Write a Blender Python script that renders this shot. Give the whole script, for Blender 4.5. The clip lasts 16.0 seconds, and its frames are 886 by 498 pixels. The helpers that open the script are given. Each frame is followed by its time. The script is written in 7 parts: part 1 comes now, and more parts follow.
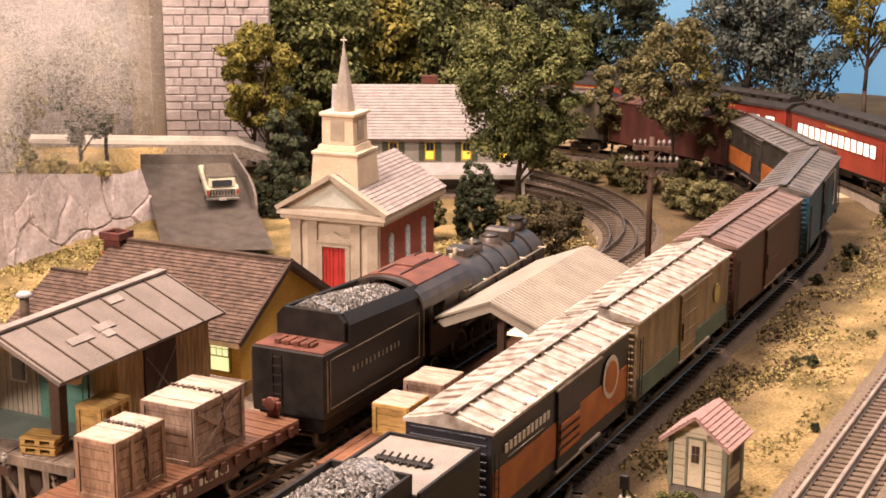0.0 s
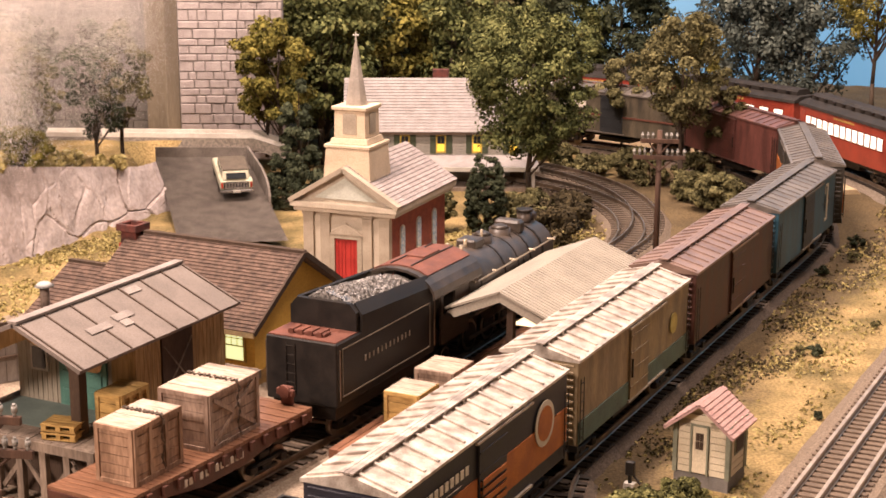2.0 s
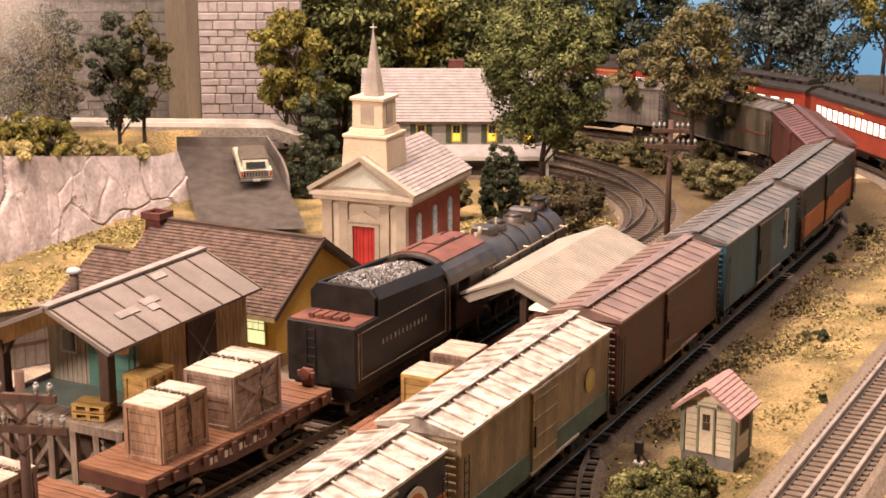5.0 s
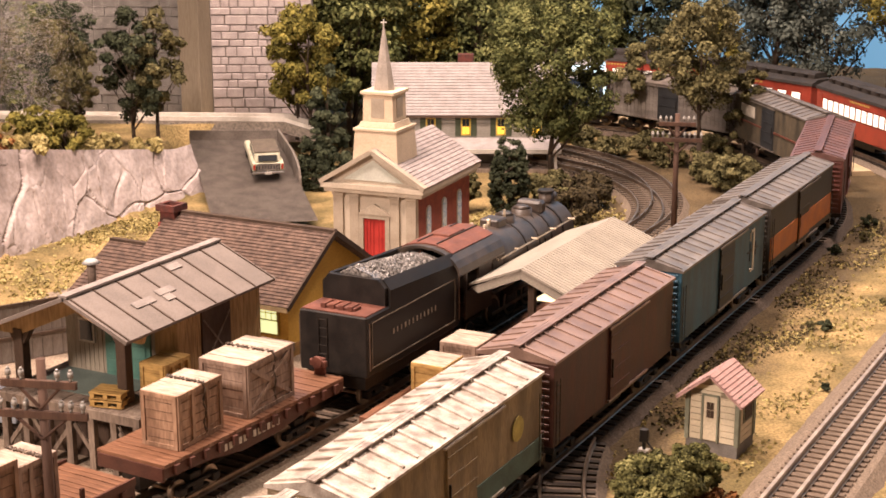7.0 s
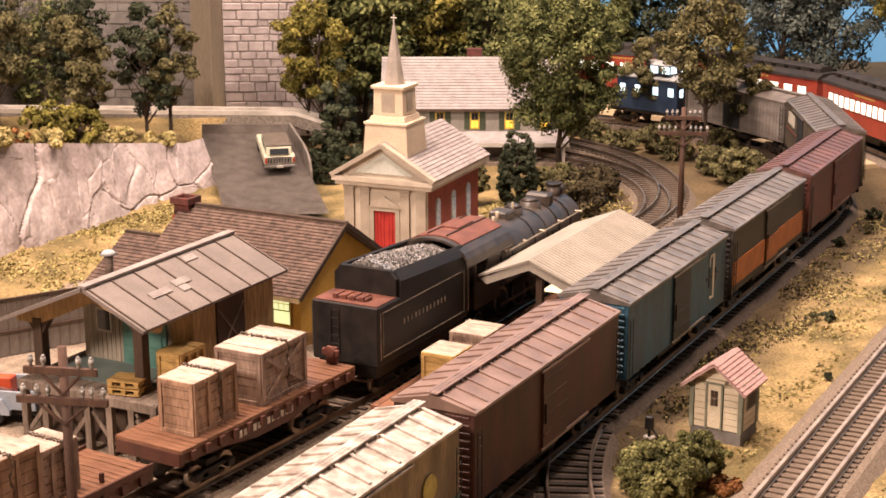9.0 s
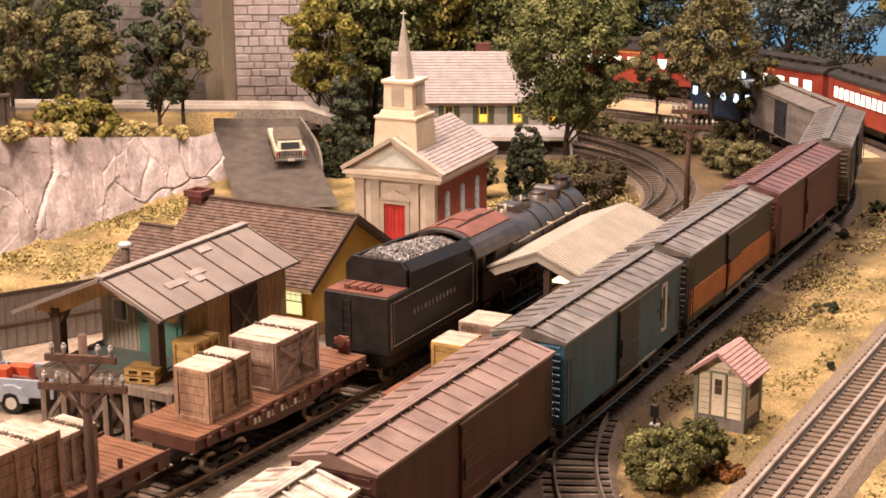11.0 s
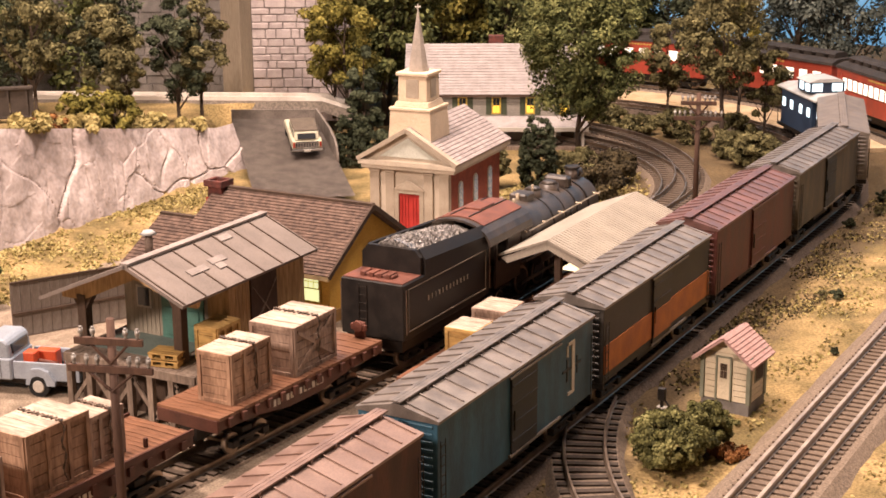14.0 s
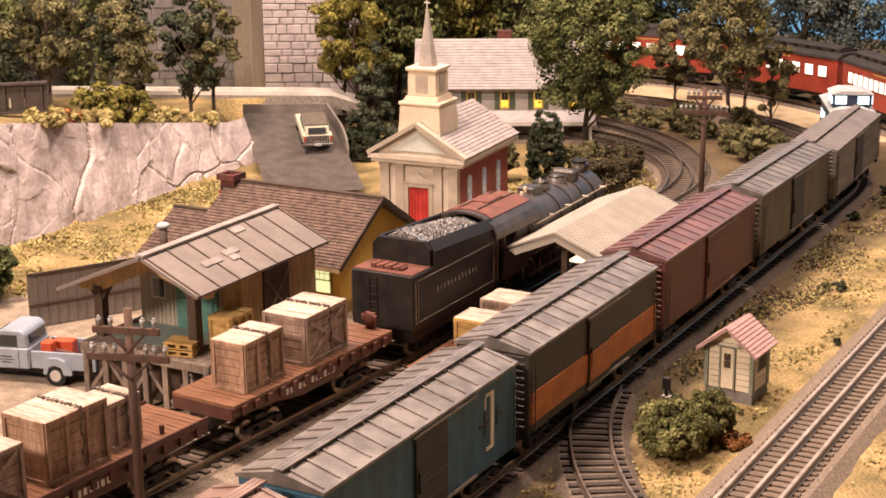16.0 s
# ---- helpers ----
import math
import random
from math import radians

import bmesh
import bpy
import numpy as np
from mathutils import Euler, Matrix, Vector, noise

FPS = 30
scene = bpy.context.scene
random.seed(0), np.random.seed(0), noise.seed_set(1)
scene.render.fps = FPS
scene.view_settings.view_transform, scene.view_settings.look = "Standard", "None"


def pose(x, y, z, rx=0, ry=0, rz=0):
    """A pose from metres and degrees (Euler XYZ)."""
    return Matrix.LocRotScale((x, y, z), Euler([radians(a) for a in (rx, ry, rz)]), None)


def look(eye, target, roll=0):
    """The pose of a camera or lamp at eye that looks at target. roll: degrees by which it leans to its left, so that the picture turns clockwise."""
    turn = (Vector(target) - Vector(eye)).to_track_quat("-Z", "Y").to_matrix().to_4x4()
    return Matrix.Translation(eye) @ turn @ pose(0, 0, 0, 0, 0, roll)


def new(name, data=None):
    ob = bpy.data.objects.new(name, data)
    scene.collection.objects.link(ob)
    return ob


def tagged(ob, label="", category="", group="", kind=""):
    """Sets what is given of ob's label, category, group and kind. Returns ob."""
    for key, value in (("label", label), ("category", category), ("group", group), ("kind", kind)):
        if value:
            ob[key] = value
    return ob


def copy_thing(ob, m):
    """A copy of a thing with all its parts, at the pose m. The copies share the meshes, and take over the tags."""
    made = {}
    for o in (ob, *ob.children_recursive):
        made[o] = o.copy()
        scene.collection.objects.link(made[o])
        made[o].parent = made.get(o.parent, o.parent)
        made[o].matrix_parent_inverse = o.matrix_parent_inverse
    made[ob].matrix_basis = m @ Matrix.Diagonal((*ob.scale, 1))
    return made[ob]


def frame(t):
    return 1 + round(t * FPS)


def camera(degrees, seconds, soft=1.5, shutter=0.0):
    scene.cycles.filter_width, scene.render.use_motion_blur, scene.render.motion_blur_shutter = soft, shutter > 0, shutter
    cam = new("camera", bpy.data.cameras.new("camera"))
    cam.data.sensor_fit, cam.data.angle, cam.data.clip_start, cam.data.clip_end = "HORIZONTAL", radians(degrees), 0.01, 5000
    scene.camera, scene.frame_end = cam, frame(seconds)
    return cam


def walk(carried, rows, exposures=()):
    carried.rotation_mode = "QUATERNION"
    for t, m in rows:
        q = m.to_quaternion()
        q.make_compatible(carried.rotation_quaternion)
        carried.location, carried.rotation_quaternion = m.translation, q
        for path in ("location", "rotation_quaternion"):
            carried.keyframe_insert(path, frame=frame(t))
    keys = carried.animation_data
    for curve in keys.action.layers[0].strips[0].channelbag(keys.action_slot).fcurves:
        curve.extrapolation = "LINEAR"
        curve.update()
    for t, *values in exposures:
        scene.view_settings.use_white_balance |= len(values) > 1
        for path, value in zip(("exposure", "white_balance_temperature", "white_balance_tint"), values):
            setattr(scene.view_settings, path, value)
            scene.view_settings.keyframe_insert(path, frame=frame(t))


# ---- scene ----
cam = camera(31.88, 16.0, soft=1.7)
walk(cam, [
    (0, pose(0.4067, -0.7870, 0.4301, 76.409, 0, 26.119) @ pose(0, 0, 0, 0, 0, 0.251)),
    (2, pose(0.4195, -0.8091, 0.4359, 76.110, 0, 26.582) @ pose(0, 0, 0, 0, 0, 0.133)),
    (4, pose(0.4316, -0.8328, 0.4423, 75.803, 0, 26.989) @ pose(0, 0, 0, 0, 0, 0.051)),
    (6.5, pose(0.4463, -0.8600, 0.4485, 75.477, 0, 27.472) @ pose(0, 0, 0, 0, 0, -0.085)),
    (9, pose(0.4605, -0.8888, 0.4550, 75.170, 0, 27.893) @ pose(0, 0, 0, 0, 0, -0.196)),
    (12, pose(0.4775, -0.9228, 0.4623, 74.829, 0, 28.384) @ pose(0, 0, 0, 0, 0, -0.337)),
    (14, pose(0.4900, -0.9451, 0.4679, 74.596, 0, 28.746) @ pose(0, 0, 0, 0, 0, -0.426)),
    (16, pose(0.5023, -0.9673, 0.4729, 74.388, 0, 29.094) @ pose(0, 0, 0, 0, 0, -0.521)),
])

# ---- light: an exhibition room lit by warm ceiling lamps ----
scene.view_settings.exposure = 0.03
world = bpy.data.worlds.new("room")
scene.world = world
world.use_nodes = True
world.node_tree.nodes["Background"].inputs[0].default_value = (1.0, 0.86, 0.70, 1)
world.node_tree.nodes["Background"].inputs[1].default_value = 0.22


def ceiling_lamp(x, y, z, target, watts, size, colour=(1.0, 0.755, 0.64)):
    data = bpy.data.lights.new("ceiling_lamp", "AREA")
    data.energy, data.size, data.color = watts, size, colour
    ob = new("ceiling_lamp", data)
    ob.matrix_world = look((x, y, z), target)
    return ob


ceiling_lamp(-0.62, -0.25, 2.05, (-0.25, 0.45, 0), 86, 0.32)
ceiling_lamp(-0.50, -1.85, 1.40, (-0.25, 0.30, 0), 68, 0.32)
ceiling_lamp(0.24, 1.00, 2.0, (0.1, 0.7, 0), 46, 0.35)
ceiling_lamp(-0.60, 0.75, 2.1, (-0.5, 1.3, 0), 46, 0.35)

# ---- materials ----
MATS = {}


def material(name, a, b=None, scale=120.0, rough=0.7, metal=0.0, bump=0.25, fine=900.0, emit=0.0, streak=None, dirt=0.34):
    """A worn painted or natural surface: two colours mixed by noise, fine grain and relief."""
    if name in MATS:
        return MATS[name]
    m = bpy.data.materials.new(name)
    m.use_nodes = True
    nt = m.node_tree
    n, l = nt.nodes, nt.links
    bsdf = n["Principled BSDF"]
    tc = n.new("ShaderNodeTexCoord")
    mp = n.new("ShaderNodeMapping")
    l.new(tc.outputs["Object"], mp.inputs[0])
    if streak:
        mp.inputs["Scale"].default_value = streak
    big = n.new("ShaderNodeTexNoise")
    big.inputs["Scale"].default_value = scale
    big.inputs["Detail"].default_value = 5
    l.new(mp.outputs[0], big.inputs[0])
    small = n.new("ShaderNodeTexNoise")
    small.inputs["Scale"].default_value = fine
    small.inputs["Detail"].default_value = 3
    l.new(mp.outputs[0], small.inputs[0])
    b = b or tuple(c * 0.7 for c in a)
    ramp = n.new("ShaderNodeValToRGB")
    ramp.color_ramp.elements[0].position, ramp.color_ramp.elements[1].position = 0.36, 0.64
    ramp.color_ramp.elements[0].color, ramp.color_ramp.elements[1].color = (*b, 1), (*a, 1)
    l.new(big.outputs[0], ramp.inputs[0])
    grain = n.new("ShaderNodeMix")
    grain.data_type, grain.blend_type = "RGBA", "MULTIPLY"
    grain.inputs[0].default_value = dirt
    g2 = n.new("ShaderNodeValToRGB")
    g2.color_ramp.elements[0].position, g2.color_ramp.elements[1].position = 0.35, 0.62
    g2.color_ramp.elements[0].color = (0.35, 0.32, 0.3, 1)
    l.new(small.outputs[0], g2.inputs[0])
    l.new(ramp.outputs[0], grain.inputs[6])
    l.new(g2.outputs[0], grain.inputs[7])
    # each object differs a little in tone
    info = n.new("ShaderNodeObjectInfo")
    tone = n.new("ShaderNodeMapRange")
    tone.inputs[3].default_value, tone.inputs[4].default_value = 0.94, 1.05
    l.new(info.outputs["Random"], tone.inputs[0])
    hsv = n.new("ShaderNodeHueSaturation")
    l.new(tone.outputs[0], hsv.inputs["Value"])
    l.new(grain.outputs[2], hsv.inputs["Color"])
    l.new(hsv.outputs[0], bsdf.inputs["Base Color"])
    bsdf.inputs["Metallic"].default_value = metal
    bsdf.inputs["Specular IOR Level"].default_value = 0.28 if rough >= 0.5 else 0.5
    rr = n.new("ShaderNodeMapRange")
    rr.inputs[3].default_value, rr.inputs[4].default_value = max(0.05, rough - 0.12), min(1, rough + 0.12)
    l.new(big.outputs[0], rr.inputs[0])
    l.new(rr.outputs[0], bsdf.inputs["Roughness"])
    if bump:
        bp = n.new("ShaderNodeBump")
        bp.inputs["Strength"].default_value = bump
        bp.inputs["Distance"].default_value = 0.0012
        l.new(small.outputs[0], bp.inputs["Height"])
        l.new(bp.outputs[0], bsdf.inputs["Normal"])
    if emit:
        bsdf.inputs["Emission Color"].default_value = (*a, 1)
        bsdf.inputs["Emission Strength"].default_value = emit
    MATS[name] = m
    return m


M = material
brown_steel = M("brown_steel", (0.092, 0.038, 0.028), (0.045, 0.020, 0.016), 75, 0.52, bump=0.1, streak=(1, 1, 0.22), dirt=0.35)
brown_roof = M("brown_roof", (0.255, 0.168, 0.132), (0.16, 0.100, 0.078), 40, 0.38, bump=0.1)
navy = M("navy_paint", (0.035, 0.034, 0.045), (0.02, 0.02, 0.028), 50, 0.5, bump=0.1)
orange = M("orange_paint", (0.42, 0.14, 0.035), (0.30, 0.09, 0.025), 60, 0.55, bump=0.1)
silver_roof = M("weathered_silver", (0.56, 0.50, 0.43), (0.26, 0.21, 0.17), 85, 0.42, 0.1, bump=0.15)
cream_paint = M("weathered_cream", (0.32, 0.24, 0.14), (0.17, 0.125, 0.078), 75, 0.6, bump=0.1, streak=(1, 1, 0.22), dirt=0.4)
green_band = M("green_band", (0.10, 0.15, 0.12), (0.07, 0.10, 0.08), 60, 0.6)
slate_blue = M("slate_blue", (0.040, 0.112, 0.165), (0.022, 0.058, 0.086), 70, 0.5, bump=0.1, streak=(1, 1, 0.22), dirt=0.35)
dark_door = M("dark_door", (0.035, 0.037, 0.040), None, 50, 0.55, bump=0.1)
grey_roof = M("grey_roof", (0.22, 0.19, 0.165), (0.13, 0.11, 0.095), 60, 0.42, 0.2, bump=0.12)
char_paint = M("charcoal_paint", (0.055, 0.048, 0.040), (0.032, 0.028, 0.024), 50, 0.55, bump=0.1)
red_brown = M("red_brown", (0.13, 0.046, 0.037), (0.075, 0.029, 0.024), 75, 0.52, bump=0.1, streak=(1, 1, 0.22), dirt=0.35)
red_roof = M("red_roof", (0.17, 0.082, 0.068), (0.10, 0.052, 0.044), 60, 0.42, bump=0.1)
olive_paint = M("olive_paint", (0.13, 0.105, 0.072), (0.06, 0.052, 0.040), 75, 0.55, bump=0.1, streak=(1, 1, 0.22), dirt=0.35)
grey_wood = M("grey_wood", (0.24, 0.215, 0.19), (0.15, 0.13, 0.115), 90, 0.7, streak=(1, 0.15, 1))
dusty_roof = M("dusty_roof", (0.20, 0.170, 0.145), (0.13, 0.108, 0.092), 60, 0.55, bump=0.1)
caboose_blue = M("caboose_blue", (0.025, 0.045, 0.085), (0.016, 0.03, 0.06), 60, 0.45, bump=0.1)
white_roof = M("white_roof", (0.44, 0.44, 0.43), (0.34, 0.34, 0.33), 60, 0.5)
black_steel = M("black_steel", (0.022, 0.0175, 0.0145), (0.012, 0.010, 0.009), 80, 0.52, 0.0, bump=0.15)
dark_iron = M("dark_iron", (0.030, 0.023, 0.018), (0.016, 0.013, 0.011), 90, 0.5, 0.3)
rust_red = M("rust_red", (0.18, 0.068, 0.046), (0.11, 0.042, 0.030), 70, 0.6)
white_line = M("white_lining", (0.62, 0.57, 0.48), (0.5, 0.45, 0.38), 90, 0.6)
# the pale tone paints glints onto the black lumps
coal = M("coal", (0.32, 0.30, 0.28), (0.035, 0.032, 0.03), 500, 0.25, bump=0.5)
bright_rail = M("bright_rail", (0.40, 0.325, 0.255), (0.27, 0.21, 0.16), 60, 0.4, 0.25, bump=0.05)
dark_ballast = M("dark_ballast", (0.15, 0.115, 0.088), (0.085, 0.063, 0.048), 420, 0.95, bump=0.8, fine=700, dirt=0.7)
rail_steel = M("rail_steel", (0.34, 0.27, 0.21), (0.2, 0.15, 0.11), 60, 0.35, 0.75, bump=0.05)
loco_black = M("locomotive_black", (0.070, 0.052, 0.040), (0.030, 0.023, 0.018), 60, 0.4, 0.0, bump=0.1)
pale_tie = M("pale_tie", (0.17, 0.125, 0.09), (0.11, 0.08, 0.058), 150, 0.85)
pale_ballast = M("pale_ballast", (0.265, 0.205, 0.15), (0.16, 0.122, 0.09), 420, 0.95, bump=0.8, fine=700, dirt=0.6)
tie_wood = M("tie_wood", (0.06, 0.045, 0.033), (0.033, 0.025, 0.019), 200, 0.85)
ballast = M("ballast", (0.30, 0.245, 0.19), (0.19, 0.15, 0.115), 420, 0.95, bump=0.8, fine=700, dirt=0.7)
red_coach = M("red_coach", (0.34, 0.055, 0.032), (0.25, 0.04, 0.025), 50, 0.4, bump=0.05)
coach_roof = M("coach_roof", (0.045, 0.038, 0.034), (0.028, 0.024, 0.021), 60, 0.6)
lit_window = M("lit_window", (1.0, 0.93, 0.80), (0.9, 0.8, 0.65), 60, 0.3, emit=1.05, bump=0, dirt=0)
cool_window = M("cool_lit_window", (0.72, 0.92, 1.0), (0.62, 0.85, 0.95), 60, 0.3, emit=1.7, bump=0, dirt=0)
amber_window = M("amber_lit_window", (1.0, 0.72, 0.10), (0.95, 0.6, 0.06), 90, 0.3, emit=0.5, bump=0, dirt=0)
pale_window = M("pale_lit_window", (0.85, 0.9, 0.45), (0.75, 0.8, 0.4), 90, 0.3, emit=0.9, bump=0, dirt=0)
stained_glass = M("stained_glass", (0.75, 0.80, 0.85), (0.25, 0.4, 0.6), 400, 0.2, bump=0.1)

# ---- building helpers ----


def quad_box(bm, x0, x1, y0, y1, z0, z1):
    v = [bm.verts.new((x, y, z)) for z in (z0, z1) for x, y in ((x0, y0), (x1, y0), (x1, y1), (x0, y1))]
    for f in ((3, 2, 1, 0), (4, 5, 6, 7), (0, 1, 5, 4), (1, 2, 6, 5), (2, 3, 7, 6), (3, 0, 4, 7)):
        bm.faces.new([v[i] for i in f])
    return v


def rod(bm, p0, p1, r0, r1=None, n=8):
    """A tapered round bar between two points."""
    r1 = r0 if r1 is None else r1
    p0, p1 = Vector(p0), Vector(p1)
    q = (p1 - p0).to_track_quat("Z", "Y")
    rings = []
    for p, r in ((p0, r0), (p1, r1)):
        rings.append([bm.verts.new(p + q @ Vector((r * math.cos(a), r * math.sin(a), 0))) for a in (2 * math.pi * i / n for i in range(n))])
    for i in range(n):
        j = (i + 1) % n
        f = bm.faces.new((rings[0][i], rings[0][j], rings[1][j], rings[1][i]))
        f.smooth = n > 6
    bm.faces.new(rings[0][::-1])
    bm.faces.new(rings[1])


def prism(bm, outline, axis, a, b):
    """Extrudes an outline of (u, v) points along axis x, y or z from a to b."""
    def put(u, v, w):
        return {"x": (w, u, v), "y": (u, w, v), "z": (u, v, w)}[axis]
    lo = [bm.verts.new(put(u, v, a)) for u, v in outline]
    hi = [bm.verts.new(put(u, v, b)) for u, v in outline]
    n = len(outline)
    bm.faces.new(lo)
    bm.faces.new(hi[::-1])
    for i in range(n):
        j = (i + 1) % n
        bm.faces.new((lo[j], lo[i], hi[i], hi[j]))
    bmesh.ops.recalc_face_normals(bm, faces=bm.faces[:])


def tilted_box(bm, centre, size, m):
    """A box of that size round centre, turned by the matrix m."""
    v = quad_box(bm, -size[0] / 2, size[0] / 2, -size[1] / 2, size[1] / 2, -size[2] / 2, size[2] / 2)
    for w in v:
        w.co = Vector(centre) + m @ w.co
    return v


def soften(bm, amount):
    bmesh.ops.bevel(bm, geom=bm.edges[:], offset=amount, segments=1, affect="EDGES", clamp_overlap=True)


def part(name, bm, mat, parent, label=""):
    me = bpy.data.meshes.new(name)
    bm.to_mesh(me)
    bm.free()
    me.materials.append(mat)
    ob = new(name, me)
    ob.parent = parent
    if label:
        tagged(ob, label)
    return ob


def share(name, ob, parent, m):
    """Another piece on the same mesh."""
    o = new(name, ob.data)
    o.parent = parent
    o.matrix_basis = m
    return o


def thing(name, label, category, m=None, group="", kind=""):
    ob = new(name)
    ob.empty_display_size = 0.01
    if m is not None:
        ob.matrix_basis = m
    return tagged(ob, label, category, group, kind)


def boxes(*bounds):
    bm = bmesh.new()
    for b in bounds:
        quad_box(bm, *b)
    return bm


def boxpart(name, mat, parent, *bounds, label="", bevel=0.0):
    bm = boxes(*bounds)
    if bevel:
        soften(bm, bevel)
    return part(name, bm, mat, parent, label)


def rodpart(name, mat, parent, *rods, label="", n=8):
    bm = bmesh.new()
    for r in rods:
        rod(bm, r[0], r[1], r[2], r[3] if len(r) > 3 else None, n)
    return part(name, bm, mat, parent, label)


# ---- the railway line that the freight train runs on ----
STRAIGHT_END, CURVE_R, CURVE_TURN = 0.97, 0.56, radians(115)


def line(s):
    """The place and heading of the freight line at s metres along it."""
    if s <= STRAIGHT_END:
        return Vector((0, s, 0)), 0.0
    a = (s - STRAIGHT_END) / CURVE_R
    if a <= CURVE_TURN + 1e-6:
        return Vector((-CURVE_R * (1 - math.cos(a)), STRAIGHT_END + CURVE_R * math.sin(a), 0)), a
    p, _ = line(STRAIGHT_END + CURVE_R * CURVE_TURN)
    d = s - STRAIGHT_END - CURVE_R * CURVE_TURN
    return p + d * Vector((-math.sin(CURVE_TURN), math.cos(CURVE_TURN), 0)), CURVE_TURN


GROUND = -0.014


def hill(x, y):
    """The height of the land: flat, with a raised terrace behind a cut rock face."""
    edge = -0.775 if y < 0.78 else -0.785 - 1.0465 * (y - 0.78) if y < 0.88 else min(-0.785, -0.89 + 1.118 * (y - 0.88))
    top = 0.14 + (0.062 - 0.14) * min(1, max(0, (y - 0.28) / 0.46))
    k = min(1, max(0, (edge - x) / 0.03))
    low = GROUND + 0.02 * min(1, max(0, (-0.60 - x) / 0.18)) * (1 if y < 0.8 else 0)
    back = min(1, max(0, (1.10 - y) / 0.10))
    z = low + (top - low) * k * back
    return z


def sweep(bm, points, headings, half, z0, z1, off):
    """A strip of box section along points."""
    rows = []
    for p, h in zip(points, headings):
        side = Vector((math.cos(h), math.sin(h), 0))
        rows.append([bm.verts.new(p + side * (off + u) + Vector((0, 0, z))) for u, z in ((-half, z0), (half, z0), (half * 0.7, z1), (-half * 0.7, z1))])
    for a, b in zip(rows, rows[1:]):
        for i in range(4):
            j = (i + 1) % 4
            bm.faces.new((a[i], a[j], b[j], b[i]))
    bm.faces.new(rows[0][::-1])
    bm.faces.new(rows[-1])


def railway(label, places, gauge, three, tie_gap, group, width=0.058, tie_length=0.05, bed=True, tie_mat=None, bed_mat=None):
    """One track: roadbed, ties and rails along a list of (place, heading)."""
    t = thing("railway_track", label, "railway track", kind="structure")
    pts, hs = [p for p, _ in places], [h for _, h in places]
    if bed:
        bm = bmesh.new()
        sweep(bm, pts, hs, width / 2 + 0.008, GROUND - 0.004, -0.0068, 0)
        part("roadbed", bm, bed_mat or ballast, t, "grey-brown ballast bed")
    offs = (-gauge / 2, 0, gauge / 2) if three else (-gauge / 2, gauge / 2)
    for o in offs:
        bm = bmesh.new()
        k = 1.7 if three else 1.0
        sweep(bm, pts, hs, 0.0016 * k, -0.0052, -0.0045, o)
        sweep(bm, pts, hs, 0.0007 * k, -0.005, -0.001, o)
        sweep(bm, pts, hs, 0.0012 * k, -0.0016, 0.0, o)
        part("rail", bm, bright_rail if three else rail_steel, t)
    first, gone, n = None, 0.0, 0
    for (p, h), (q, _) in zip(places, places[1:]):
        d = (q - p).length
        while gone < d and n < 299:
            c = p + (q - p) * (gone / d)
            m = Matrix.Translation(c) @ pose(0, 0, 0, 0, 0, math.degrees(h) + random.uniform(-1.5, 1.5))
            if first is None:
                first = boxpart("tie", tie_mat or tie_wood, t, (-tie_length / 2, tie_length / 2, -0.0028, 0.0028, -0.0095, -0.0052))
                first.matrix_basis = m
            else:
                share("tie", first, t, m)
            gone += tie_gap
            n += 1
        gone -= d
    return t


# ---- rolling stock ----


def bogie(parent, y, wheel=0.0085):
    """A freight truck with side frames and two wheelsets."""
    t = boxpart("truck", dark_iron, parent,
                *[b for s in (-1, 1) for b in ((s * 0.0205 - 0.002, s * 0.0205 + 0.002, y - 0.020, y + 0.020, 0.0095, 0.0125),
                                             (s * 0.0205 - 0.002, s * 0.0205 + 0.002, y - 0.012, y + 0.012, 0.004, 0.0065),
                                             (s * 0.0205 - 0.0015, s * 0.0205 + 0.0015, y - 0.006, y + 0.006, 0.004, 0.0125),
                                             (s * 0.021 - 0.003, s * 0.021 + 0.003, y - 0.022, y - 0.014, 0.006, 0.012),
                                             (s * 0.021 - 0.003, s * 0.021 + 0.003, y + 0.014, y + 0.022, 0.006, 0.012))],
                (-0.02, 0.02, y - 0.006, y + 0.006, 0.009, 0.018), bevel=0.0006)
    for dy in (-0.017, 0.017):
        rodpart("wheelset", rail_steel, t, *[((s * 0.0145, y + dy, wheel), (s * 0.0185, y + dy, wheel), wheel) for s in (-1, 1)],
                ((-0.02, y + dy, wheel), (0.02, y + dy, wheel), 0.0018), n=16)
    return t


def bars(parent, mat, x, cells, name="lettering", out=0.0005):
    """Rows of plain bars that stand for lettering, on the side x: cells of (y0, y1, z0, z1)."""
    s = 1 if x > 0 else -1
    return boxpart(name, mat, parent, *[(min(x, x + s * out), max(x, x + s * out), *c) for c in cells])


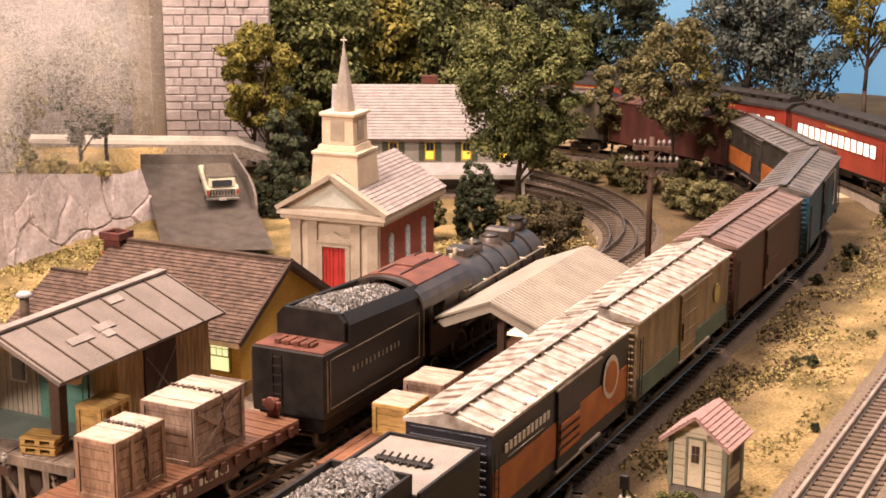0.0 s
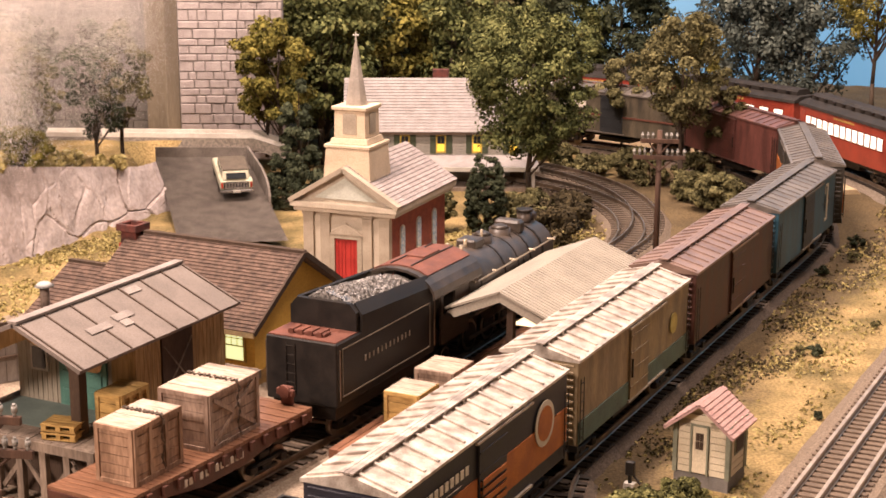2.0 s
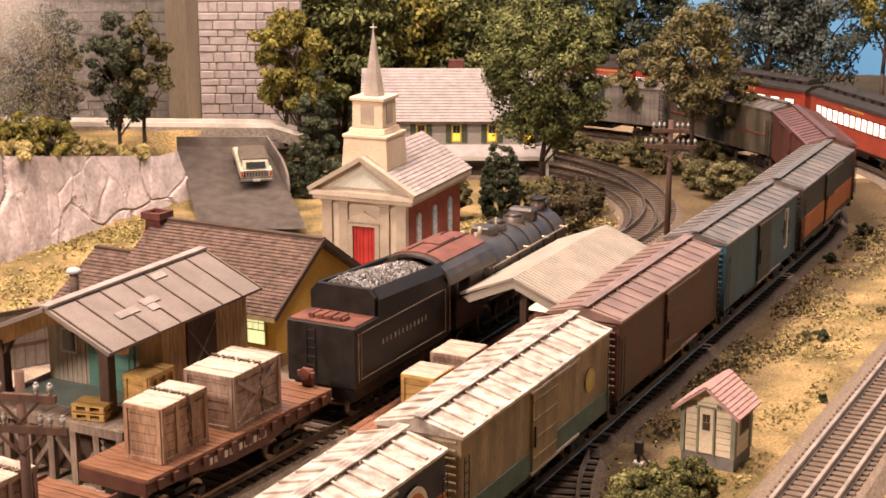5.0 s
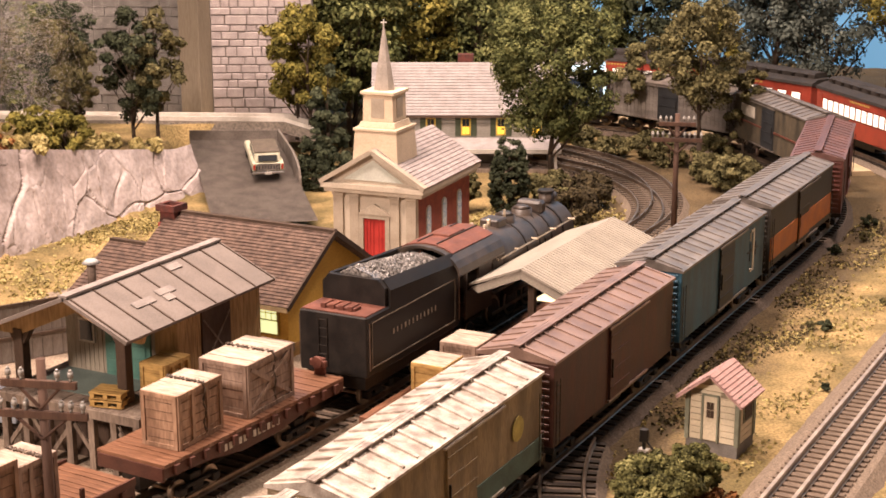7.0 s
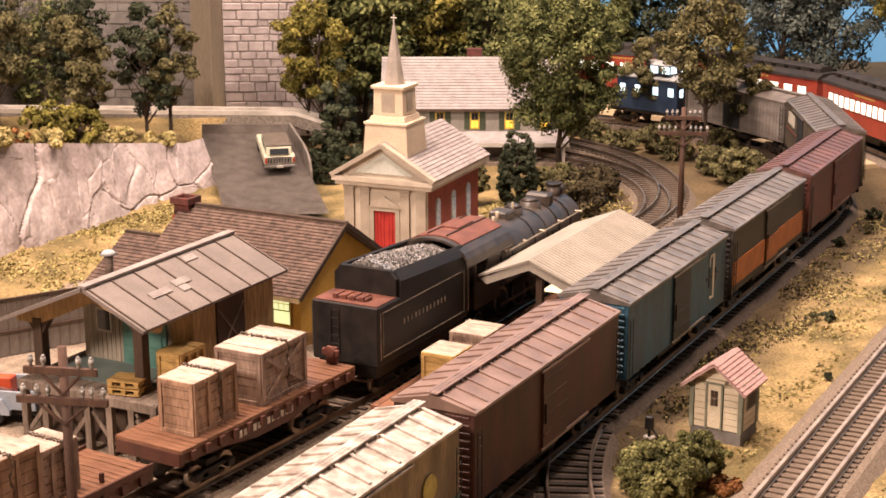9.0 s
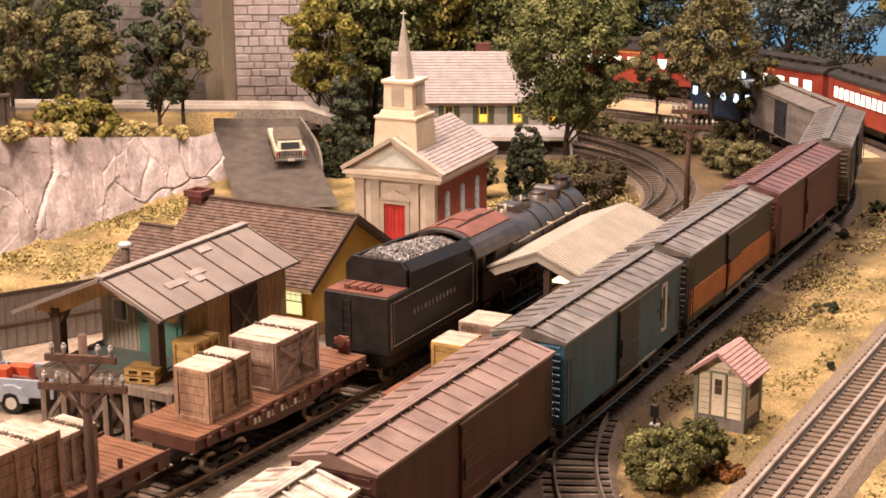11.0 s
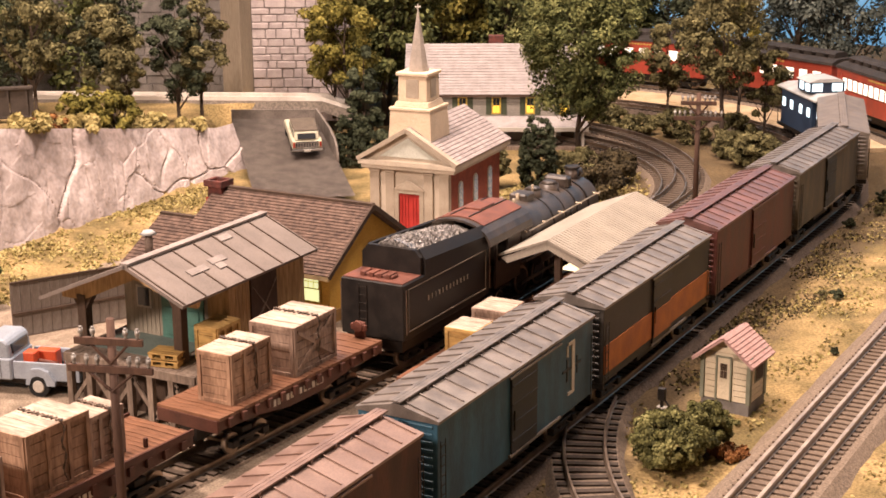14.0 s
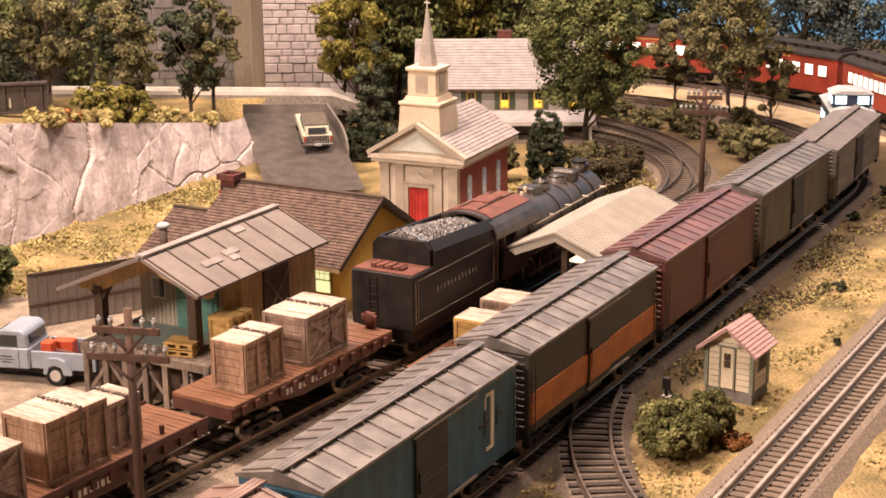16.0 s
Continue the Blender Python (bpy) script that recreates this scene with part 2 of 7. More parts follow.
def boxcar(label, body_mat, roof_mat, door_mat, band=None, band_z=(0.042, 0.062), rib_roof=True, rib=(0.0014, 0.0009), raised_z=0.0, board_sides=False, door_label=""):
    """A freight boxcar, its length along y and its front at -y."""
    t = thing("boxcar", label, "boxcar", group="freight train")
    h, w, z0, z1 = 0.128, 0.031, 0.024, 0.089 + raised_z
    boxpart("body", body_mat, t, (-w + 0.0004, w - 0.0004, -h, h, z0, z1), bevel=0.0004)
    for i in range(11):
        z = z0 + 0.006 + i * (z1 - z0 - 0.01) / 10
        for s in (-1, 1):
            bm = bmesh.new()
            prism(bm, [(s * h - s * 0.0008, z - 0.0019), (s * h + s * 0.0011, z - 0.0006), (s * h + s * 0.0011, z + 0.0006), (s * h - s * 0.0008, z + 0.0019)], "x", -w + 0.004, w - 0.004)
            part("end_rib", bm, body_mat, t)
    if board_sides:
        for i in range(32):
            y = -h + 0.004 + i * (2 * h - 0.008) / 31
            for s in (-1, 1):
                boxpart("side_board", body_mat, t, (s * w - 0.0009, s * w + 0.0002, y - 0.0034, y + 0.0034, z0 + 0.001, z1 - 0.001) if s > 0 else (s * w - 0.0002, s * w + 0.0009, y - 0.0034, y + 0.0034, z0 + 0.001, z1 - 0.001))
    # roof with cross ribs and a running board
    bm = bmesh.new()
    ridge = z1 + 0.0085
    prism(bm, [(-w - 0.0012, z1 - 0.001), (w + 0.0012, z1 - 0.001), (w + 0.0012, z1 + 0.001), (0, ridge), (-w - 0.0012, z1 + 0.001)], "y", -h - 0.001, h + 0.001)
    part("roof", bm, roof_mat, t)
    slope = math.atan2(ridge - z1 - 0.001, w)
    if rib_roof:
        bm = bmesh.new()
        for i in range(15):
            y = -h + 0.004 + i * (2 * h - 0.008) / 14
            for s in (-1, 1):
                m = Matrix.Rotation(s * slope, 3, "Y") @ Matrix.Rotation(s * radians(-4), 3, "Z")
                tilted_box(bm, (s * (w / 2 + 0.001), y, (z1 + 0.001 + ridge) / 2 + 0.0006), (w - 0.004, rib[0], rib[1]), m)
        part("roof_rib", bm, roof_mat, t)
    bm = bmesh.new()
    for k in (-1, 0, 1):
        quad_box(bm, k * 0.0031 - 0.0014, k * 0.0031 + 0.0014, -h - 0.003, h + 0.003, ridge + 0.0014, ridge + 0.0024)
    for i in range(10):
        y = -h + 0.006 + i * (2 * h - 0.012) / 9
        quad_box(bm, -0.005, 0.005, y - 0.001, y + 0.001, ridge - 0.002, ridge + 0.0014)
    part("running_board", bm, roof_mat, t, "weathered roof walkway planks")
    for s in (-1, 1):
        d = boxpart("door", door_mat, t, *[(min(s * w, s * (w + 0.0016)), max(s * w, s * (w + 0.0016)), -0.021, 0.021, z0 + 0.003, z1 - 0.004)],
                    *[(min(s * w, s * (w + 0.0022)), max(s * w, s * (w + 0.0022)), -0.0205, 0.0205, z, z + 0.0012) for z in (0.036, 0.05, 0.064, 0.078)], label=door_label)
        boxpart("handle", dark_iron, d, (min(s * (w + 0.0018), s * (w + 0.003)), max(s * (w + 0.0018), s * (w + 0.003)), -0.019, -0.0178, 0.045, 0.06))
        boxpart("door_track", roof_mat, t, (min(s * w, s * (w + 0.002)), max(s * w, s * (w + 0.002)), -0.024, 0.064, z0 + 0.0012, z0 + 0.003))
        boxpart("door_track", roof_mat, t, (min(s * w, s * (w + 0.002)), max(s * w, s * (w + 0.002)), -0.024, 0.064, z1 - 0.004, z1 - 0.0025))
        for e in (-1, 1):
            rodpart("ladder", dark_iron, t, *[((s * (w + 0.0015), e * (h - 0.004) - 0.0035, z), (s * (w + 0.0015), e * (h - 0.004) + 0.0035, z), 0.0004) for z in (0.03, 0.037, 0.044, 0.051, 0.058, 0.065, 0.072)], *[((s * (w + 0.0015), e * (h - 0.004) + k, 0.027), (s * (w + 0.0015), e * (h - 0.004) + k, 0.076), 0.0004) for k in (-0.0033, 0.0033)], n=5)
        if band:
            for y0, y1 in ((-h + 0.001, -0.0215), (0.0215, h - 0.001)):
                boxpart("painted_band", band, t, (min(s * (w - 0.0005), s * (w + 0.0005)), max(s * (w - 0.0005), s * (w + 0.0005)), y0, y1, band_z[0], band_z[1]))
    boxpart("underframe", dark_iron, t, (-0.012, 0.012, -h, h, 0.017, 0.0245), (-w, w, -h, -h + 0.003, 0.019, 0.024), (-w, w, h - 0.003, h, 0.019, 0.024),
            (-0.022, 0.022, -0.03, 0.03, 0.012, 0.018))
    for y in (-0.092, 0.092):
        bogie(t, y)
    for e in (-1, 1):
        boxpart("coupler", dark_iron, t, (-0.0025, 0.0025, e * h if e > 0 else -h - 0.013, h + 0.013 if e > 0 else -h, 0.0145, 0.019), (-0.004, 0.004, e * (h + 0.011) - 0.003, e * (h + 0.011) + 0.003, 0.013, 0.0205))
    bm = bmesh.new()
    rod(bm, (0.012, h + 0.001, 0.075), (0.012, h + 0.004, 0.075), 0.006, n=12)
    part("brake_wheel", bm, dark_iron, t)
    return t


def emblem(parent, mat, x, y, z, r, name="emblem"):
    bm = bmesh.new()
    rod(bm, (x, y, z), (x + 0.0006, y, z), r, n=24)
    return part(name, bm, mat, parent)


def freight_cars():
    cars = []
    c = boxcar("navy blue boxcar with a wide orange side band and silver roof", navy, silver_roof, navy, orange, (0.036, 0.062), rib=(0.0026, 0.0016))
    emblem(c, white_line, 0.0318, 0.085, 0.064, 0.0165, "round_emblem")
    emblem(c, orange, 0.0322, 0.085, 0.064, 0.0125, "emblem_disc")
    bars(c, white_line, 0.0316, [(-0.105, -0.045, 0.066, 0.0662)] + [(-0.11 + i * 0.007, -0.1055 + i * 0.007, 0.070, 0.076) for i in range(11)])
    for i in range(4):
        boxpart("painted_band", orange, c, (0.0322, 0.0337, -0.0195, 0.0195, 0.037 + i * 0.0062, 0.0405 + i * 0.0062))
    cars.append(c)
    c = boxcar("weathered cream boxcar with a green lower band and bright silver roof", cream_paint, silver_roof, cream_paint, green_band, (0.025, 0.042), rib=(0.0026, 0.0016))
    emblem(c, M("yellow_emblem", (0.5, 0.4, 0.12)), 0.0318, 0.085, 0.062, 0.009, "round_emblem")
    cars.append(c)
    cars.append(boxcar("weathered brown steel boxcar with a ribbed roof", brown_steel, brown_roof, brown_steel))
    c = boxcar("slate blue boxcar with black doors and a white emblem", slate_blue, grey_roof, dark_door, door_label="black sliding door")
    for b in ((0.0865, 0.0915, 0.038, 0.081), (0.0795, 0.0865, 0.0785, 0.081), (0.0795, 0.0865, 0.038, 0.0405), (0.0775, 0.0795, 0.070, 0.0785)):
        boxpart("white_emblem", white_line, c, (0.0304, 0.0314, *b))
    for b in ((0.070, 0.0860, 0.0585, 0.0605), (0.092, 0.104, 0.0585, 0.0605), (0.0775, 0.0795, 0.050, 0.068), (0.096, 0.098, 0.052, 0.066)):
        boxpart("dark_emblem", dark_door, c, (0.0304, 0.0312, *b))
    cars.append(c)
    c = boxcar("charcoal boxcar with a broad orange side band", char_paint, grey_roof, char_paint, orange, (0.032, 0.056))
    boxpart("painted_band", orange, c, (0.0330, 0.0336, -0.0205, 0.0205, 0.032, 0.056))
    cars.append(c)
    cars.append(boxcar("red-brown boxcar with a faded red roof", red_brown, red_roof, red_brown))
    c = boxcar("dark olive boxcar with a dull red stripe and grey roof", olive_paint, grey_roof, dark_door)
    boxpart("red_stripe", rust_red, c, (-0.0318, -0.0308, -0.12, 0.12, 0.052, 0.0545))
    boxpart("white_panel", white_line, c, (-0.0318, -0.0308, 0.05, 0.1, 0.062, 0.078))
    cars.append(c)
    cars.append(boxcar("weathered grey wooden boxcar with a dusty plain roof", grey_wood, dusty_roof, dark_door, rib_roof=False, raised_z=-0.006, board_sides=True, door_label="dark sliding door"))
    return cars


def running_tender():
    """The tender at the head of the freight train."""
    t = thing("tender", "black steam locomotive tender with coal and a pale rear deck", "tender", group="freight train")
    pale = M("pale_deck", (0.31, 0.275, 0.24), (0.25, 0.22, 0.19), 70, 0.6, bump=0.1)
    boxpart("tank", black_steel, t, (-0.032, 0.032, -0.17, 0.112, 0.022, 0.084), bevel=0.001)
    boxpart("deck_plate", pale, t, (-0.030, 0.030, 0.03, 0.110, 0.084, 0.0855), bevel=0.0003, label="pale grey rear deck")
    boxpart("rim", black_steel, t, (-0.032, -0.030, 0.03, 0.112, 0.084, 0.0872), (0.030, 0.032, 0.03, 0.112, 0.084, 0.0872), (-0.030, 0.030, 0.110, 0.112, 0.084, 0.0872))
    boxpart("coal_bunker", black_steel, t, (-0.027, -0.0250, -0.17, 0.03, 0.084, 0.098), (0.0250, 0.027, -0.17, 0.03, 0.084, 0.098), (-0.0250, 0.0250, 0.0275, 0.03, 0.084, 0.098))
    coal_heap(t, (-0.0245, 0.0245, -0.17, 0.027), 0.091, 0.014, 1500)
    boxpart("hatch", black_steel, t, (-0.019, 0.019, 0.068, 0.0735, 0.0855, 0.0880), bevel=0.0008)
    for i in range(7):
        x = -0.016 + i * 0.0053
        rodpart("hatch_clamp", black_steel, t, ((x, 0.066, 0.0862), (x + 0.001, 0.0755, 0.0895), 0.0008), n=6)
    boxpart("underframe", dark_iron, t, (-0.028, 0.028, -0.165, 0.105, 0.016, 0.022))
    for y in (-0.11, 0.06):
        bogie(t, y)
    return t


def coal_heap(parent, area, z, height, count):
    """A mound of single lumps over a dark filling."""
    x0, x1, y0, y1 = area
    bm = bmesh.new()
    prism(bm, [(x0, z - 0.02), (x1, z - 0.02), (x1, z), (x1 * 0.5 + x0 * 0.5 + (x1 - x0) * 0.25, z + height * 0.75), ((x0 + x1) / 2, z + height), (x0 * 0.75 + x1 * 0.25, z + height * 0.75), (x0, z)], "y", y0, y1)
    for _ in range(count):
        u, v = random.random(), random.random()
        x, y = x0 + (x1 - x0) * u, y0 + (y1 - y0) * v
        r = random.uniform(0.0013, 0.0029)
        end = min(1, min(v, 1 - v) * 8)
        zz = z + height * (1 - abs(2 * u - 1) ** 2) * (0.55 + 0.45 * end) * random.uniform(0.85, 1.05)
        m = Euler((random.uniform(0, 6), random.uniform(0, 6), random.uniform(0, 6))).to_matrix()
        k = [Vector(p) * r for p in ((1, 0, 0), (-1, 0.1, 0), (0.1, 0.9, 0), (0, -1, 0.1), (0, 0, 0.8), (0, 0.1, -0.9))]
        vs = [bm.verts.new(Vector((x, y, zz)) + m @ p) for p in k]
        for f in ((0, 2, 4), (2, 1, 4), (1, 3, 4), (3, 0, 4), (2, 0, 5), (1, 2, 5), (3, 1, 5), (0, 3, 5)):
            bm.faces.new([vs[i] for i in f])
    return part("coal_load", bm, coal, parent, "heaped black coal lumps with glints put into their colour")


def caboose():
    t = thing("caboose", "dark blue caboose with lit windows, cupola and white roof", "caboose", group="freight train")
    w, h = 0.029, 0.076
    boxpart("body", caboose_blue, t, (-w, w, -h + 0.016, h - 0.016, 0.024, 0.078), bevel=0.0006)
    bm = bmesh.new()
    prism(bm, [(-w - 0.002, 0.077), (w + 0.002, 0.077), (w + 0.002, 0.079), (w * 0.5, 0.0845), (-w * 0.5, 0.0845), (-w - 0.002, 0.079)], "y", -h, h)
    part("roof", bm, white_roof, t, "white curved roof")
    c = boxpart("cupola", caboose_blue, t, (-w + 0.002, w - 0.002, -0.042, 0.004, 0.0845, 0.101), bevel=0.0006)
    bm = bmesh.new()
    prism(bm, [(-w, 0.1005), (w, 0.1005), (w * 0.5, 0.1055), (-w * 0.5, 0.1055)], "y", -0.045, 0.007)
    part("cupola_roof", bm, white_roof, c)
    for y, s in ((-0.0424, -1), (0.0044, 1)):
        for x in (-0.015, 0.015):
            boxpart("cupola_window", cool_window, c, (x - 0.0075, x + 0.0075, y - 0.0008, y + 0.0008, 0.0875, 0.0985))
    for s in (-1, 1):
        for y in (-0.035, -0.013):
            boxpart("cupola_window", cool_window, c, (s * (w - 0.002) - 0.0008, s * (w - 0.002) + 0.0008, y - 0.007, y + 0.007, 0.0875, 0.0985))
        for y in (-0.048, -0.018, 0.018, 0.048):
            boxpart("window", cool_window, t, (s * w - 0.0008, s * w + 0.0008, y - 0.005, y + 0.005, 0.052, 0.065))
    for x in (-0.017, 0.017):
        boxpart("window", cool_window, t, (x - 0.0045, x + 0.0045, -h + 0.0152, -h + 0.0168, 0.051, 0.064))
    boxpart("platform", dark_iron, t, (-w, w, -h, h, 0.0195, 0.0235))
    for e in (-1, 1):
        rodpart("railing", dark_iron, t, *[((x, e * (h - 0.001), 0.0235), (x, e * (h - 0.001), 0.045), 0.0006) for x in (-0.028, -0.014, 0, 0.014, 0.028)], ((-0.028, e * (h - 0.001), 0.045), (0.028, e * (h - 0.001), 0.045), 0.0006), n=5)
    for y in (-0.048, 0.048):
        bogie(t, y)
    return t

# ---- land ----
sand = M("ground_cover", (0.40, 0.285, 0.125), (0.155, 0.118, 0.046), 17, 0.95, bump=0.9, fine=420, dirt=0.75)
gn, gl = sand.node_tree.nodes, sand.node_tree.links
sep, wob, add, edge, soil = gn.new("ShaderNodeSeparateXYZ"), gn.new("ShaderNodeTexNoise"), gn.new("ShaderNodeMath"), gn.new("ShaderNodeMapRange"), gn.new("ShaderNodeMix")
gl.new(gn["Texture Coordinate"].outputs["Object"], sep.inputs[0])
gl.new(gn["Texture Coordinate"].outputs["Object"], wob.inputs[0])
wob.inputs["Scale"].default_value, wob.inputs["Detail"].default_value = 16, 6
add.operation = "MULTIPLY_ADD"
add.inputs[1].default_value = 0.13
gl.new(wob.outputs[0], add.inputs[0])
gl.new(sep.outputs[0], add.inputs[2])
edge.inputs[1].default_value, edge.inputs[2].default_value = 0.125, 0.165
edge.inputs[3].default_value, edge.inputs[4].default_value = 0.8, 0.0
gl.new(add.outputs[0], edge.inputs[0])
soil.data_type, soil.blend_type = "RGBA", "MIX"
soil.inputs[7].default_value = (0.085, 0.058, 0.032, 1)
west, both = gn.new("ShaderNodeMapRange"), gn.new("ShaderNodeMath")
west.inputs[1].default_value, west.inputs[2].default_value = -0.42, -0.34
gl.new(sep.outputs[0], west.inputs[0])
both.operation = "MULTIPLY"
gl.new(edge.outputs[0], both.inputs[0])
gl.new(west.outputs[0], both.inputs[1])
gl.new(both.outputs[0], soil.inputs[0])
gl.new(gn["Color Ramp"].outputs[0], soil.inputs[6])
gl.new(soil.outputs[2], gn["Mix"].inputs[6])
gravel = M("gravel", (0.35, 0.278, 0.205), (0.22, 0.172, 0.125), 60, 0.95, bump=0.9, fine=600, dirt=0.7)
asphalt = M("asphalt", (0.215, 0.185, 0.16), (0.15, 0.128, 0.11), 60, 0.95, bump=0.8, fine=900, dirt=0.5)
rock = M("rock", (0.56, 0.485, 0.465), (0.36, 0.30, 0.28), 12, 0.9, bump=0.5, fine=200, dirt=0.35)
rock_dark = M("rock_crack", (0.10, 0.085, 0.08), None, 60, 0.9)
yellow_turf = M("yellow_turf", (0.46, 0.36, 0.12), (0.30, 0.25, 0.08), 60, 0.95, bump=1.0, fine=450, dirt=0.7)
stone = M("pink_stone", (0.46, 0.40, 0.385), (0.36, 0.31, 0.30), 80, 0.85, bump=0.4)
# dark grey carries the left retaining wall's shade; the hut foundation shares it
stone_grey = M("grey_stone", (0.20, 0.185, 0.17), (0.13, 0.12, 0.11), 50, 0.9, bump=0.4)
mortar = M("mortar", (0.34, 0.305, 0.285), None, 90, 0.9)
brownish = M("weathered_pillar", (0.30, 0.25, 0.18), (0.20, 0.165, 0.12), 30, 0.8, streak=(1, 1, 0.1))


def grid_land(name, x0, x1, y0, y1, step, height, mat, label, rough=0.0, keep=None):
    """A sheet of land with its height from a function."""
    nx, ny = int((x1 - x0) / step) + 1, int((y1 - y0) / step) + 1
    verts, faces = [], []
    for j in range(ny):
        for i in range(nx):
            x, y = x0 + i * step, y0 + j * step
            z = height(x, y) + rough * noise.noise((x * 22, y * 22, 0)) + rough * 0.5 * noise.noise((x * 70, y * 70, 3))
            verts.append((x, y, z))
    for j in range(ny - 1):
        for i in range(nx - 1):
            a = j * nx + i
            faces.append((a, a + 1, a + nx + 1, a + nx))
    me = bpy.data.meshes.new(name)
    me.from_pydata(verts, [], faces)
    me.materials.append(mat)
    for p in me.polygons:
        p.use_smooth = True
    return tagged(new(name, me), label, "ground", kind="structure")


grid_land("ground", -2.4, 1.4, -1.3, 2.5, 0.02, hill, sand, "yellow and olive scatter turf over sandy baseboard", 0.003)

# gravel yard round the station and platform
bm = bmesh.new()
quad_box(bm, -0.70, -0.045, -0.45, 0.72, GROUND - 0.01, GROUND + 0.0055)
tagged(part("gravel_yard", bm, gravel, None), "grey-brown gravel yard round the station", "ground", kind="structure")


def rock_face():
    """The cut rock cliff: a faceted sheet with cracks, leaning back a little."""
    t = thing("cliff", "pale pinkish-grey cracked rock cliff with turf on top", "cliff", kind="structure")
    bm = bmesh.new()
    n, m = 330, 84
    rows = []
    for i in range(n + 1):
        y = 0.02 + 0.76 * i / n
        col = []
        top = hill(-1.0, y) + 0.004
        for j in range(m + 1):
            k = j / m
            z = GROUND - 0.01 + (top - GROUND + 0.01) * k
            x = -0.752 - 0.035 * k - 0.06 * max(0, 0.25 - y)
            wy, wz = y + 0.03 * noise.noise((y * 14, z * 14, 8)), z + 0.025 * noise.noise((y * 14, z * 14, 4))
            cell, at = noise.voronoi(Vector((0, wy * 9, wz * 7)))
            gap = cell[1] - cell[0]
            tilt = noise.noise(at[0] * 3.1)
            x += 0.006 * noise.noise((y * 6, z * 7, 1)) + 0.0042 * tilt + 0.0030 * noise.noise((y * 26, z * 18, 5)) + 0.0011 * noise.noise((y * 85, z * 60, 5))
            x -= 0.007 * math.exp(-(gap / 0.015) ** 2) * max(0, 0.45 + 0.9 * noise.noise((y * 7, z * 9, 31)))
            fine, spot = noise.voronoi(Vector((4, wy * 23, wz * 15)))
            x += 0.0012 * noise.noise(spot[0] * 2.3) - 0.0026 * math.exp(-((fine[1] - fine[0]) / 0.035) ** 2) * max(0, noise.noise((y * 11, z * 13, 17)))
            col.append(bm.verts.new((x, y, z)))
        rows.append(col)
    for a, b in zip(rows, rows[1:]):
        for j in range(m):
            bm.faces.new((a[j], b[j], b[j + 1], a[j + 1]))
    part("rock_face", bm, rock, t)
    return t


rock_face()

# paved ramp up to the terrace with its low kerb boards
bm = bmesh.new()
corners = [(-0.678, 0.672, -0.006), (-0.565, 0.740, -0.006), (-0.745, 0.925, 0.052), (-0.842, 0.850, 0.056)]
n = 14
grid = []
for j in range(n + 1):
    v = j / n
    row = []
    for i in range(9):
        u = i / 8
        p = (Vector(corners[0]) * (1 - u) + Vector(corners[1]) * u) * (1 - v) + (Vector(corners[3]) * (1 - u) + Vector(corners[2]) * u) * v
        row.append(bm.verts.new(p + Vector((0, 0, 0.001 * noise.noise(p * 60)))))
    grid.append(row)
for a, b in zip(grid, grid[1:]):
    for i in range(8):
        bm.faces.new((a[i], a[i + 1], b[i + 1], b[i]))
bmesh.ops.solidify(bm, geom=bm.faces[:], thickness=0.02)
tagged(part("paved_ramp", bm, asphalt, None), "dark grey asphalt car park ramp", "road", kind="structure")
bm = bmesh.new()
low, high = Vector(corners[1]).lerp(Vector(corners[2]), 0.42), Vector(corners[2])
along = (high - low).normalized()
side = along.cross(Vector((0, 0, 1))).normalized() * 0.0015
rim = [low + Vector((0, 0, -0.03)), high + Vector((0, 0, -0.03)), high + Vector((0, 0, 0.015)), low + along * 0.05 + Vector((0, 0, 0.026)), low + along * 0.02 + Vector((0, 0, 0.024)), low + along * 0.006 + Vector((0, 0, 0.018)), low + Vector((0, 0, 0.008))]
near, back = [bm.verts.new(p + side) for p in rim], [bm.verts.new(p - side) for p in rim]
bm.faces.new(near)
bm.faces.new(back[::-1])
for i in range(len(rim)):
    j = (i + 1) % len(rim)
    bm.faces.new((near[j], near[i], back[i], back[j]))
a, b = Vector(corners[3]), Vector(corners[2])
side = (b - a).cross(Vector((0, 0, 1))).normalized() * 0.0015
v = [bm.verts.new(p + q + Vector((0, 0, z))) for z in (-0.02, 0.013) for p, q in ((a, side), (b, side), (b, -side), (a, -side))]
for k in ((3, 2, 1, 0), (4, 5, 6, 7), (0, 1, 5, 4), (1, 2, 6, 5), (2, 3, 7, 6), (3, 0, 4, 7)):
    bm.faces.new([v[i] for i in k])
tagged(part("ramp_wall", bm, asphalt, None), "thin dark side wall with a rounded end along the ramp", "wall", kind="structure")

# ---- tracks ----
M("mid_ballast", (0.20, 0.155, 0.115), (0.12, 0.092, 0.068), 420, 0.95, bump=0.8, fine=700, dirt=0.6)
M("mid_tie", (0.12, 0.09, 0.066), (0.075, 0.056, 0.042), 150, 0.85)
steps = [line(-1.1 + 0.025 * i) for i in range(132)]
railway("worn freight line track on dark ties", steps, 0.032, False, 0.0125, "", width=0.06, bed_mat=dark_ballast)


def station_line(s):
    if s < 0.19:
        return Vector((-0.19 - 0.065 * (0.19 - s), s, 0)), -0.065
    if s < 0.89:
        return Vector((-0.19, s, 0)), 0.0
    a = (s - 0.89) / 0.45
    return Vector((-0.19 - 0.45 + 0.45 * math.cos(a), 0.89 + 0.45 * math.sin(a), 0)), a


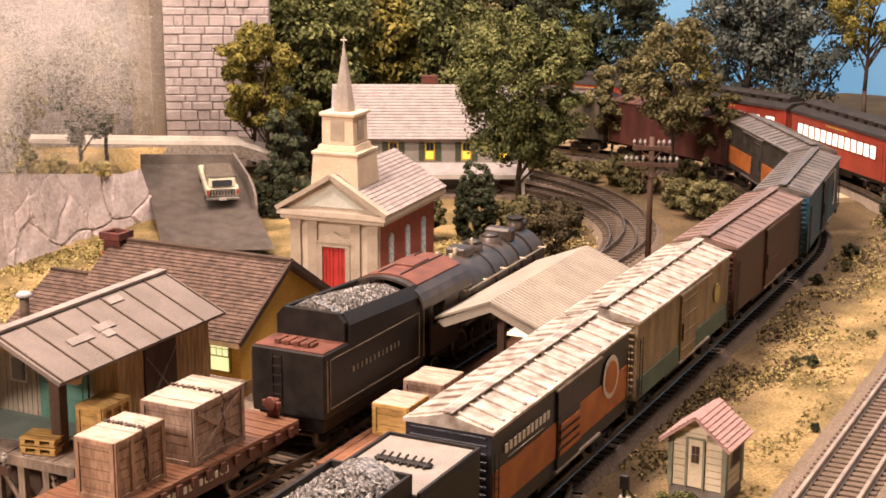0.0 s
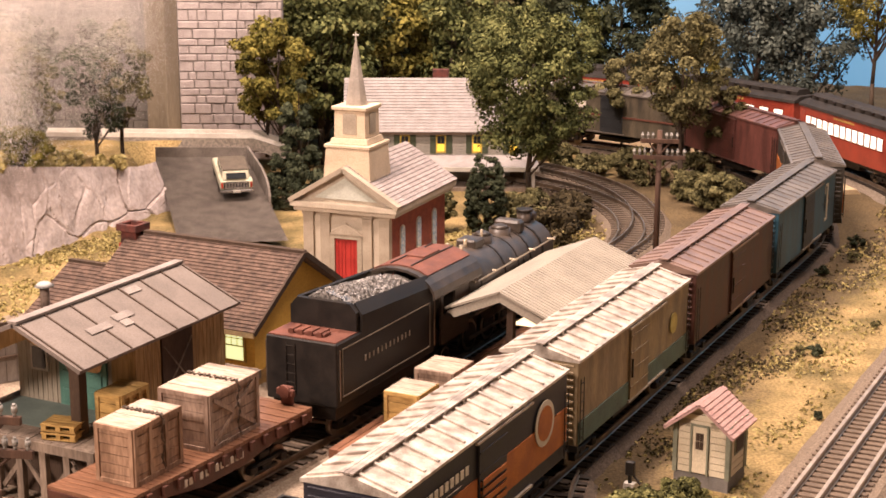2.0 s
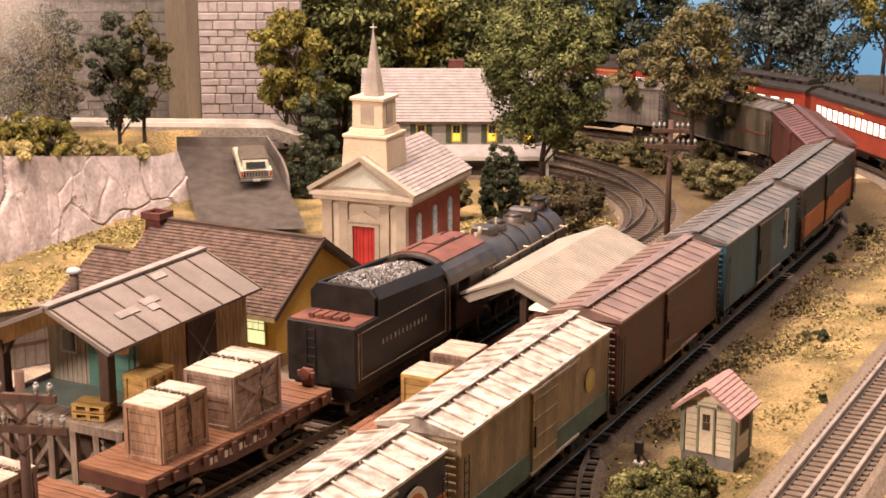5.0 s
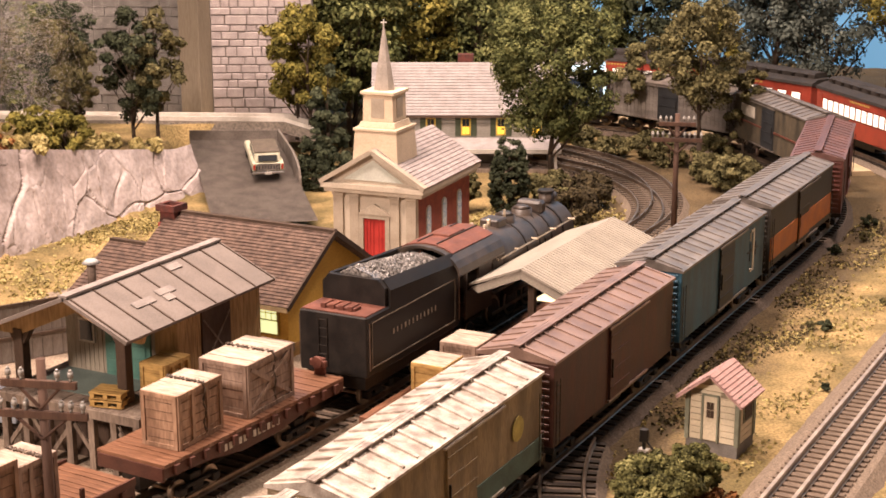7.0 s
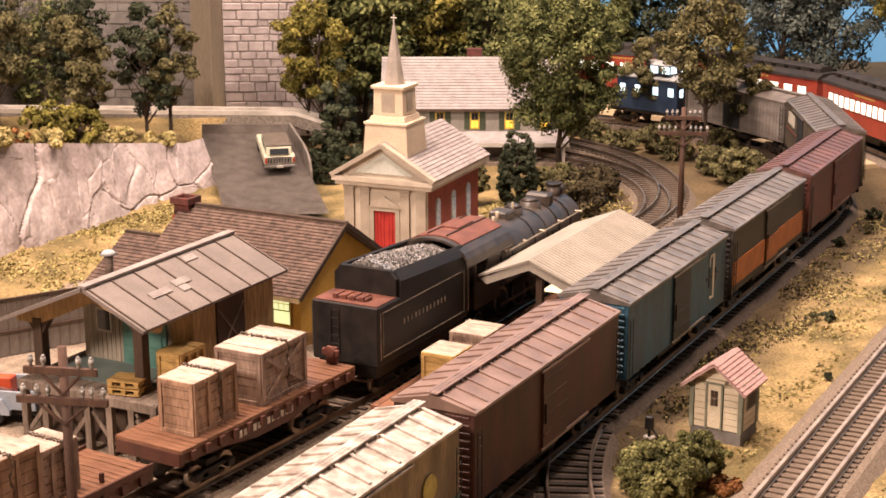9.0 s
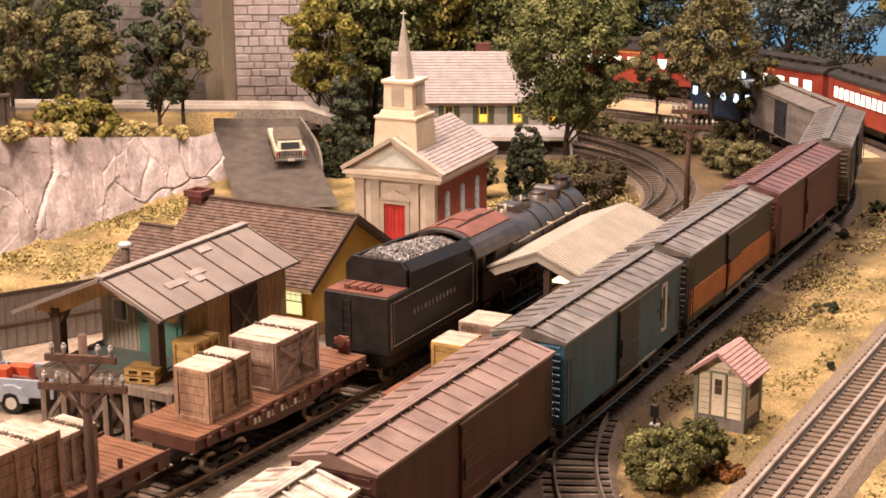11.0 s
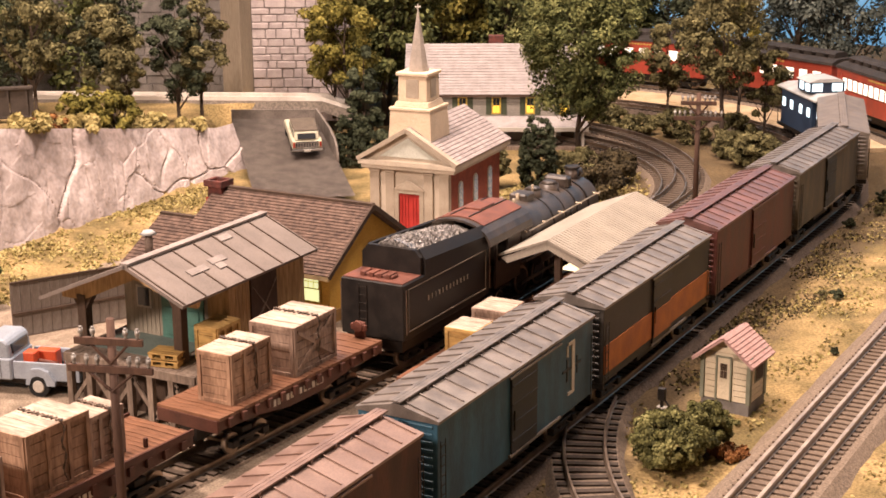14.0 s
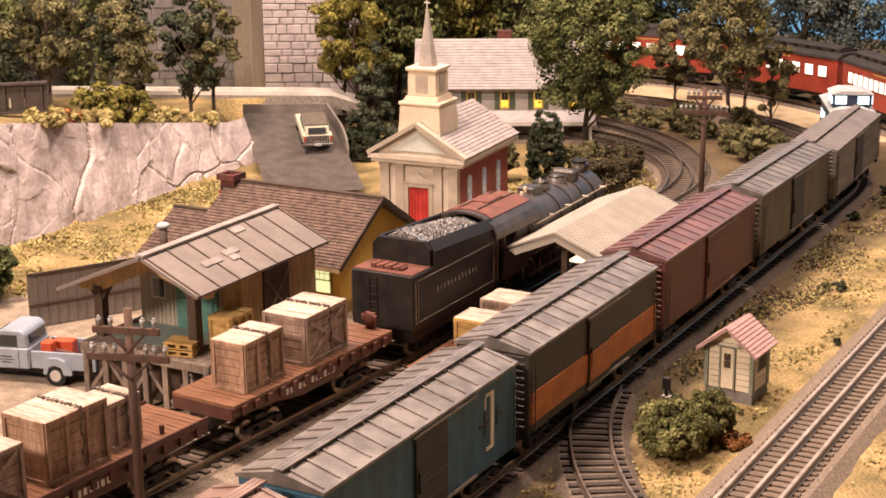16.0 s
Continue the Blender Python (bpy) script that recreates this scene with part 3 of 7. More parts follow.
railway("station siding track with dark ties beside the platform", [station_line(-0.75 + 0.025 * i) for i in range(92)], 0.032, False, 0.0125, "", bed_mat=pale_ballast, tie_mat=MATS["mid_tie"])
railway("tighter curved track leaving the siding", [(Vector((-0.57 + 0.38 * math.cos(a), 0.85 + 0.38 * math.sin(a), -0.0004)), a) for a in (0.06 * i for i in range(30))], 0.032, False, 0.0125, "", bed_mat=pale_ballast, tie_mat=MATS["mid_tie"])
railway("three-rail display track on a raised ballast bed", [(Vector((0.194 + 0.016 * y, y, 0.0)), radians(-0.9)) for y in (-0.9 + 0.05 * i for i in range(60))], 0.041, True, 0.0105, "", width=0.082, tie_length=0.056, tie_mat=pale_tie, bed_mat=pale_ballast)


def branch(s):
    a = s / 0.5
    return Vector((0.5 * (1 - math.cos(a)), 0.30 - 0.5 * math.sin(a), -0.0006)), math.pi + a


railway("curved branch track leaving the freight line", [branch(0.10 + 0.02 * i) for i in range(26)], 0.032, False, 0.0125, "", bed_mat=MATS["mid_ballast"])
outer = []
for i in range(50):
    a = 0.20 + i * 0.030
    outer.append((Vector((-0.62 + 0.78 * math.cos(a), 0.95 + 0.78 * math.sin(a), 0)), a))
railway("passenger train track behind the curve", outer, 0.032, False, 0.0125, "")
far = [(Vector((-1.62 + 0.84 * k, 0.625 + 0.375 * k, hill(-1, 0.625 + 0.375 * k) + 0.010)), math.atan2(-0.84, 0.375)) for k in (i / 20 for i in range(-4, 22))]
t = thing("railway_track", "raised terrace track with pale bright rails", "railway track", kind="structure")
bm = bmesh.new()
sweep(bm, [p for p, _ in far], [h for _, h in far], 0.03, -0.02, -0.006, 0)
part("roadbed", bm, M("terrace_ballast", (0.22, 0.185, 0.15), (0.12, 0.10, 0.08), 300, 0.8, bump=0.5), t)
for o in (-0.016, 0.016):
    bm = bmesh.new()
    sweep(bm, [p for p, _ in far], [h for _, h in far], 0.0030, -0.006, 0.0, o)
    # the rails' bright reflection is put into a near-white colour
    part("rail", bm, M("sheen_pale_rail", (0.78, 0.72, 0.64), (0.66, 0.60, 0.52), 60, 0.35, bump=0.05), t)

# ---- standing locomotive and its tender ----
SX = -0.19


brass = M("dull_brass", (0.46, 0.38, 0.27), (0.34, 0.27, 0.19), 90, 0.35, 0.5)


def locomotive():
    t = thing("steam_locomotive", "black steam locomotive with a dull red cab roof, standing", "locomotive", pose(SX, 0, 0))
    bm = bmesh.new()
    secs = [(0.400, 0.033), (0.440, 0.033), (0.475, 0.0295), (0.56, 0.0282), (0.604, 0.0278), (0.608, 0.024)]
    n, rings = 20, []
    for y, r in secs:
        rings.append([bm.verts.new((r * math.cos(a), y, 0.060 + r * math.sin(a))) for a in (2 * math.pi * i / n for i in range(n))])
    for a, b in zip(rings, rings[1:]):
        for i in range(n):
            f = bm.faces.new((a[i], b[i], b[(i + 1) % n], a[(i + 1) % n]))
            f.smooth = True
    bm.faces.new(rings[0])
    bm.faces.new(rings[-1][::-1])
    boiler = part("boiler", bm, loco_black, t)
    for y in (0.424, 0.484, 0.515, 0.545, 0.575):
        r = 0.0335 if y < 0.46 else 0.0299 if y < 0.5 else 0.0292
        ring, bm = [], bmesh.new()
        for k, rr in ((-0.0012, r - 0.001), (-0.0012, r), (0.0012, r), (0.0012, r - 0.001)):
            ring.append([bm.verts.new((rr * math.cos(a), y + k, 0.060 + rr * math.sin(a))) for a in (2 * math.pi * i / n for i in range(n))])
        for a, b in zip(ring, ring[1:]):
            for i in range(n):
                bm.faces.new((a[i], b[i], b[(i + 1) % n], a[(i + 1) % n]))
        part("boiler_band", bm, dark_iron, boiler)
    rodpart("smokestack", loco_black, t, ((0, 0.592, 0.080), (0, 0.592, 0.0985), 0.0065, 0.0078), n=14)
    for s in (-1, 1):
        boxpart("roof_seam", loco_black, t, (s * 0.010 - 0.0004, s * 0.010 + 0.0004, 0.328, 0.408, 0.1025, 0.1042))
    for y, r, h, nm in ((0.532, 0.011, 0.0965, "sand_dome"), (0.492, 0.0105, 0.098, "steam_dome")):
        bm = bmesh.new()
        rod(bm, (0, y, 0.07), (0, y, h - 0.003), r, r * 0.95, 14)
        rod(bm, (0, y, h - 0.003), (0, y, h), r * 0.9, r * 0.5, 14)
        part(nm, bm, loco_black, t)
    for x, y in ((-0.007, 0.432), (0.007, 0.432), (0, 0.455)):
        rodpart("safety_valve", brass, t, ((x, y, 0.085), (x, y, 0.0985), 0.0021))
    rodpart("bell", brass, t, ((0, 0.565, 0.085), (0, 0.565, 0.0955), 0.003, 0.0018))
    for s in (-1, 1):
        boxpart("cab_side", loco_black, t, *[(s * 0.0295 - 0.001, s * 0.0295 + 0.001, *q) for q in ((0.372, 0.40, 0.03, 0.088), (0.345, 0.372, 0.03, 0.056), (0.345, 0.349, 0.056, 0.088))])
    boxpart("backhead", dark_iron, t, (-0.0285, 0.0285, 0.396, 0.40, 0.03, 0.088))
    for nm, y0, y1, mat, lift in (("cab_roof", 0.318, 0.412, loco_black, 0), ("roof_panel", 0.326, 0.409, rust_red, 0.0012)):
        bm = bmesh.new()
        up = [(0.038 * math.cos(a), 0.080 + 0.0225 * math.sin(a) + lift) for a in (math.pi * i / 12 for i in range(13))]
        if lift:
            up = up[3:10]
        dn = [(x * 0.97, z - 0.0022) for x, z in up[::-1]]
        prism(bm, up + dn, "y", y0, y1)
        part(nm, bm, mat, t, "dull red cab roof" if lift else "")
    boxpart("roof_hatch", rust_red, t, (-0.009, 0.009, 0.355, 0.385, 0.1015, 0.1055), bevel=0.0006)
    boxpart("running_board", loco_black, t, *[(s * 0.026 - 0.006, s * 0.026 + 0.006, 0.40, 0.604, 0.040, 0.0425) for s in (-1, 1)], *[(s * 0.027 - 0.005, s * 0.027 + 0.005, 0.50, 0.535, 0.0425, 0.049) for s in (-1, 1)])
    for s in (-1, 1):
        rail = rodpart("handrail", brass, t, ((s * 0.0335, 0.413, 0.072), (s * 0.0290, 0.604, 0.072), 0.0008), n=6)
        for y in (0.41, 0.455, 0.50, 0.545, 0.595):
            rodpart("stanchion", brass, rail, ((s * 0.024, y, 0.072), (s * 0.0325, y, 0.072), 0.0012), n=6)
    for s in (-1, 1):
        boxpart("board_edge", M("pale_edge", (0.30, 0.24, 0.18), rough=0.45), t, (s * 0.0325 - 0.0004, s * 0.0325 + 0.0004, 0.41, 0.604, 0.0405, 0.0428))
        rodpart("air_pipe", dark_iron, t, ((s * 0.0300, 0.44, 0.060), (s * 0.0290, 0.545, 0.0585), 0.0011), ((s * 0.0290, 0.545, 0.0585), (s * 0.0300, 0.552, 0.0425), 0.0011), n=6)
        rodpart("sand_pipe", dark_iron, t, ((s * 0.010, 0.532, 0.088), (s * 0.0285, 0.528, 0.066), 0.0009), ((s * 0.0285, 0.528, 0.066), (s * 0.0300, 0.526, 0.044), 0.0009), n=6)
        rodpart("air_tank", loco_black, t, ((s * 0.0260, 0.445, 0.0335), (s * 0.0260, 0.490, 0.0335), 0.0062), n=12)
    boxpart("turret_cover", loco_black, t, (-0.010, 0.010, 0.455, 0.476, 0.088, 0.0975), bevel=0.0015)
    boxpart("feedwater_heater", loco_black, t, (-0.014, 0.014, 0.548, 0.562, 0.084, 0.0975), bevel=0.0025)
    rodpart("generator", dark_iron, t, ((-0.009, 0.415, 0.094), (0.004, 0.415, 0.094), 0.0042), n=12)
    rodpart("headlight", loco_black, t, ((0, 0.600, 0.0905), (0, 0.611, 0.0905), 0.0055), n=14)
    rodpart("stack_rim", dark_iron, t, ((0, 0.592, 0.0985), (0, 0.592, 0.1008), 0.0090, 0.0084), n=16)
    rodpart("whistle", brass, t, ((0.006, 0.478, 0.092), (0.006, 0.478, 0.1035), 0.0013), n=8)
    boxpart("frame", dark_iron, t, (-0.012, 0.012, 0.36, 0.612, 0.016, 0.036), (-0.028, 0.028, 0.610, 0.616, 0.018, 0.034))
    for y, r in ((0.375, 0.010), (0.425, 0.0165), (0.465, 0.0165), (0.505, 0.0165), (0.548, 0.0085), (0.582, 0.0085)):
        for s in (-1, 1):
            w = rodpart("wheel", dark_iron, t, ((s * 0.0155, y, r), (s * 0.0190, y, r), r), n=18)
            rodpart("rim", rail_steel, w, ((s * 0.0188, y, r), (s * 0.0194, y, r), r * 0.93, r * 0.9), n=18)
            rodpart("hub", dark_iron, w, ((s * 0.0192, y, r), (s * 0.0204, y, r), r * 0.72, r * 0.7), n=18)
    boxpart("side_rod", rail_steel, t, *[(s * 0.0215 - 0.0006, s * 0.0215 + 0.0006, 0.42, 0.51, 0.0125, 0.0155) for s in (-1, 1)])
    rodpart("cylinder", loco_black, t, *[((s * 0.0235, 0.553, 0.022), (s * 0.0235, 0.590, 0.022), 0.008) for s in (-1, 1)], n=12)
    return t


def standing_tender():
    t = thing("tender", "black locomotive tender with white lining and heaped coal", "tender", pose(SX, 0, 0) @ Matrix.Diagonal((1, 1, 1.055, 1)))
    boxpart("tank", black_steel, t, (-0.032, 0.032, 0.164, 0.328, 0.028, 0.077), bevel=0.001)
    boxpart("rear_deck", rust_red, t, (-0.0305, 0.0305, 0.166, 0.20, 0.077, 0.0778), label="dull red rear deck")
    boxpart("hatch", rust_red, t, (-0.018, 0.016, 0.174, 0.184, 0.0778, 0.0805), bevel=0.0006)
    boxpart("hatch_lug", rust_red, t, *[(x, x + 0.004, 0.1725, 0.1855, 0.0778, 0.0815) for x in (-0.016, -0.0075, 0.001, 0.0095)])
    bm = bmesh.new()
    prism(bm, [(-0.030, 0.077), (0.030, 0.077), (0.030, 0.092), (0.024, 0.0985), (-0.024, 0.0985), (-0.030, 0.092)], "y", 0.198, 0.203)
    part("bunker_wall", bm, black_steel, t)
    for s in (-1, 1):
        bm = bmesh.new()
        prism(bm, [(s * 0.032, 0.0755), (s * 0.0325, 0.090), (s * 0.026, 0.0985), (s * 0.0245, 0.0975), (s * 0.0305, 0.0895), (s * 0.030, 0.0755)], "y", 0.203, 0.326)
        for v in bm.verts:
            if v.co.y > 0.3 and v.co.z > 0.08:
                v.co.z -= 0.006
        part("bunker_side", bm, black_steel, t)
    coal_heap(t, (-0.028, 0.028, 0.203, 0.322), 0.090, 0.014, 2200)
    for o in t.children:
        if o.name.startswith("coal"):
            for v in o.data.vertices:
                v.co.z -= 0.108 * max(0, v.co.y - 0.203)
    for s in (-1, 1):
        x = s * 0.0322
        a, b = min(x, x + s * 0.0005), max(x, x + s * 0.0005)
        boxpart("white_lining", M("dull_lining", (0.30, 0.26, 0.20)), t, (a, b, 0.172, 0.32, 0.071, 0.0718), (a, b, 0.172, 0.32, 0.0345, 0.0353), (a, b, 0.172, 0.1728, 0.0353, 0.071), (a, b, 0.3192, 0.32, 0.0353, 0.071))
        boxpart("lettering", M("dull_lettering", (0.34, 0.30, 0.24)), t, *[(a, b, 0.207 + i * 0.0068, 0.207 + i * 0.0068 + (0.0014 if i % 3 else 0.0021), 0.0535, 0.0578) for i in range(12)])
        for y, z in ((0.167, 0.072), (0.326, 0.078)):
            rodpart("handrail", rail_steel, t, ((s * 0.0335, y, 0.034), (s * 0.0335, y, z), 0.0006), n=6)
    rodpart("ladder", dark_iron, t, *[((-0.013, 0.1632, z), (-0.005, 0.1632, z), 0.0005) for z in (0.036, 0.043, 0.05, 0.057, 0.064, 0.071)], *[((x, 0.1632, 0.034), (x, 0.1632, 0.073), 0.0005) for x in (-0.013, -0.005)], n=5)
    boxpart("underframe", dark_iron, t, (-0.028, 0.028, 0.168, 0.325, 0.017, 0.028))
    for y in (0.20, 0.29):
        bogie(t, y)
    boxpart("coupler", dark_iron, t, (-0.0025, 0.0025, 0.148, 0.164, 0.0145, 0.019))
    return t


locomotive()
standing_tender()

# ---- flat cars and their crates ----
flat_brown = M("flat_brown", (0.095, 0.038, 0.026), (0.06, 0.025, 0.018), 60, 0.5)
deck_wood = M("deck_wood", (0.27, 0.132, 0.074), (0.14, 0.066, 0.038), 50, 0.36, streak=(0.2, 1, 1), bump=0.2, dirt=0.55, fine=420)
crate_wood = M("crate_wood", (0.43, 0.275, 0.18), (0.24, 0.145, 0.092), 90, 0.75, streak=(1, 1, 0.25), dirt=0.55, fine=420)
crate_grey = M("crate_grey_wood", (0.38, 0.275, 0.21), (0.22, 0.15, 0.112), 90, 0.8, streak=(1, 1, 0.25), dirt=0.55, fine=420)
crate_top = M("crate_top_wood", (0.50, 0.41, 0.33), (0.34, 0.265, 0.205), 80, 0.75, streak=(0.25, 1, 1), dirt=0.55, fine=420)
yellow_wood = M("yellow_wood", (0.52, 0.34, 0.12), (0.38, 0.24, 0.08), 80, 0.7, streak=(0.25, 1, 1), dirt=0.55, fine=420)
chain_iron = M("chain_iron", (0.20, 0.15, 0.11), (0.08, 0.055, 0.04), 300, 0.45, 0.5)


def flat_car(y0, y1, label, stand=True):
    mid = (y0 + y1) / 2
    t = thing("flat_car", label, "flat car", Matrix.Translation((SX - 0.065 * (0.19 - mid), mid, 0)) @ Matrix.Rotation(-0.065, 4, "Z") @ Matrix.Translation((0, -mid, 0)), group="flat cars on the siding")
    first = None
    n = int((y1 - y0) / 0.0058)
    for i in range(n):
        y = y0 + (i + 0.5) * (y1 - y0) / n
        if first is None:
            bm = boxes((-0.031, 0.031, -0.0027, 0.0027, 0.0375, 0.0402))
            first = part("deck_board", bm, deck_wood, t)
            first.matrix_basis = pose(0, y, 0)
        else:
            share("deck_board", first, t, pose(0, y, random.uniform(-0.0003, 0.0002)))
    bm = bmesh.new()
    for s in (-1, 1):
        prism(bm, [(y0, 0.0385), (y1, 0.0385), (y1, 0.030), (y1 - 0.05, 0.0275), (y1 - 0.085, 0.022), (y0 + 0.085, 0.022), (y0 + 0.05, 0.0275), (y0, 0.030)], "x", s * 0.0295 - 0.001, s * 0.0295 + 0.001)
        for k in range(13):
            y = y0 + 0.012 + k * (y1 - y0 - 0.024) / 12
            quad_box(bm, s * 0.0318 - 0.0016, s * 0.0318 + 0.0016, y - 0.0024, y + 0.0024, 0.0305, 0.0375)
    quad_box(bm, -0.030, 0.030, y0 - 0.001, y0 + 0.002, 0.028, 0.0378)
    quad_box(bm, -0.030, 0.030, y1 - 0.002, y1 + 0.001, 0.028, 0.0378)
    part("side_sill", bm, flat_brown, t)
    L = y1 - y0
    bars(t, white_line, 0.0306, [(y0 + 0.3 * L + i * 0.0056, y0 + 0.3 * L + i * 0.0056 + 0.0034, 0.0285, 0.0335) for i in range(12) if i % 3 != 2 or i > 5])
    boxpart("centre_sill", dark_iron, t, (-0.008, 0.008, y0, y1, 0.017, 0.0375))
    for y in (y0 + 0.045, y1 - 0.045):
        bogie(t, y)
    for e, y in ((-1, y0), (1, y1)):
        boxpart("coupler", dark_iron, t, (-0.0025, 0.0025, min(y, y + e * 0.011), max(y, y + e * 0.011), 0.0145, 0.0195), (-0.004, 0.004, y + e * 0.009 - 0.003, y + e * 0.009 + 0.003, 0.013, 0.0205))
    if not stand:
        boxpart("side_lip", flat_brown, t, *[(s * 0.0315 - 0.0009, s * 0.0315 + 0.0009, y0, y1, 0.0375, 0.0428) for s in (-1, 1)])
        boxpart("stake", flat_brown, t, (0.020, 0.0225, y1 - 0.04, y1 - 0.0375, 0.0402, 0.047))
        return t
    b = boxpart("brake_stand", rust_red, t, (0.006, 0.016, y1 - 0.006, y1 - 0.002, 0.040, 0.0545), (0.003, 0.019, y1 - 0.0075, y1 - 0.0045, 0.0475, 0.053), bevel=0.0006)
    bm = bmesh.new()
    rod(bm, (0.011, y1 - 0.009, 0.051), (0.011, y1 - 0.0065, 0.051), 0.005, n=12)
    part("brake_wheel", bm, rust_red, b)
    return t


flat_car(-0.077, 0.137, "brown flat car with a wooden deck carrying two crates")
flat_car(-0.345, -0.106, "brown flat car with a wooden deck carrying large crates", False)


def crate(x0, x1, y0, y1, z0, h, side, top, label, cross=False, chain=True, boards=6, turn=0):
    """A shipping crate of boards with battens and a corner frame."""
    t = thing("crate", label, "crate", pose((x0 + x1) / 2, (y0 + y1) / 2, z0, 0, 0, turn))
    w, d = (x1 - x0) / 2, (y1 - y0) / 2
    boxpart("core", side, t, (-w + 0.0012, w - 0.0012, -d + 0.0012, d - 0.0012, 0.0003, h - 0.0012))
    for k in range(boards):
        z = h * k / boards
        o = random.uniform(0, 0.0003)
        for nm, b in (("front_board", (-w + 0.0004, w - 0.0004, -d + 0.0002 - o, -d + 0.0014)), ("side_board", (w - 0.0014, w - 0.0002 + o, -d + 0.0014, d - 0.0014)),
                      ("side_board", (-w + 0.0002 - o, -w + 0.0014, -d + 0.0014, d - 0.0014)), ("back_board", (-w + 0.0004, w - 0.0004, d - 0.0014, d - 0.0002 + o))):
            boxpart(nm, side, t, (*b, z + 0.00025, z + h / boards - 0.00025))
    n = max(3, int(2 * d / 0.009))
    for k in range(n):
        y = -d + 2 * d * k / n
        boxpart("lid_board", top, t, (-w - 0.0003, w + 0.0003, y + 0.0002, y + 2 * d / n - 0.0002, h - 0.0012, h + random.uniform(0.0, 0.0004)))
    b = 0.0032
    fr = []
    for y in (-d, d - b):
        fr += [(w - 0.0002, w + 0.0012, y, y + b, 0.0002, h)]
    fr += [(w - 0.0002, w + 0.0012, -d + b, d - b, 0.0002, b), (w - 0.0002, w + 0.0012, -d + b, d - b, h - b, h)]
    for x in (-w, w - b):
        fr += [(x, x + b, -d - 0.0012, -d + 0.0002, 0.0002, h)]
    fr += [(-w + b, w - b, -d - 0.0012, -d + 0.0002, 0.0002, b), (-w + b, w - b, -d - 0.0012, -d + 0.0002, h - b, h)]
    for k in (1, 2) if not cross else ():
        fr += [(w - 0.0002, w + 0.0012, -d + 2 * d * k / 3 - b / 2, -d + 2 * d * k / 3 + b / 2, b, h - b)]
    for q in fr:
        boxpart("batten", side, t, q)
    if cross:
        for k in (-1, 1):
            bm = bmesh.new()
            a = math.atan2(h - 2 * b, 2 * d - 2 * b) * k
            tilted_box(bm, (w + 0.0006, 0, h / 2), (0.0011 + 0.0001 * k, math.hypot(h - 2 * b, 2 * d - 2 * b) * 0.93, b), Matrix.Rotation(a, 3, "X"))
            part("brace", bm, side, t)
    if chain:
        bm = bmesh.new()
        path = [(-w - 0.001 + (2 * w + 0.002) * i / 32, 0.004 + 0.0022 * math.sin(i * 1.9), h + 0.001) for i in range(33)] + [(w + 0.0022, 0.003 + 0.0016 * math.sin(i * 1.1), h - h * i / 14) for i in range(1, 14)]
        for i, (p, q) in enumerate(zip(path, path[1:])):
            rod(bm, p, q, 0.0009 if i % 2 else 0.0004, n=5)
        part("chain", bm, chain_iron, t, "dark tie-down chain")
    return t


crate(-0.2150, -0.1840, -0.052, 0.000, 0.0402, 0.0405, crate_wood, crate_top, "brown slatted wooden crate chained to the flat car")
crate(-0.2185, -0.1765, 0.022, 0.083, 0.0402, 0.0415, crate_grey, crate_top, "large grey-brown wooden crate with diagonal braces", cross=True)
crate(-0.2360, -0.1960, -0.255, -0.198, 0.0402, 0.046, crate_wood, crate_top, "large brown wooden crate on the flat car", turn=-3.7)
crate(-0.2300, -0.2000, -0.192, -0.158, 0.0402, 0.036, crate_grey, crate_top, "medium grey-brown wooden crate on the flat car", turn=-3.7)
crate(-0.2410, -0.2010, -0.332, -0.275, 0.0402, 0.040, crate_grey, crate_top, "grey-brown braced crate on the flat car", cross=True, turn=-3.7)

# ---- station yard buildings ----
tan_wood = M("tan_siding", (0.48, 0.32, 0.155), (0.36, 0.235, 0.11), 40, 0.75, streak=(1, 1, 0.15), dirt=0.55, fine=420)
grey_siding = M("grey_siding", (0.36, 0.32, 0.25), (0.27, 0.235, 0.185), 40, 0.75, streak=(1, 1, 0.15))
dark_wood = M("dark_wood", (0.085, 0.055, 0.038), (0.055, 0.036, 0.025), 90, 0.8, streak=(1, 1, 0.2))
grey_plank = M("weathered_plank", (0.26, 0.205, 0.16), (0.155, 0.12, 0.095), 70, 0.85, streak=(1, 1, 0.2), dirt=0.55, fine=420)
felt_roof = M("felt_roof", (0.20, 0.168, 0.148), (0.155, 0.13, 0.114), 30, 0.8, bump=0.15)
patch_mat = M("roof_patch", (0.30, 0.26, 0.235), None, 60, 0.75)
green_door = M("green_door", (0.10, 0.225, 0.185), (0.07, 0.165, 0.135), 60, 0.5)
green_floor = M("green_floor", (0.17, 0.215, 0.19), (0.12, 0.155, 0.14), 40, 0.7)
station_yellow = M("station_yellow", (0.62, 0.38, 0.075), (0.52, 0.31, 0.055), 40, 0.7, bump=0.1)
shingle_brown = M("brown_shingle", (0.15, 0.100, 0.077), (0.070, 0.046, 0.037), 150, 0.9)
shingle_pale = M("pale_shingle", (0.36, 0.31, 0.295), (0.25, 0.215, 0.205), 120, 0.85)
house_shingle = M("house_shingle", (0.34, 0.31, 0.30), (0.27, 0.245, 0.235), 70, 0.85)
brick_red = M("red_brick", (0.30, 0.085, 0.055), (0.22, 0.06, 0.042), 160, 0.85)
chimney_dark = M("sooty_brick", (0.14, 0.045, 0.035), (0.06, 0.03, 0.026), 120, 0.9)
cream_stone = M("cream_stone", (0.56, 0.485, 0.385), (0.47, 0.405, 0.32), 50, 0.75, bump=0.12)
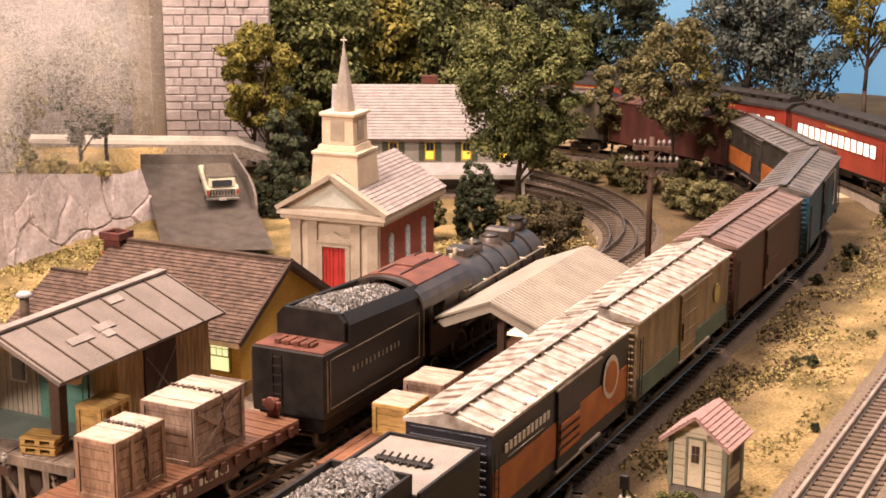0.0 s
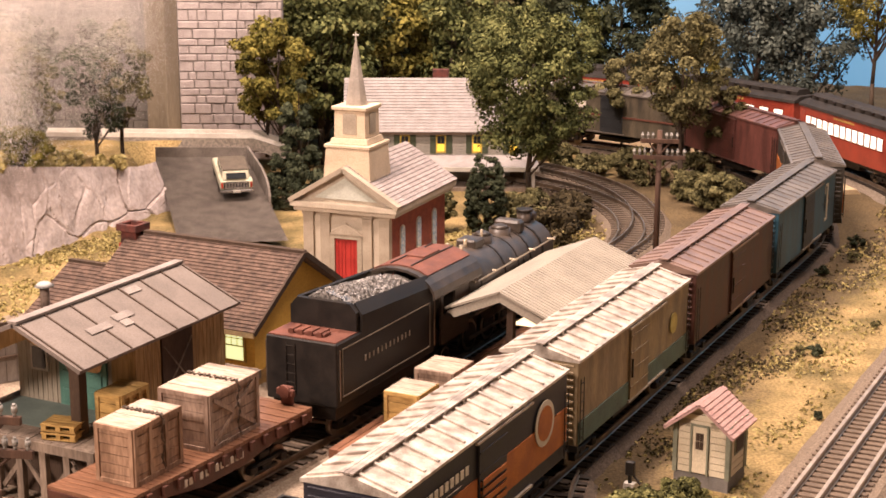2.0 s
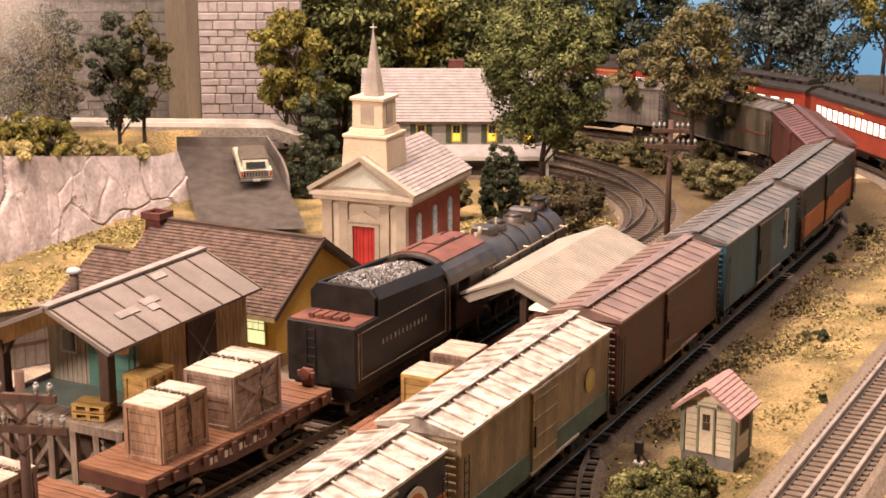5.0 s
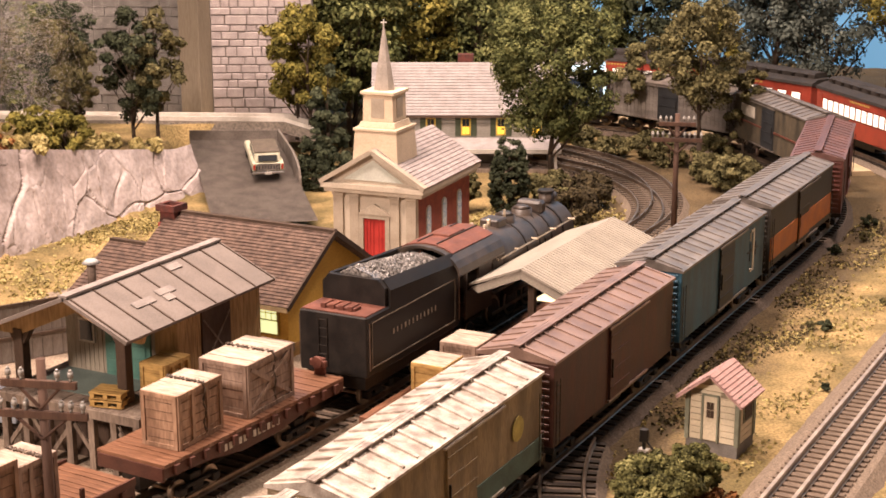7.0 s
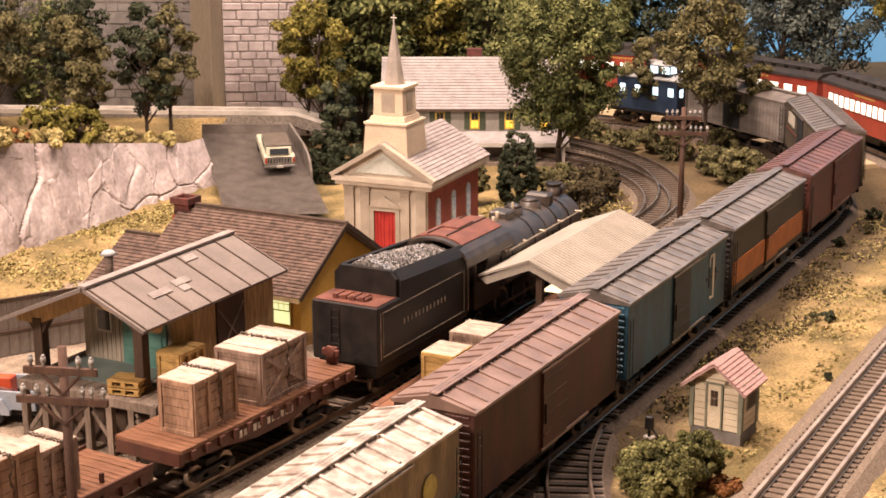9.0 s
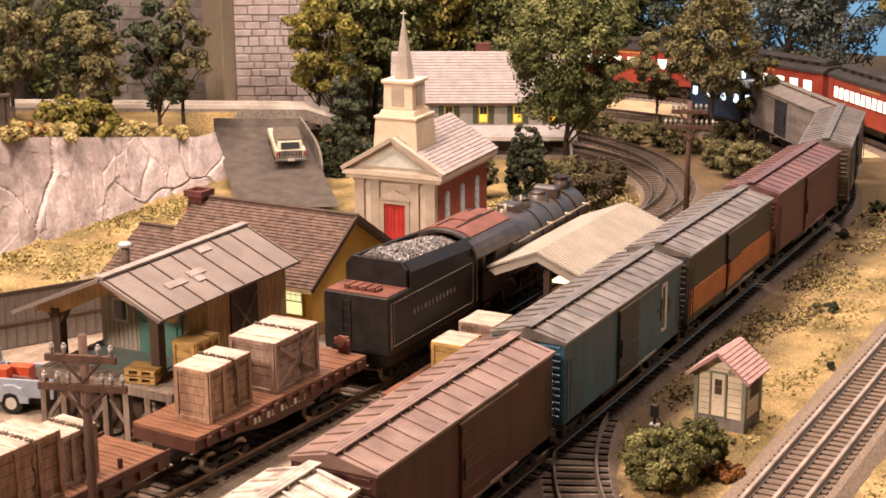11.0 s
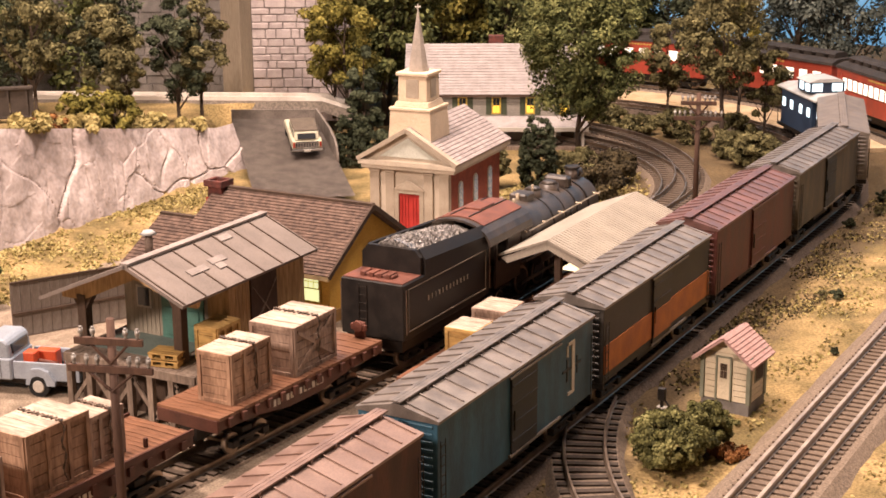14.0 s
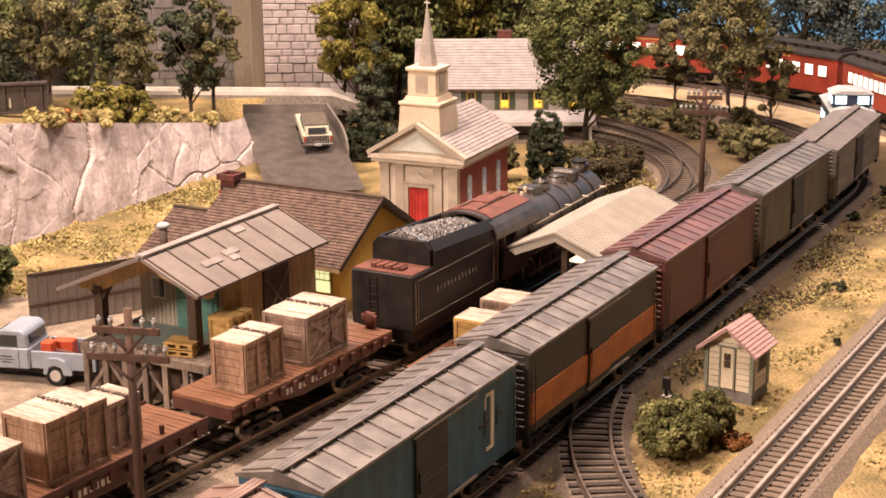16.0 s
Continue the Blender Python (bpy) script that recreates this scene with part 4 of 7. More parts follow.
trim_stone = M("trim_stone", (0.42, 0.36, 0.28), (0.34, 0.285, 0.22), 60, 0.75, bump=0.12)
tower_cream = M("tower_cream", (0.70, 0.565, 0.41), (0.60, 0.48, 0.345), 50, 0.7, bump=0.1)
spire_grey = M("spire_grey", (0.38, 0.335, 0.29), (0.29, 0.255, 0.22), 90, 0.7)
pediment = M("pale_pediment", (0.62, 0.64, 0.56), (0.55, 0.56, 0.49), 60, 0.7)
red_door = M("red_door", (0.42, 0.035, 0.028), (0.30, 0.022, 0.018), 80, 0.5)
house_grey = M("house_grey", (0.36, 0.335, 0.29), (0.30, 0.28, 0.245), 60, 0.75, bump=0.1)
shutter_green = M("shutter_green", (0.07, 0.085, 0.05), None, 80, 0.6)
white_paint = M("white_paint", (0.55, 0.51, 0.45), (0.46, 0.43, 0.38), 60, 0.6, bump=0.1)
pink_shingle = M("pink_shingle", (0.42, 0.27, 0.245), (0.34, 0.21, 0.19), 140, 0.85)
hut_cream = M("hut_cream", (0.66, 0.58, 0.43), (0.56, 0.49, 0.36), 60, 0.7, bump=0.1)
hut_trim = M("hut_trim", (0.22, 0.23, 0.17), None, 80, 0.7)
pole_wood = M("pole_wood", (0.11, 0.062, 0.042), (0.065, 0.037, 0.026), 90, 0.8, streak=(1, 1, 0.15))
glass_insul = M("glass_insulator", (0.36, 0.34, 0.31), None, 90, 0.25)
canopy_tan = M("canopy_sheet", (0.335, 0.30, 0.245), (0.28, 0.25, 0.205), 40, 0.65, bump=0.08)
truck_paint = M("truck_paint", (0.31, 0.35, 0.40), (0.25, 0.285, 0.33), 60, 0.35, bump=0.0)
glass_dark = M("dark_glass", (0.03, 0.035, 0.04), None, 60, 0.08, bump=0.0)
chrome = M("chrome", (0.62, 0.60, 0.58), (0.5, 0.48, 0.46), 60, 0.2, 0.9, bump=0.0)
rubber = M("rubber", (0.02, 0.02, 0.02), None, 90, 0.8)
orange_red = M("orange_red", (0.62, 0.095, 0.03), (0.5, 0.07, 0.025), 60, 0.45, bump=0.0)
wagon_yellow = M("wagon_yellow", (0.56, 0.54, 0.41), (0.50, 0.48, 0.36), 60, 0.3, bump=0.0)


def clad(name, mat, parent, a, b, z0, z1, n, out=0.0006, top=None):
    """A wall of separate upright boards from a to b (x, y), top(u) gives its height."""
    a, b = Vector((*a, 0)), Vector((*b, 0))
    d = (b - a) / n
    side = Vector((d.y, -d.x, 0)).normalized()
    for i in range(n):
        bm = bmesh.new()
        p, q = a + d * (i + 0.04), a + d * (i + 0.96)
        h0, h1 = (top(i / n), top((i + 1) / n)) if top else (z1, z1)
        o = side * (out + random.uniform(0, 0.0003))
        v = [bm.verts.new(x) for x in (p + Vector((0, 0, z0)), q + Vector((0, 0, z0)), q + Vector((0, 0, h1)), p + Vector((0, 0, h0)),
                                       p + o + Vector((0, 0, z0)), q + o + Vector((0, 0, z0)), q + o + Vector((0, 0, h1)), p + o + Vector((0, 0, h0)))]
        for f in ((0, 1, 2, 3), (7, 6, 5, 4), (0, 4, 5, 1), (1, 5, 6, 2), (2, 6, 7, 3), (3, 7, 4, 0)):
            bm.faces.new([v[k] for k in f])
        part(name, bm, mat, parent)


def roof_plane(name, mat, parent, eave_a, eave_b, ridge_a, ridge_b, thick=0.003, label=""):
    bm = bmesh.new()
    v = [Vector(p) for p in (eave_a, eave_b, ridge_b, ridge_a)]
    nrm = (v[1] - v[0]).cross(v[3] - v[0]).normalized()
    if nrm.z < 0:
        nrm = -nrm
    lo = [bm.verts.new(p - nrm * thick) for p in v]
    hi = [bm.verts.new(p) for p in v]
    bm.faces.new(lo[::-1])
    bm.faces.new(hi)
    for i in range(4):
        j = (i + 1) % 4
        bm.faces.new((lo[i], lo[j], hi[j], hi[i]))
    bmesh.ops.recalc_face_normals(bm, faces=bm.faces[:])
    return part(name, bm, mat, parent, label)


def shingles(mat, parent, eave_a, eave_b, ridge_a, ridge_b, rows, cols, name="shingle"):
    """Overlapping shingle courses on a roof plane, joined as one covering."""
    a, b, c, d = (Vector(p) for p in (eave_a, eave_b, ridge_a, ridge_b))
    nrm = (b - a).cross(c - a).normalized()
    if nrm.z < 0:
        nrm = -nrm
    bm = bmesh.new()
    for r in range(rows):
        v0, v1 = r / rows, min(1, (r + 1.12) / rows)
        l0, r0, l1, r1 = a.lerp(c, v0), b.lerp(d, v0), a.lerp(c, v1), b.lerp(d, v1)
        off = 0.5 * (r % 2)
        for k in range(cols + 1):
            u0, u1 = max(0, (k - off + 0.03) / cols), min(1, (k - off + 0.97) / cols)
            if u1 - u0 < 0.2 / cols:
                continue
            up = 0.0009 + random.uniform(0, 0.0004)
            p = [l0.lerp(r0, u0) + nrm * up, l0.lerp(r0, u1) + nrm * up, l1.lerp(r1, u1) + nrm * 0.0002, l1.lerp(r1, u0) + nrm * 0.0002]
            lo = [l0.lerp(r0, u0), l0.lerp(r0, u1)]
            vs = [bm.verts.new(x) for x in p + lo]
            bm.faces.new(vs[:4])
            bm.faces.new((vs[4], vs[5], vs[1], vs[0]))
    ob = part(name, bm, mat, parent)
    return tagged(ob, kind="stuff")


def freight_shed():
    t = thing("freight_shed", "tan wooden freight shed with a panelled grey-brown roof", "shed")
    x0, x1, y0, y1, z0 = -0.372, -0.262, 0.052, 0.165, 0.042
    rx, rz, ez = -0.308, 0.1275, 0.1015
    boxpart("wall", tan_wood, t, (x1 - 0.003, x1, y0, y1, z0, 0.103), label="tan board side wall")
    boxpart("wall", tan_wood, t, (x0, x0 + 0.003, y0, y1, z0, 0.098))
    boxpart("wall", tan_wood, t, (x0 + 0.003, x1 - 0.003, y1 - 0.003, y1, z0, 0.105))
    boxpart("wall", grey_siding, t, (x0 + 0.003, x1 - 0.003, y0, y0 + 0.003, z0, 0.105), label="grey front wall with doors")
    clad("siding_board", tan_wood, t, (x1, y0), (x1, 0.082), z0, 0.101, 6)
    clad("siding_board", tan_wood, t, (x1, 0.122), (x1, y1), z0, 0.101, 9)
    d = boxpart("freight_door", dark_wood, t, (x1, x1 + 0.0018, 0.083, 0.121, z0 + 0.002, 0.096), label="dark brown sliding door")
    for k in (-1, 1):
        bm = bmesh.new()
        tilted_box(bm, (x1 + 0.0022, 0.102, 0.068), (0.0009 + 0.0002 * k, 0.052, 0.0014), Matrix.Rotation(k * radians(48), 3, "X"))
        part("brace", bm, grey_plank, d)
    clad("siding_board", grey_siding, t, (x0, y0), (-0.335, y0), z0, 0.10, 8)
    clad("siding_board", tan_wood, t, (-0.283, y0), (x1, y0), z0, 0.10, 4)
    for a, b in ((-0.331, -0.311), (-0.307, -0.287)):
        dd = boxpart("door", green_door, t, (a, b, y0 - 0.002, y0, z0, 0.086), label="green panelled door")
        for k in range(3):
            boxpart("panel", green_door, dd, (a + 0.004, b - 0.004, y0 - 0.0032, y0 - 0.002, z0 + 0.004 + k * 0.0138, z0 + 0.0145 + k * 0.0138), bevel=0.0004)
    w = boxpart("window", white_paint, t, (-0.358, -0.342, y0 - 0.002, y0, 0.066, 0.086))
    boxpart("pane", glass_dark, w, (-0.356, -0.344, y0 - 0.0026, y0 - 0.002, 0.068, 0.084))
    ya, yb = -0.022, 0.173
    roof_plane("roof", felt_roof, t, (-0.250, ya, ez), (-0.250, yb, ez), (rx, ya, rz), (rx, yb, rz), 0.003, "felt roof slope with seams and patches")
    roof_plane("roof", felt_roof, t, (-0.402, ya, 0.088), (-0.402, yb, 0.088), (rx, ya, rz), (rx, yb, rz), 0.003)
    sl = math.atan2(rz - ez, -0.250 - rx)
    for i in range(8):
        y = ya + 0.003 + i * (yb - ya - 0.006) / 7
        bm = bmesh.new()
        tilted_box(bm, ((-0.250 + rx) / 2, y, (ez + rz) / 2 + 0.0004), (0.0632, 0.0011, 0.0012), Matrix.Rotation(sl, 3, "Y"))
        part("seam_strip", bm, dark_wood, t)
    boxpart("ridge_cap", patch_mat, t, (rx - 0.004, rx + 0.004, ya, yb, rz - 0.0005, rz + 0.0014))
    for y, u, w in ((0.032, 0.55, 0.024), (0.058, 0.62, 0.010), (0.062, 0.50, 0.020), (0.098, 0.18, 0.016)):
        bm = bmesh.new()
        x = rx + (-0.250 - rx) * u
        tilted_box(bm, (x, y, rz + (ez - rz) * u + 0.0008), (0.007, w, 0.0008), Matrix.Rotation(sl, 3, "Y"))
        part("roof_patch", bm, patch_mat, t, "pale repair patch")
    bm = bmesh.new()
    prism(bm, [(-0.398, 0.0825), (-0.375, 0.0825), (-0.318, 0.108), (-0.272, 0.092), (-0.256, 0.092), (-0.2535, 0.099), (rx, 0.1245), (-0.398, 0.0885)], "y", 0.002, 0.006)
    part("gable_truss", bm, tan_wood, t, "tan gable board")
    for x, h in ((-0.276, 0.100), (-0.377, 0.087)):
        boxpart("post", dark_wood, t, (x - 0.0045, x + 0.0045, 0.001, 0.010, z0, h), bevel=0.0005)
        bm = bmesh.new()
        prism(bm, [(x - 0.012, h), (x + 0.012, h), (x + 0.0045, h - 0.012), (x - 0.0045, h - 0.012)], "y", 0.0025, 0.0085)
        part("bracket", bm, dark_wood, t)
    rodpart("flue", M("flue_pipe", (0.20, 0.15, 0.12)), t, ((-0.345, 0.055, 0.11), (-0.345, 0.055, 0.131), 0.0036), n=12)
    rodpart("flue_cap", white_roof, t, ((-0.345, 0.055, 0.131), (-0.345, 0.055, 0.134), 0.0075, 0.004), n=14, label="pale flue cap")
    return t


def loading_dock():
    t = thing("loading_dock", "weathered timber loading dock with braced trestle front", "dock")
    x0, x1, y0, y1 = -0.383, -0.246, -0.016, 0.19
    n = 21
    for i in range(n):
        xa = x0 + (x1 - x0) * i / n
        boxpart("deck_plank", grey_plank, t, (xa + 0.0002, xa + (x1 - x0) / n - 0.0002, y0, y1, 0.0385, 0.0412 + random.uniform(0, 0.0006)))
    boxpart("green_floor", green_floor, t, (-0.370, -0.285, 0.004, 0.0505, 0.0419, 0.0424), label="worn green floor in front of the doors")
    boxpart("edge_beam", grey_plank, t, (x0, x1, y0 - 0.002, y0, 0.034, 0.041))
    boxpart("edge_beam", grey_plank, t, (x1, x1 + 0.002, y0, y1, 0.034, 0.041))
    for i in range(7):
        x = x0 + 0.004 + i * (x1 - x0 - 0.008) / 6
        boxpart("trestle_post", grey_plank, t, (x - 0.0028, x + 0.0028, y0 - 0.001, y0 + 0.004, GROUND, 0.0385))
        if i < 6:
            bm = bmesh.new()
            k = 1 if i % 2 else -1
            tilted_box(bm, (x + 0.0138, y0 + 0.0015, 0.0135), (0.041, 0.002, 0.0034), Matrix.Rotation(k * radians(52), 3, "Y"))
            part("brace", bm, grey_plank, t)
    for y in (0.03, 0.08, 0.13, 0.18):
        boxpart("trestle_post", grey_plank, t, (x1 - 0.005, x1, y - 0.003, y + 0.003, GROUND, 0.0385))
    # dark sheet added behind the trestle for the shade under the deck
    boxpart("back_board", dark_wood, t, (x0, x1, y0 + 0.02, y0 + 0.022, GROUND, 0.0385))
    return t


def station():
    t = thing("station", "yellow railway station with a brown shingle roof and brick chimney", "station building", pose(-0.012, 0.010, 0))
    x0, x1, y0, y1, z1 = -0.470, -0.294, 0.264, 0.402, 0.052
    ry, rz = 0.333, 0.0985
    bm = bmesh.new()
    prism(bm, [(y0, GROUND), (y1, GROUND), (y1, z1), (ry, rz - 0.004), (y0, z1)], "x", x0, x1)
    part("wall", bm, station_yellow, t, "yellow plaster walls")
    boxpart("base_course", M("base_course", (0.34, 0.20, 0.07)), t, (x1, x1 + 0.0012, y0 - 0.001, y1, GROUND, 0.004))
    for ya, s in ((0.248, 1), (0.418, -1)):
        roof_plane("roof", shingle_brown, t, (x0 - 0.006, ya, 0.0455), (-0.284, ya, 0.0455), (x0 - 0.006, ry, rz), (-0.284, ry, rz), 0.0025, "brown shingle slope")
        shingles(shingle_brown, t, (x0 - 0.006, ya, 0.0455), (-0.284, ya, 0.0455), (x0 - 0.006, ry, rz), (-0.284, ry, rz), 24, 46)
        bm = bmesh.new()
        a = math.atan2(rz - 0.0455, abs(ry - ya)) * s
        tilted_box(bm, (-0.2835, (ya + ry) / 2, (0.0455 + rz) / 2 - 0.001), (0.002, math.hypot(ry - ya, rz - 0.0455), 0.005), Matrix.Rotation(a, 3, "X"))
        part("barge_board", bm, dark_wood, t)
    boxpart("ridge_cap", dark_wood, t, (x0 - 0.006, -0.2835, ry - 0.003, ry + 0.003, rz - 0.0005, rz + 0.002))
    boxpart("fascia", M("fascia_cream", (0.62, 0.48, 0.28)), t, (x0 - 0.006, -0.284, 0.2475, 0.249, 0.041, 0.0455))
    # lower wing
    bm = bmesh.new()
    prism(bm, [(0.275, GROUND), (0.390, GROUND), (0.390, 0.026), (ry, 0.056), (0.275, 0.026)], "x", -0.548, x0)
    part("wing_wall", bm, station_yellow, t)
    for ya in (0.262, 0.404):
        roof_plane("wing_roof", shingle_brown, t, (-0.553, ya, 0.022), (x0, ya, 0.022), (-0.553, ry, 0.060), (x0, ry, 0.060), 0.0025)
        shingles(shingle_brown, t, (-0.553, ya, 0.022), (x0 - 0.007, ya, 0.022), (-0.553, ry, 0.060), (x0 - 0.007, ry, 0.060), 16, 22)
    boxpart("ridge_cap", dark_wood, t, (-0.553, x0 - 0.006, ry - 0.003, ry + 0.003, 0.0595, 0.062))
    bm = bmesh.new()
    prism(bm, [(-0.487, 0.044), (-0.466, 0.044), (-0.461, 0.082), (-0.4635, 0.100), (-0.4805, 0.100), (-0.4825, 0.080)], "y", 0.322, 0.338)
    soften(bm, 0.0005)
    c = part("chimney", bm, chimney_dark, t, "sooty red brick chimney widening to its base")
    boxpart("chimney_cap", chimney_dark, c, (-0.4835, -0.4795, 0.319, 0.341, 0.100, 0.1065), (-0.4645, -0.4605, 0.319, 0.341, 0.100, 0.1065), (-0.4795, -0.4645, 0.319, 0.323, 0.100, 0.1065), (-0.4795, -0.4645, 0.337, 0.341, 0.100, 0.1065))
    boxpart("red_flashing", M("red_flashing", (0.42, 0.05, 0.04)), c, (-0.4825, -0.4735, 0.3210, 0.3219, 0.062, 0.088))
    for xc in (-0.314, -0.35, -0.40):
        w = boxpart("window", M("window_trim_ochre", (0.40, 0.24, 0.05)), t, (xc - 0.011, xc + 0.011, y0 - 0.0015, y0, 0.012, 0.042))
        boxpart("lower_pane", pale_window, w, (xc - 0.009, xc + 0.009, y0 - 0.0021, y0 - 0.0015, 0.014, 0.026))
        for i in range(3):
            for k in range(2):
                boxpart("upper_pane", pale_window, w, (xc - 0.0088 + i * 0.0061, xc - 0.0038 + i * 0.0061, y0 - 0.0021, y0 - 0.0015, 0.0275 + k * 0.0065, 0.033 + k * 0.0065))
    return t


def church():
    t = thing("church", "cream and red brick church with pilasters, red door and steeple", "church", Matrix.Translation((-0.4025, 0.593, 0)) @ Matrix.Rotation(radians(5), 4, "Z") @ Matrix.Translation((0.398, -0.569, 0)))
    x0, x1, y0, y1, z1 = -0.449, -0.347, 0.580, 0.738, 0.072
    cx = (x0 + x1) / 2
    boxpart("side_wall", brick_red, t, (x1 - 0.004, x1, y0 + 0.004, y1, GROUND, z1), label="red brick side wall")
    boxpart("side_wall", brick_red, t, (x0, x0 + 0.004, y0 + 0.004, y1, GROUND, z1))
    boxpart("rear_wall", brick_red, t, (x0 + 0.004, x1 - 0.004, y1 - 0.004, y1, GROUND, z1))
    boxpart("front_wall", cream_stone, t, (x0, x1, y0, y0 + 0.004, GROUND, z1), label="cream panelled front wall")
    for x, w in ((x0 + 0.006, 0.006), (x0 + 0.026, 0.0055), (x1 - 0.026, 0.0055), (x1 - 0.006, 0.006)):
        p = boxpart("pilaster", trim_stone, t, (x - w, x + w, y0 - 0.0035, y0, -0.006, 0.068))
        boxpart("capital", trim_stone, p, (x - w - 0.0012, x + w + 0.0012, y0 - 0.0048, y0 + 0.0002, 0.068, 0.0725), bevel=0.0005)
        boxpart("plinth", trim_stone, p, (x - w - 0.001, x + w + 0.001, y0 - 0.0045, y0 + 0.0002, GROUND, -0.006))
    bm = bmesh.new()
    quad_box(bm, x0 - 0.009, x1 + 0.009, y0 - 0.008, y1 + 0.004, 0.0725, 0.0775)
    quad_box(bm, x0 - 0.012, x1 + 0.012, y0 - 0.011, y1 + 0.006, 0.0775, 0.083)
    part("cornice", bm, cream_stone, t, "cream stepped cornice")
    az = 0.121
    bm = bmesh.new()
    prism(bm, [(x0 - 0.010, 0.083), (x1 + 0.010, 0.083), (cx, az - 0.003)], "y", y0 - 0.004, y1 + 0.002)
    part("gable", bm, cream_stone, t)
    bm = bmesh.new()
    prism(bm, [(x0 + 0.014, 0.0875), (x1 - 0.014, 0.0875), (cx, az - 0.010)], "y", y0 - 0.0052, y0 - 0.003)
    part("pediment_panel", bm, pediment, t, "pale green-white pediment panel")
    for s, xe in ((1, x1 + 0.013), (-1, x0 - 0.013)):
        bm = bmesh.new()
        a = math.atan2(az - 0.083, abs(xe - cx)) * s
        tilted_box(bm, ((xe + cx) / 2, y0 - 0.007, (az + 0.083) / 2 + 0.0005), (math.hypot(xe - cx, az - 0.083), 0.010, 0.005), Matrix.Rotation(a, 3, "Y"))
        part("raking_cornice", bm, trim_stone, t)
        roof_plane("roof", shingle_pale, t, (xe, y0 - 0.002, 0.084), (xe, y1 + 0.006, 0.084), (cx, y0 - 0.002, az + 0.003), (cx, y1 + 0.006, az + 0.003), 0.003, "pale grey shingle slope")
        shingles(shingle_pale, t, (xe, y0 - 0.002, 0.084), (xe, y1 + 0.006, 0.084), (cx, y0 - 0.002, az + 0.003), (cx, y1 + 0.006, az + 0.003), 14, 20)
    d = boxpart("door_surround", trim_stone, t, (cx - 0.019, cx - 0.0135, y0 - 0.004, y0, -0.006, 0.044), (cx + 0.0135, cx + 0.019, y0 - 0.004, y0, -0.006, 0.044), (cx - 0.019, cx + 0.019, y0 - 0.0042, y0, 0.044, 0.0485))
    bm = bmesh.new()
    prism(bm, [(cx - 0.021, 0.0485), (cx + 0.021, 0.0485), (cx, 0.061)], "y", y0 - 0.005, y0)
    part("door_pediment", bm, trim_stone, d)
    for s in (-1, 1):
        dd = boxpart("door", red_door, t, (min(cx, cx + s * 0.0133), max(cx, cx + s * 0.0133), y0 - 0.0015, y0, -0.004, 0.0435), label="red double door leaf")
        for k in range(3):
            xx = cx + s * (0.0015 + k * 0.004)
            boxpart("door_board", red_door, dd, (min(xx, xx + s * 0.0034), max(xx, xx + s * 0.0034), y0 - 0.0022, y0 - 0.0015, -0.003, 0.0425))
    boxpart("step", trim_stone, t, (cx - 0.024, cx + 0.024, y0 - 0.014, y0, GROUND, -0.006), bevel=0.0005)
    for y in (0.612, 0.658, 0.704):
        for s, xw in ((1, x1), (-1, x0)):
            bm = bmesh.new()
            arch = [(y - 0.0055, 0.008), (y + 0.0055, 0.008), (y + 0.0055, 0.050)] + [(y + 0.0055 * math.cos(a), 0.050 + 0.0055 * math.sin(a)) for a in (math.pi * i / 8 for i in range(1, 8))] + [(y - 0.0055, 0.050)]
            prism(bm, [(y + (u - y) * 1.25, 0.030 + (v - 0.030) * 1.05) for u, v in arch], "x", min(xw, xw + s * 0.0008), max(xw, xw + s * 0.0008))
            w = part("window", bm, white_paint, t, "tall arched window")
            bm = bmesh.new()
            prism(bm, arch, "x", min(xw + s * 0.0008, xw + s * 0.0014), max(xw + s * 0.0008, xw + s * 0.0014))
            part("pane", bm, stained_glass, w)
    ty = 0.608

    def block(nm, w0, w1, za, zb, mat, label=""):
        bm = bmesh.new()
        v = [bm.verts.new((cx + sx * w, ty + sy * w, z)) for w, z in ((w0, za), (w1, zb)) for sx, sy in ((-1, -1), (1, -1), (1, 1), (-1, 1))]
        for f in ((3, 2, 1, 0), (4, 5, 6, 7), (0, 1, 5, 4), (1, 2, 6, 5), (2, 3, 7, 6), (3, 0, 4, 7)):
            bm.faces.new([v[i] for i in f])
        soften(bm, 0.0006)
        return part(nm, bm, mat, t, label)
    block("tower_base", 0.029, 0.0255, 0.088, 0.142, tower_cream, "cream tower base")
    block("tower_cornice", 0.0270, 0.0270, 0.142, 0.1455, tower_cream)
    block("tower_plinth", 0.0225, 0.0205, 0.1455, 0.152, tower_cream)
    b = block("belfry", 0.0185, 0.0180, 0.152, 0.182, tower_cream, "cream belfry")
    for s in (-1, 1):
        boxpart("louvre", trim_stone, b, (cx - 0.008, cx + 0.008, ty - 0.0188, ty - 0.0180, 0.156, 0.178), (cx + 0.0180, cx + 0.0188, ty - 0.008, ty + 0.008, 0.156, 0.178)) if s > 0 else None
    block("belfry_cornice", 0.0205, 0.0205, 0.182, 0.186, tower_cream)
    bm = bmesh.new()
    rod(bm, (cx, ty, 0.186), (cx, ty, 0.254), 0.0125, 0.0012, 8)
    for f in bm.faces:
        f.smooth = False
    part("spire", bm, spire_grey, t, "grey eight-sided spire")
    rodpart("cross", white_paint, t, ((cx, ty, 0.253), (cx, ty, 0.264), 0.0009), ((cx - 0.0035, ty, 0.2605), (cx + 0.0035, ty, 0.2605), 0.0009), n=6)
    return t


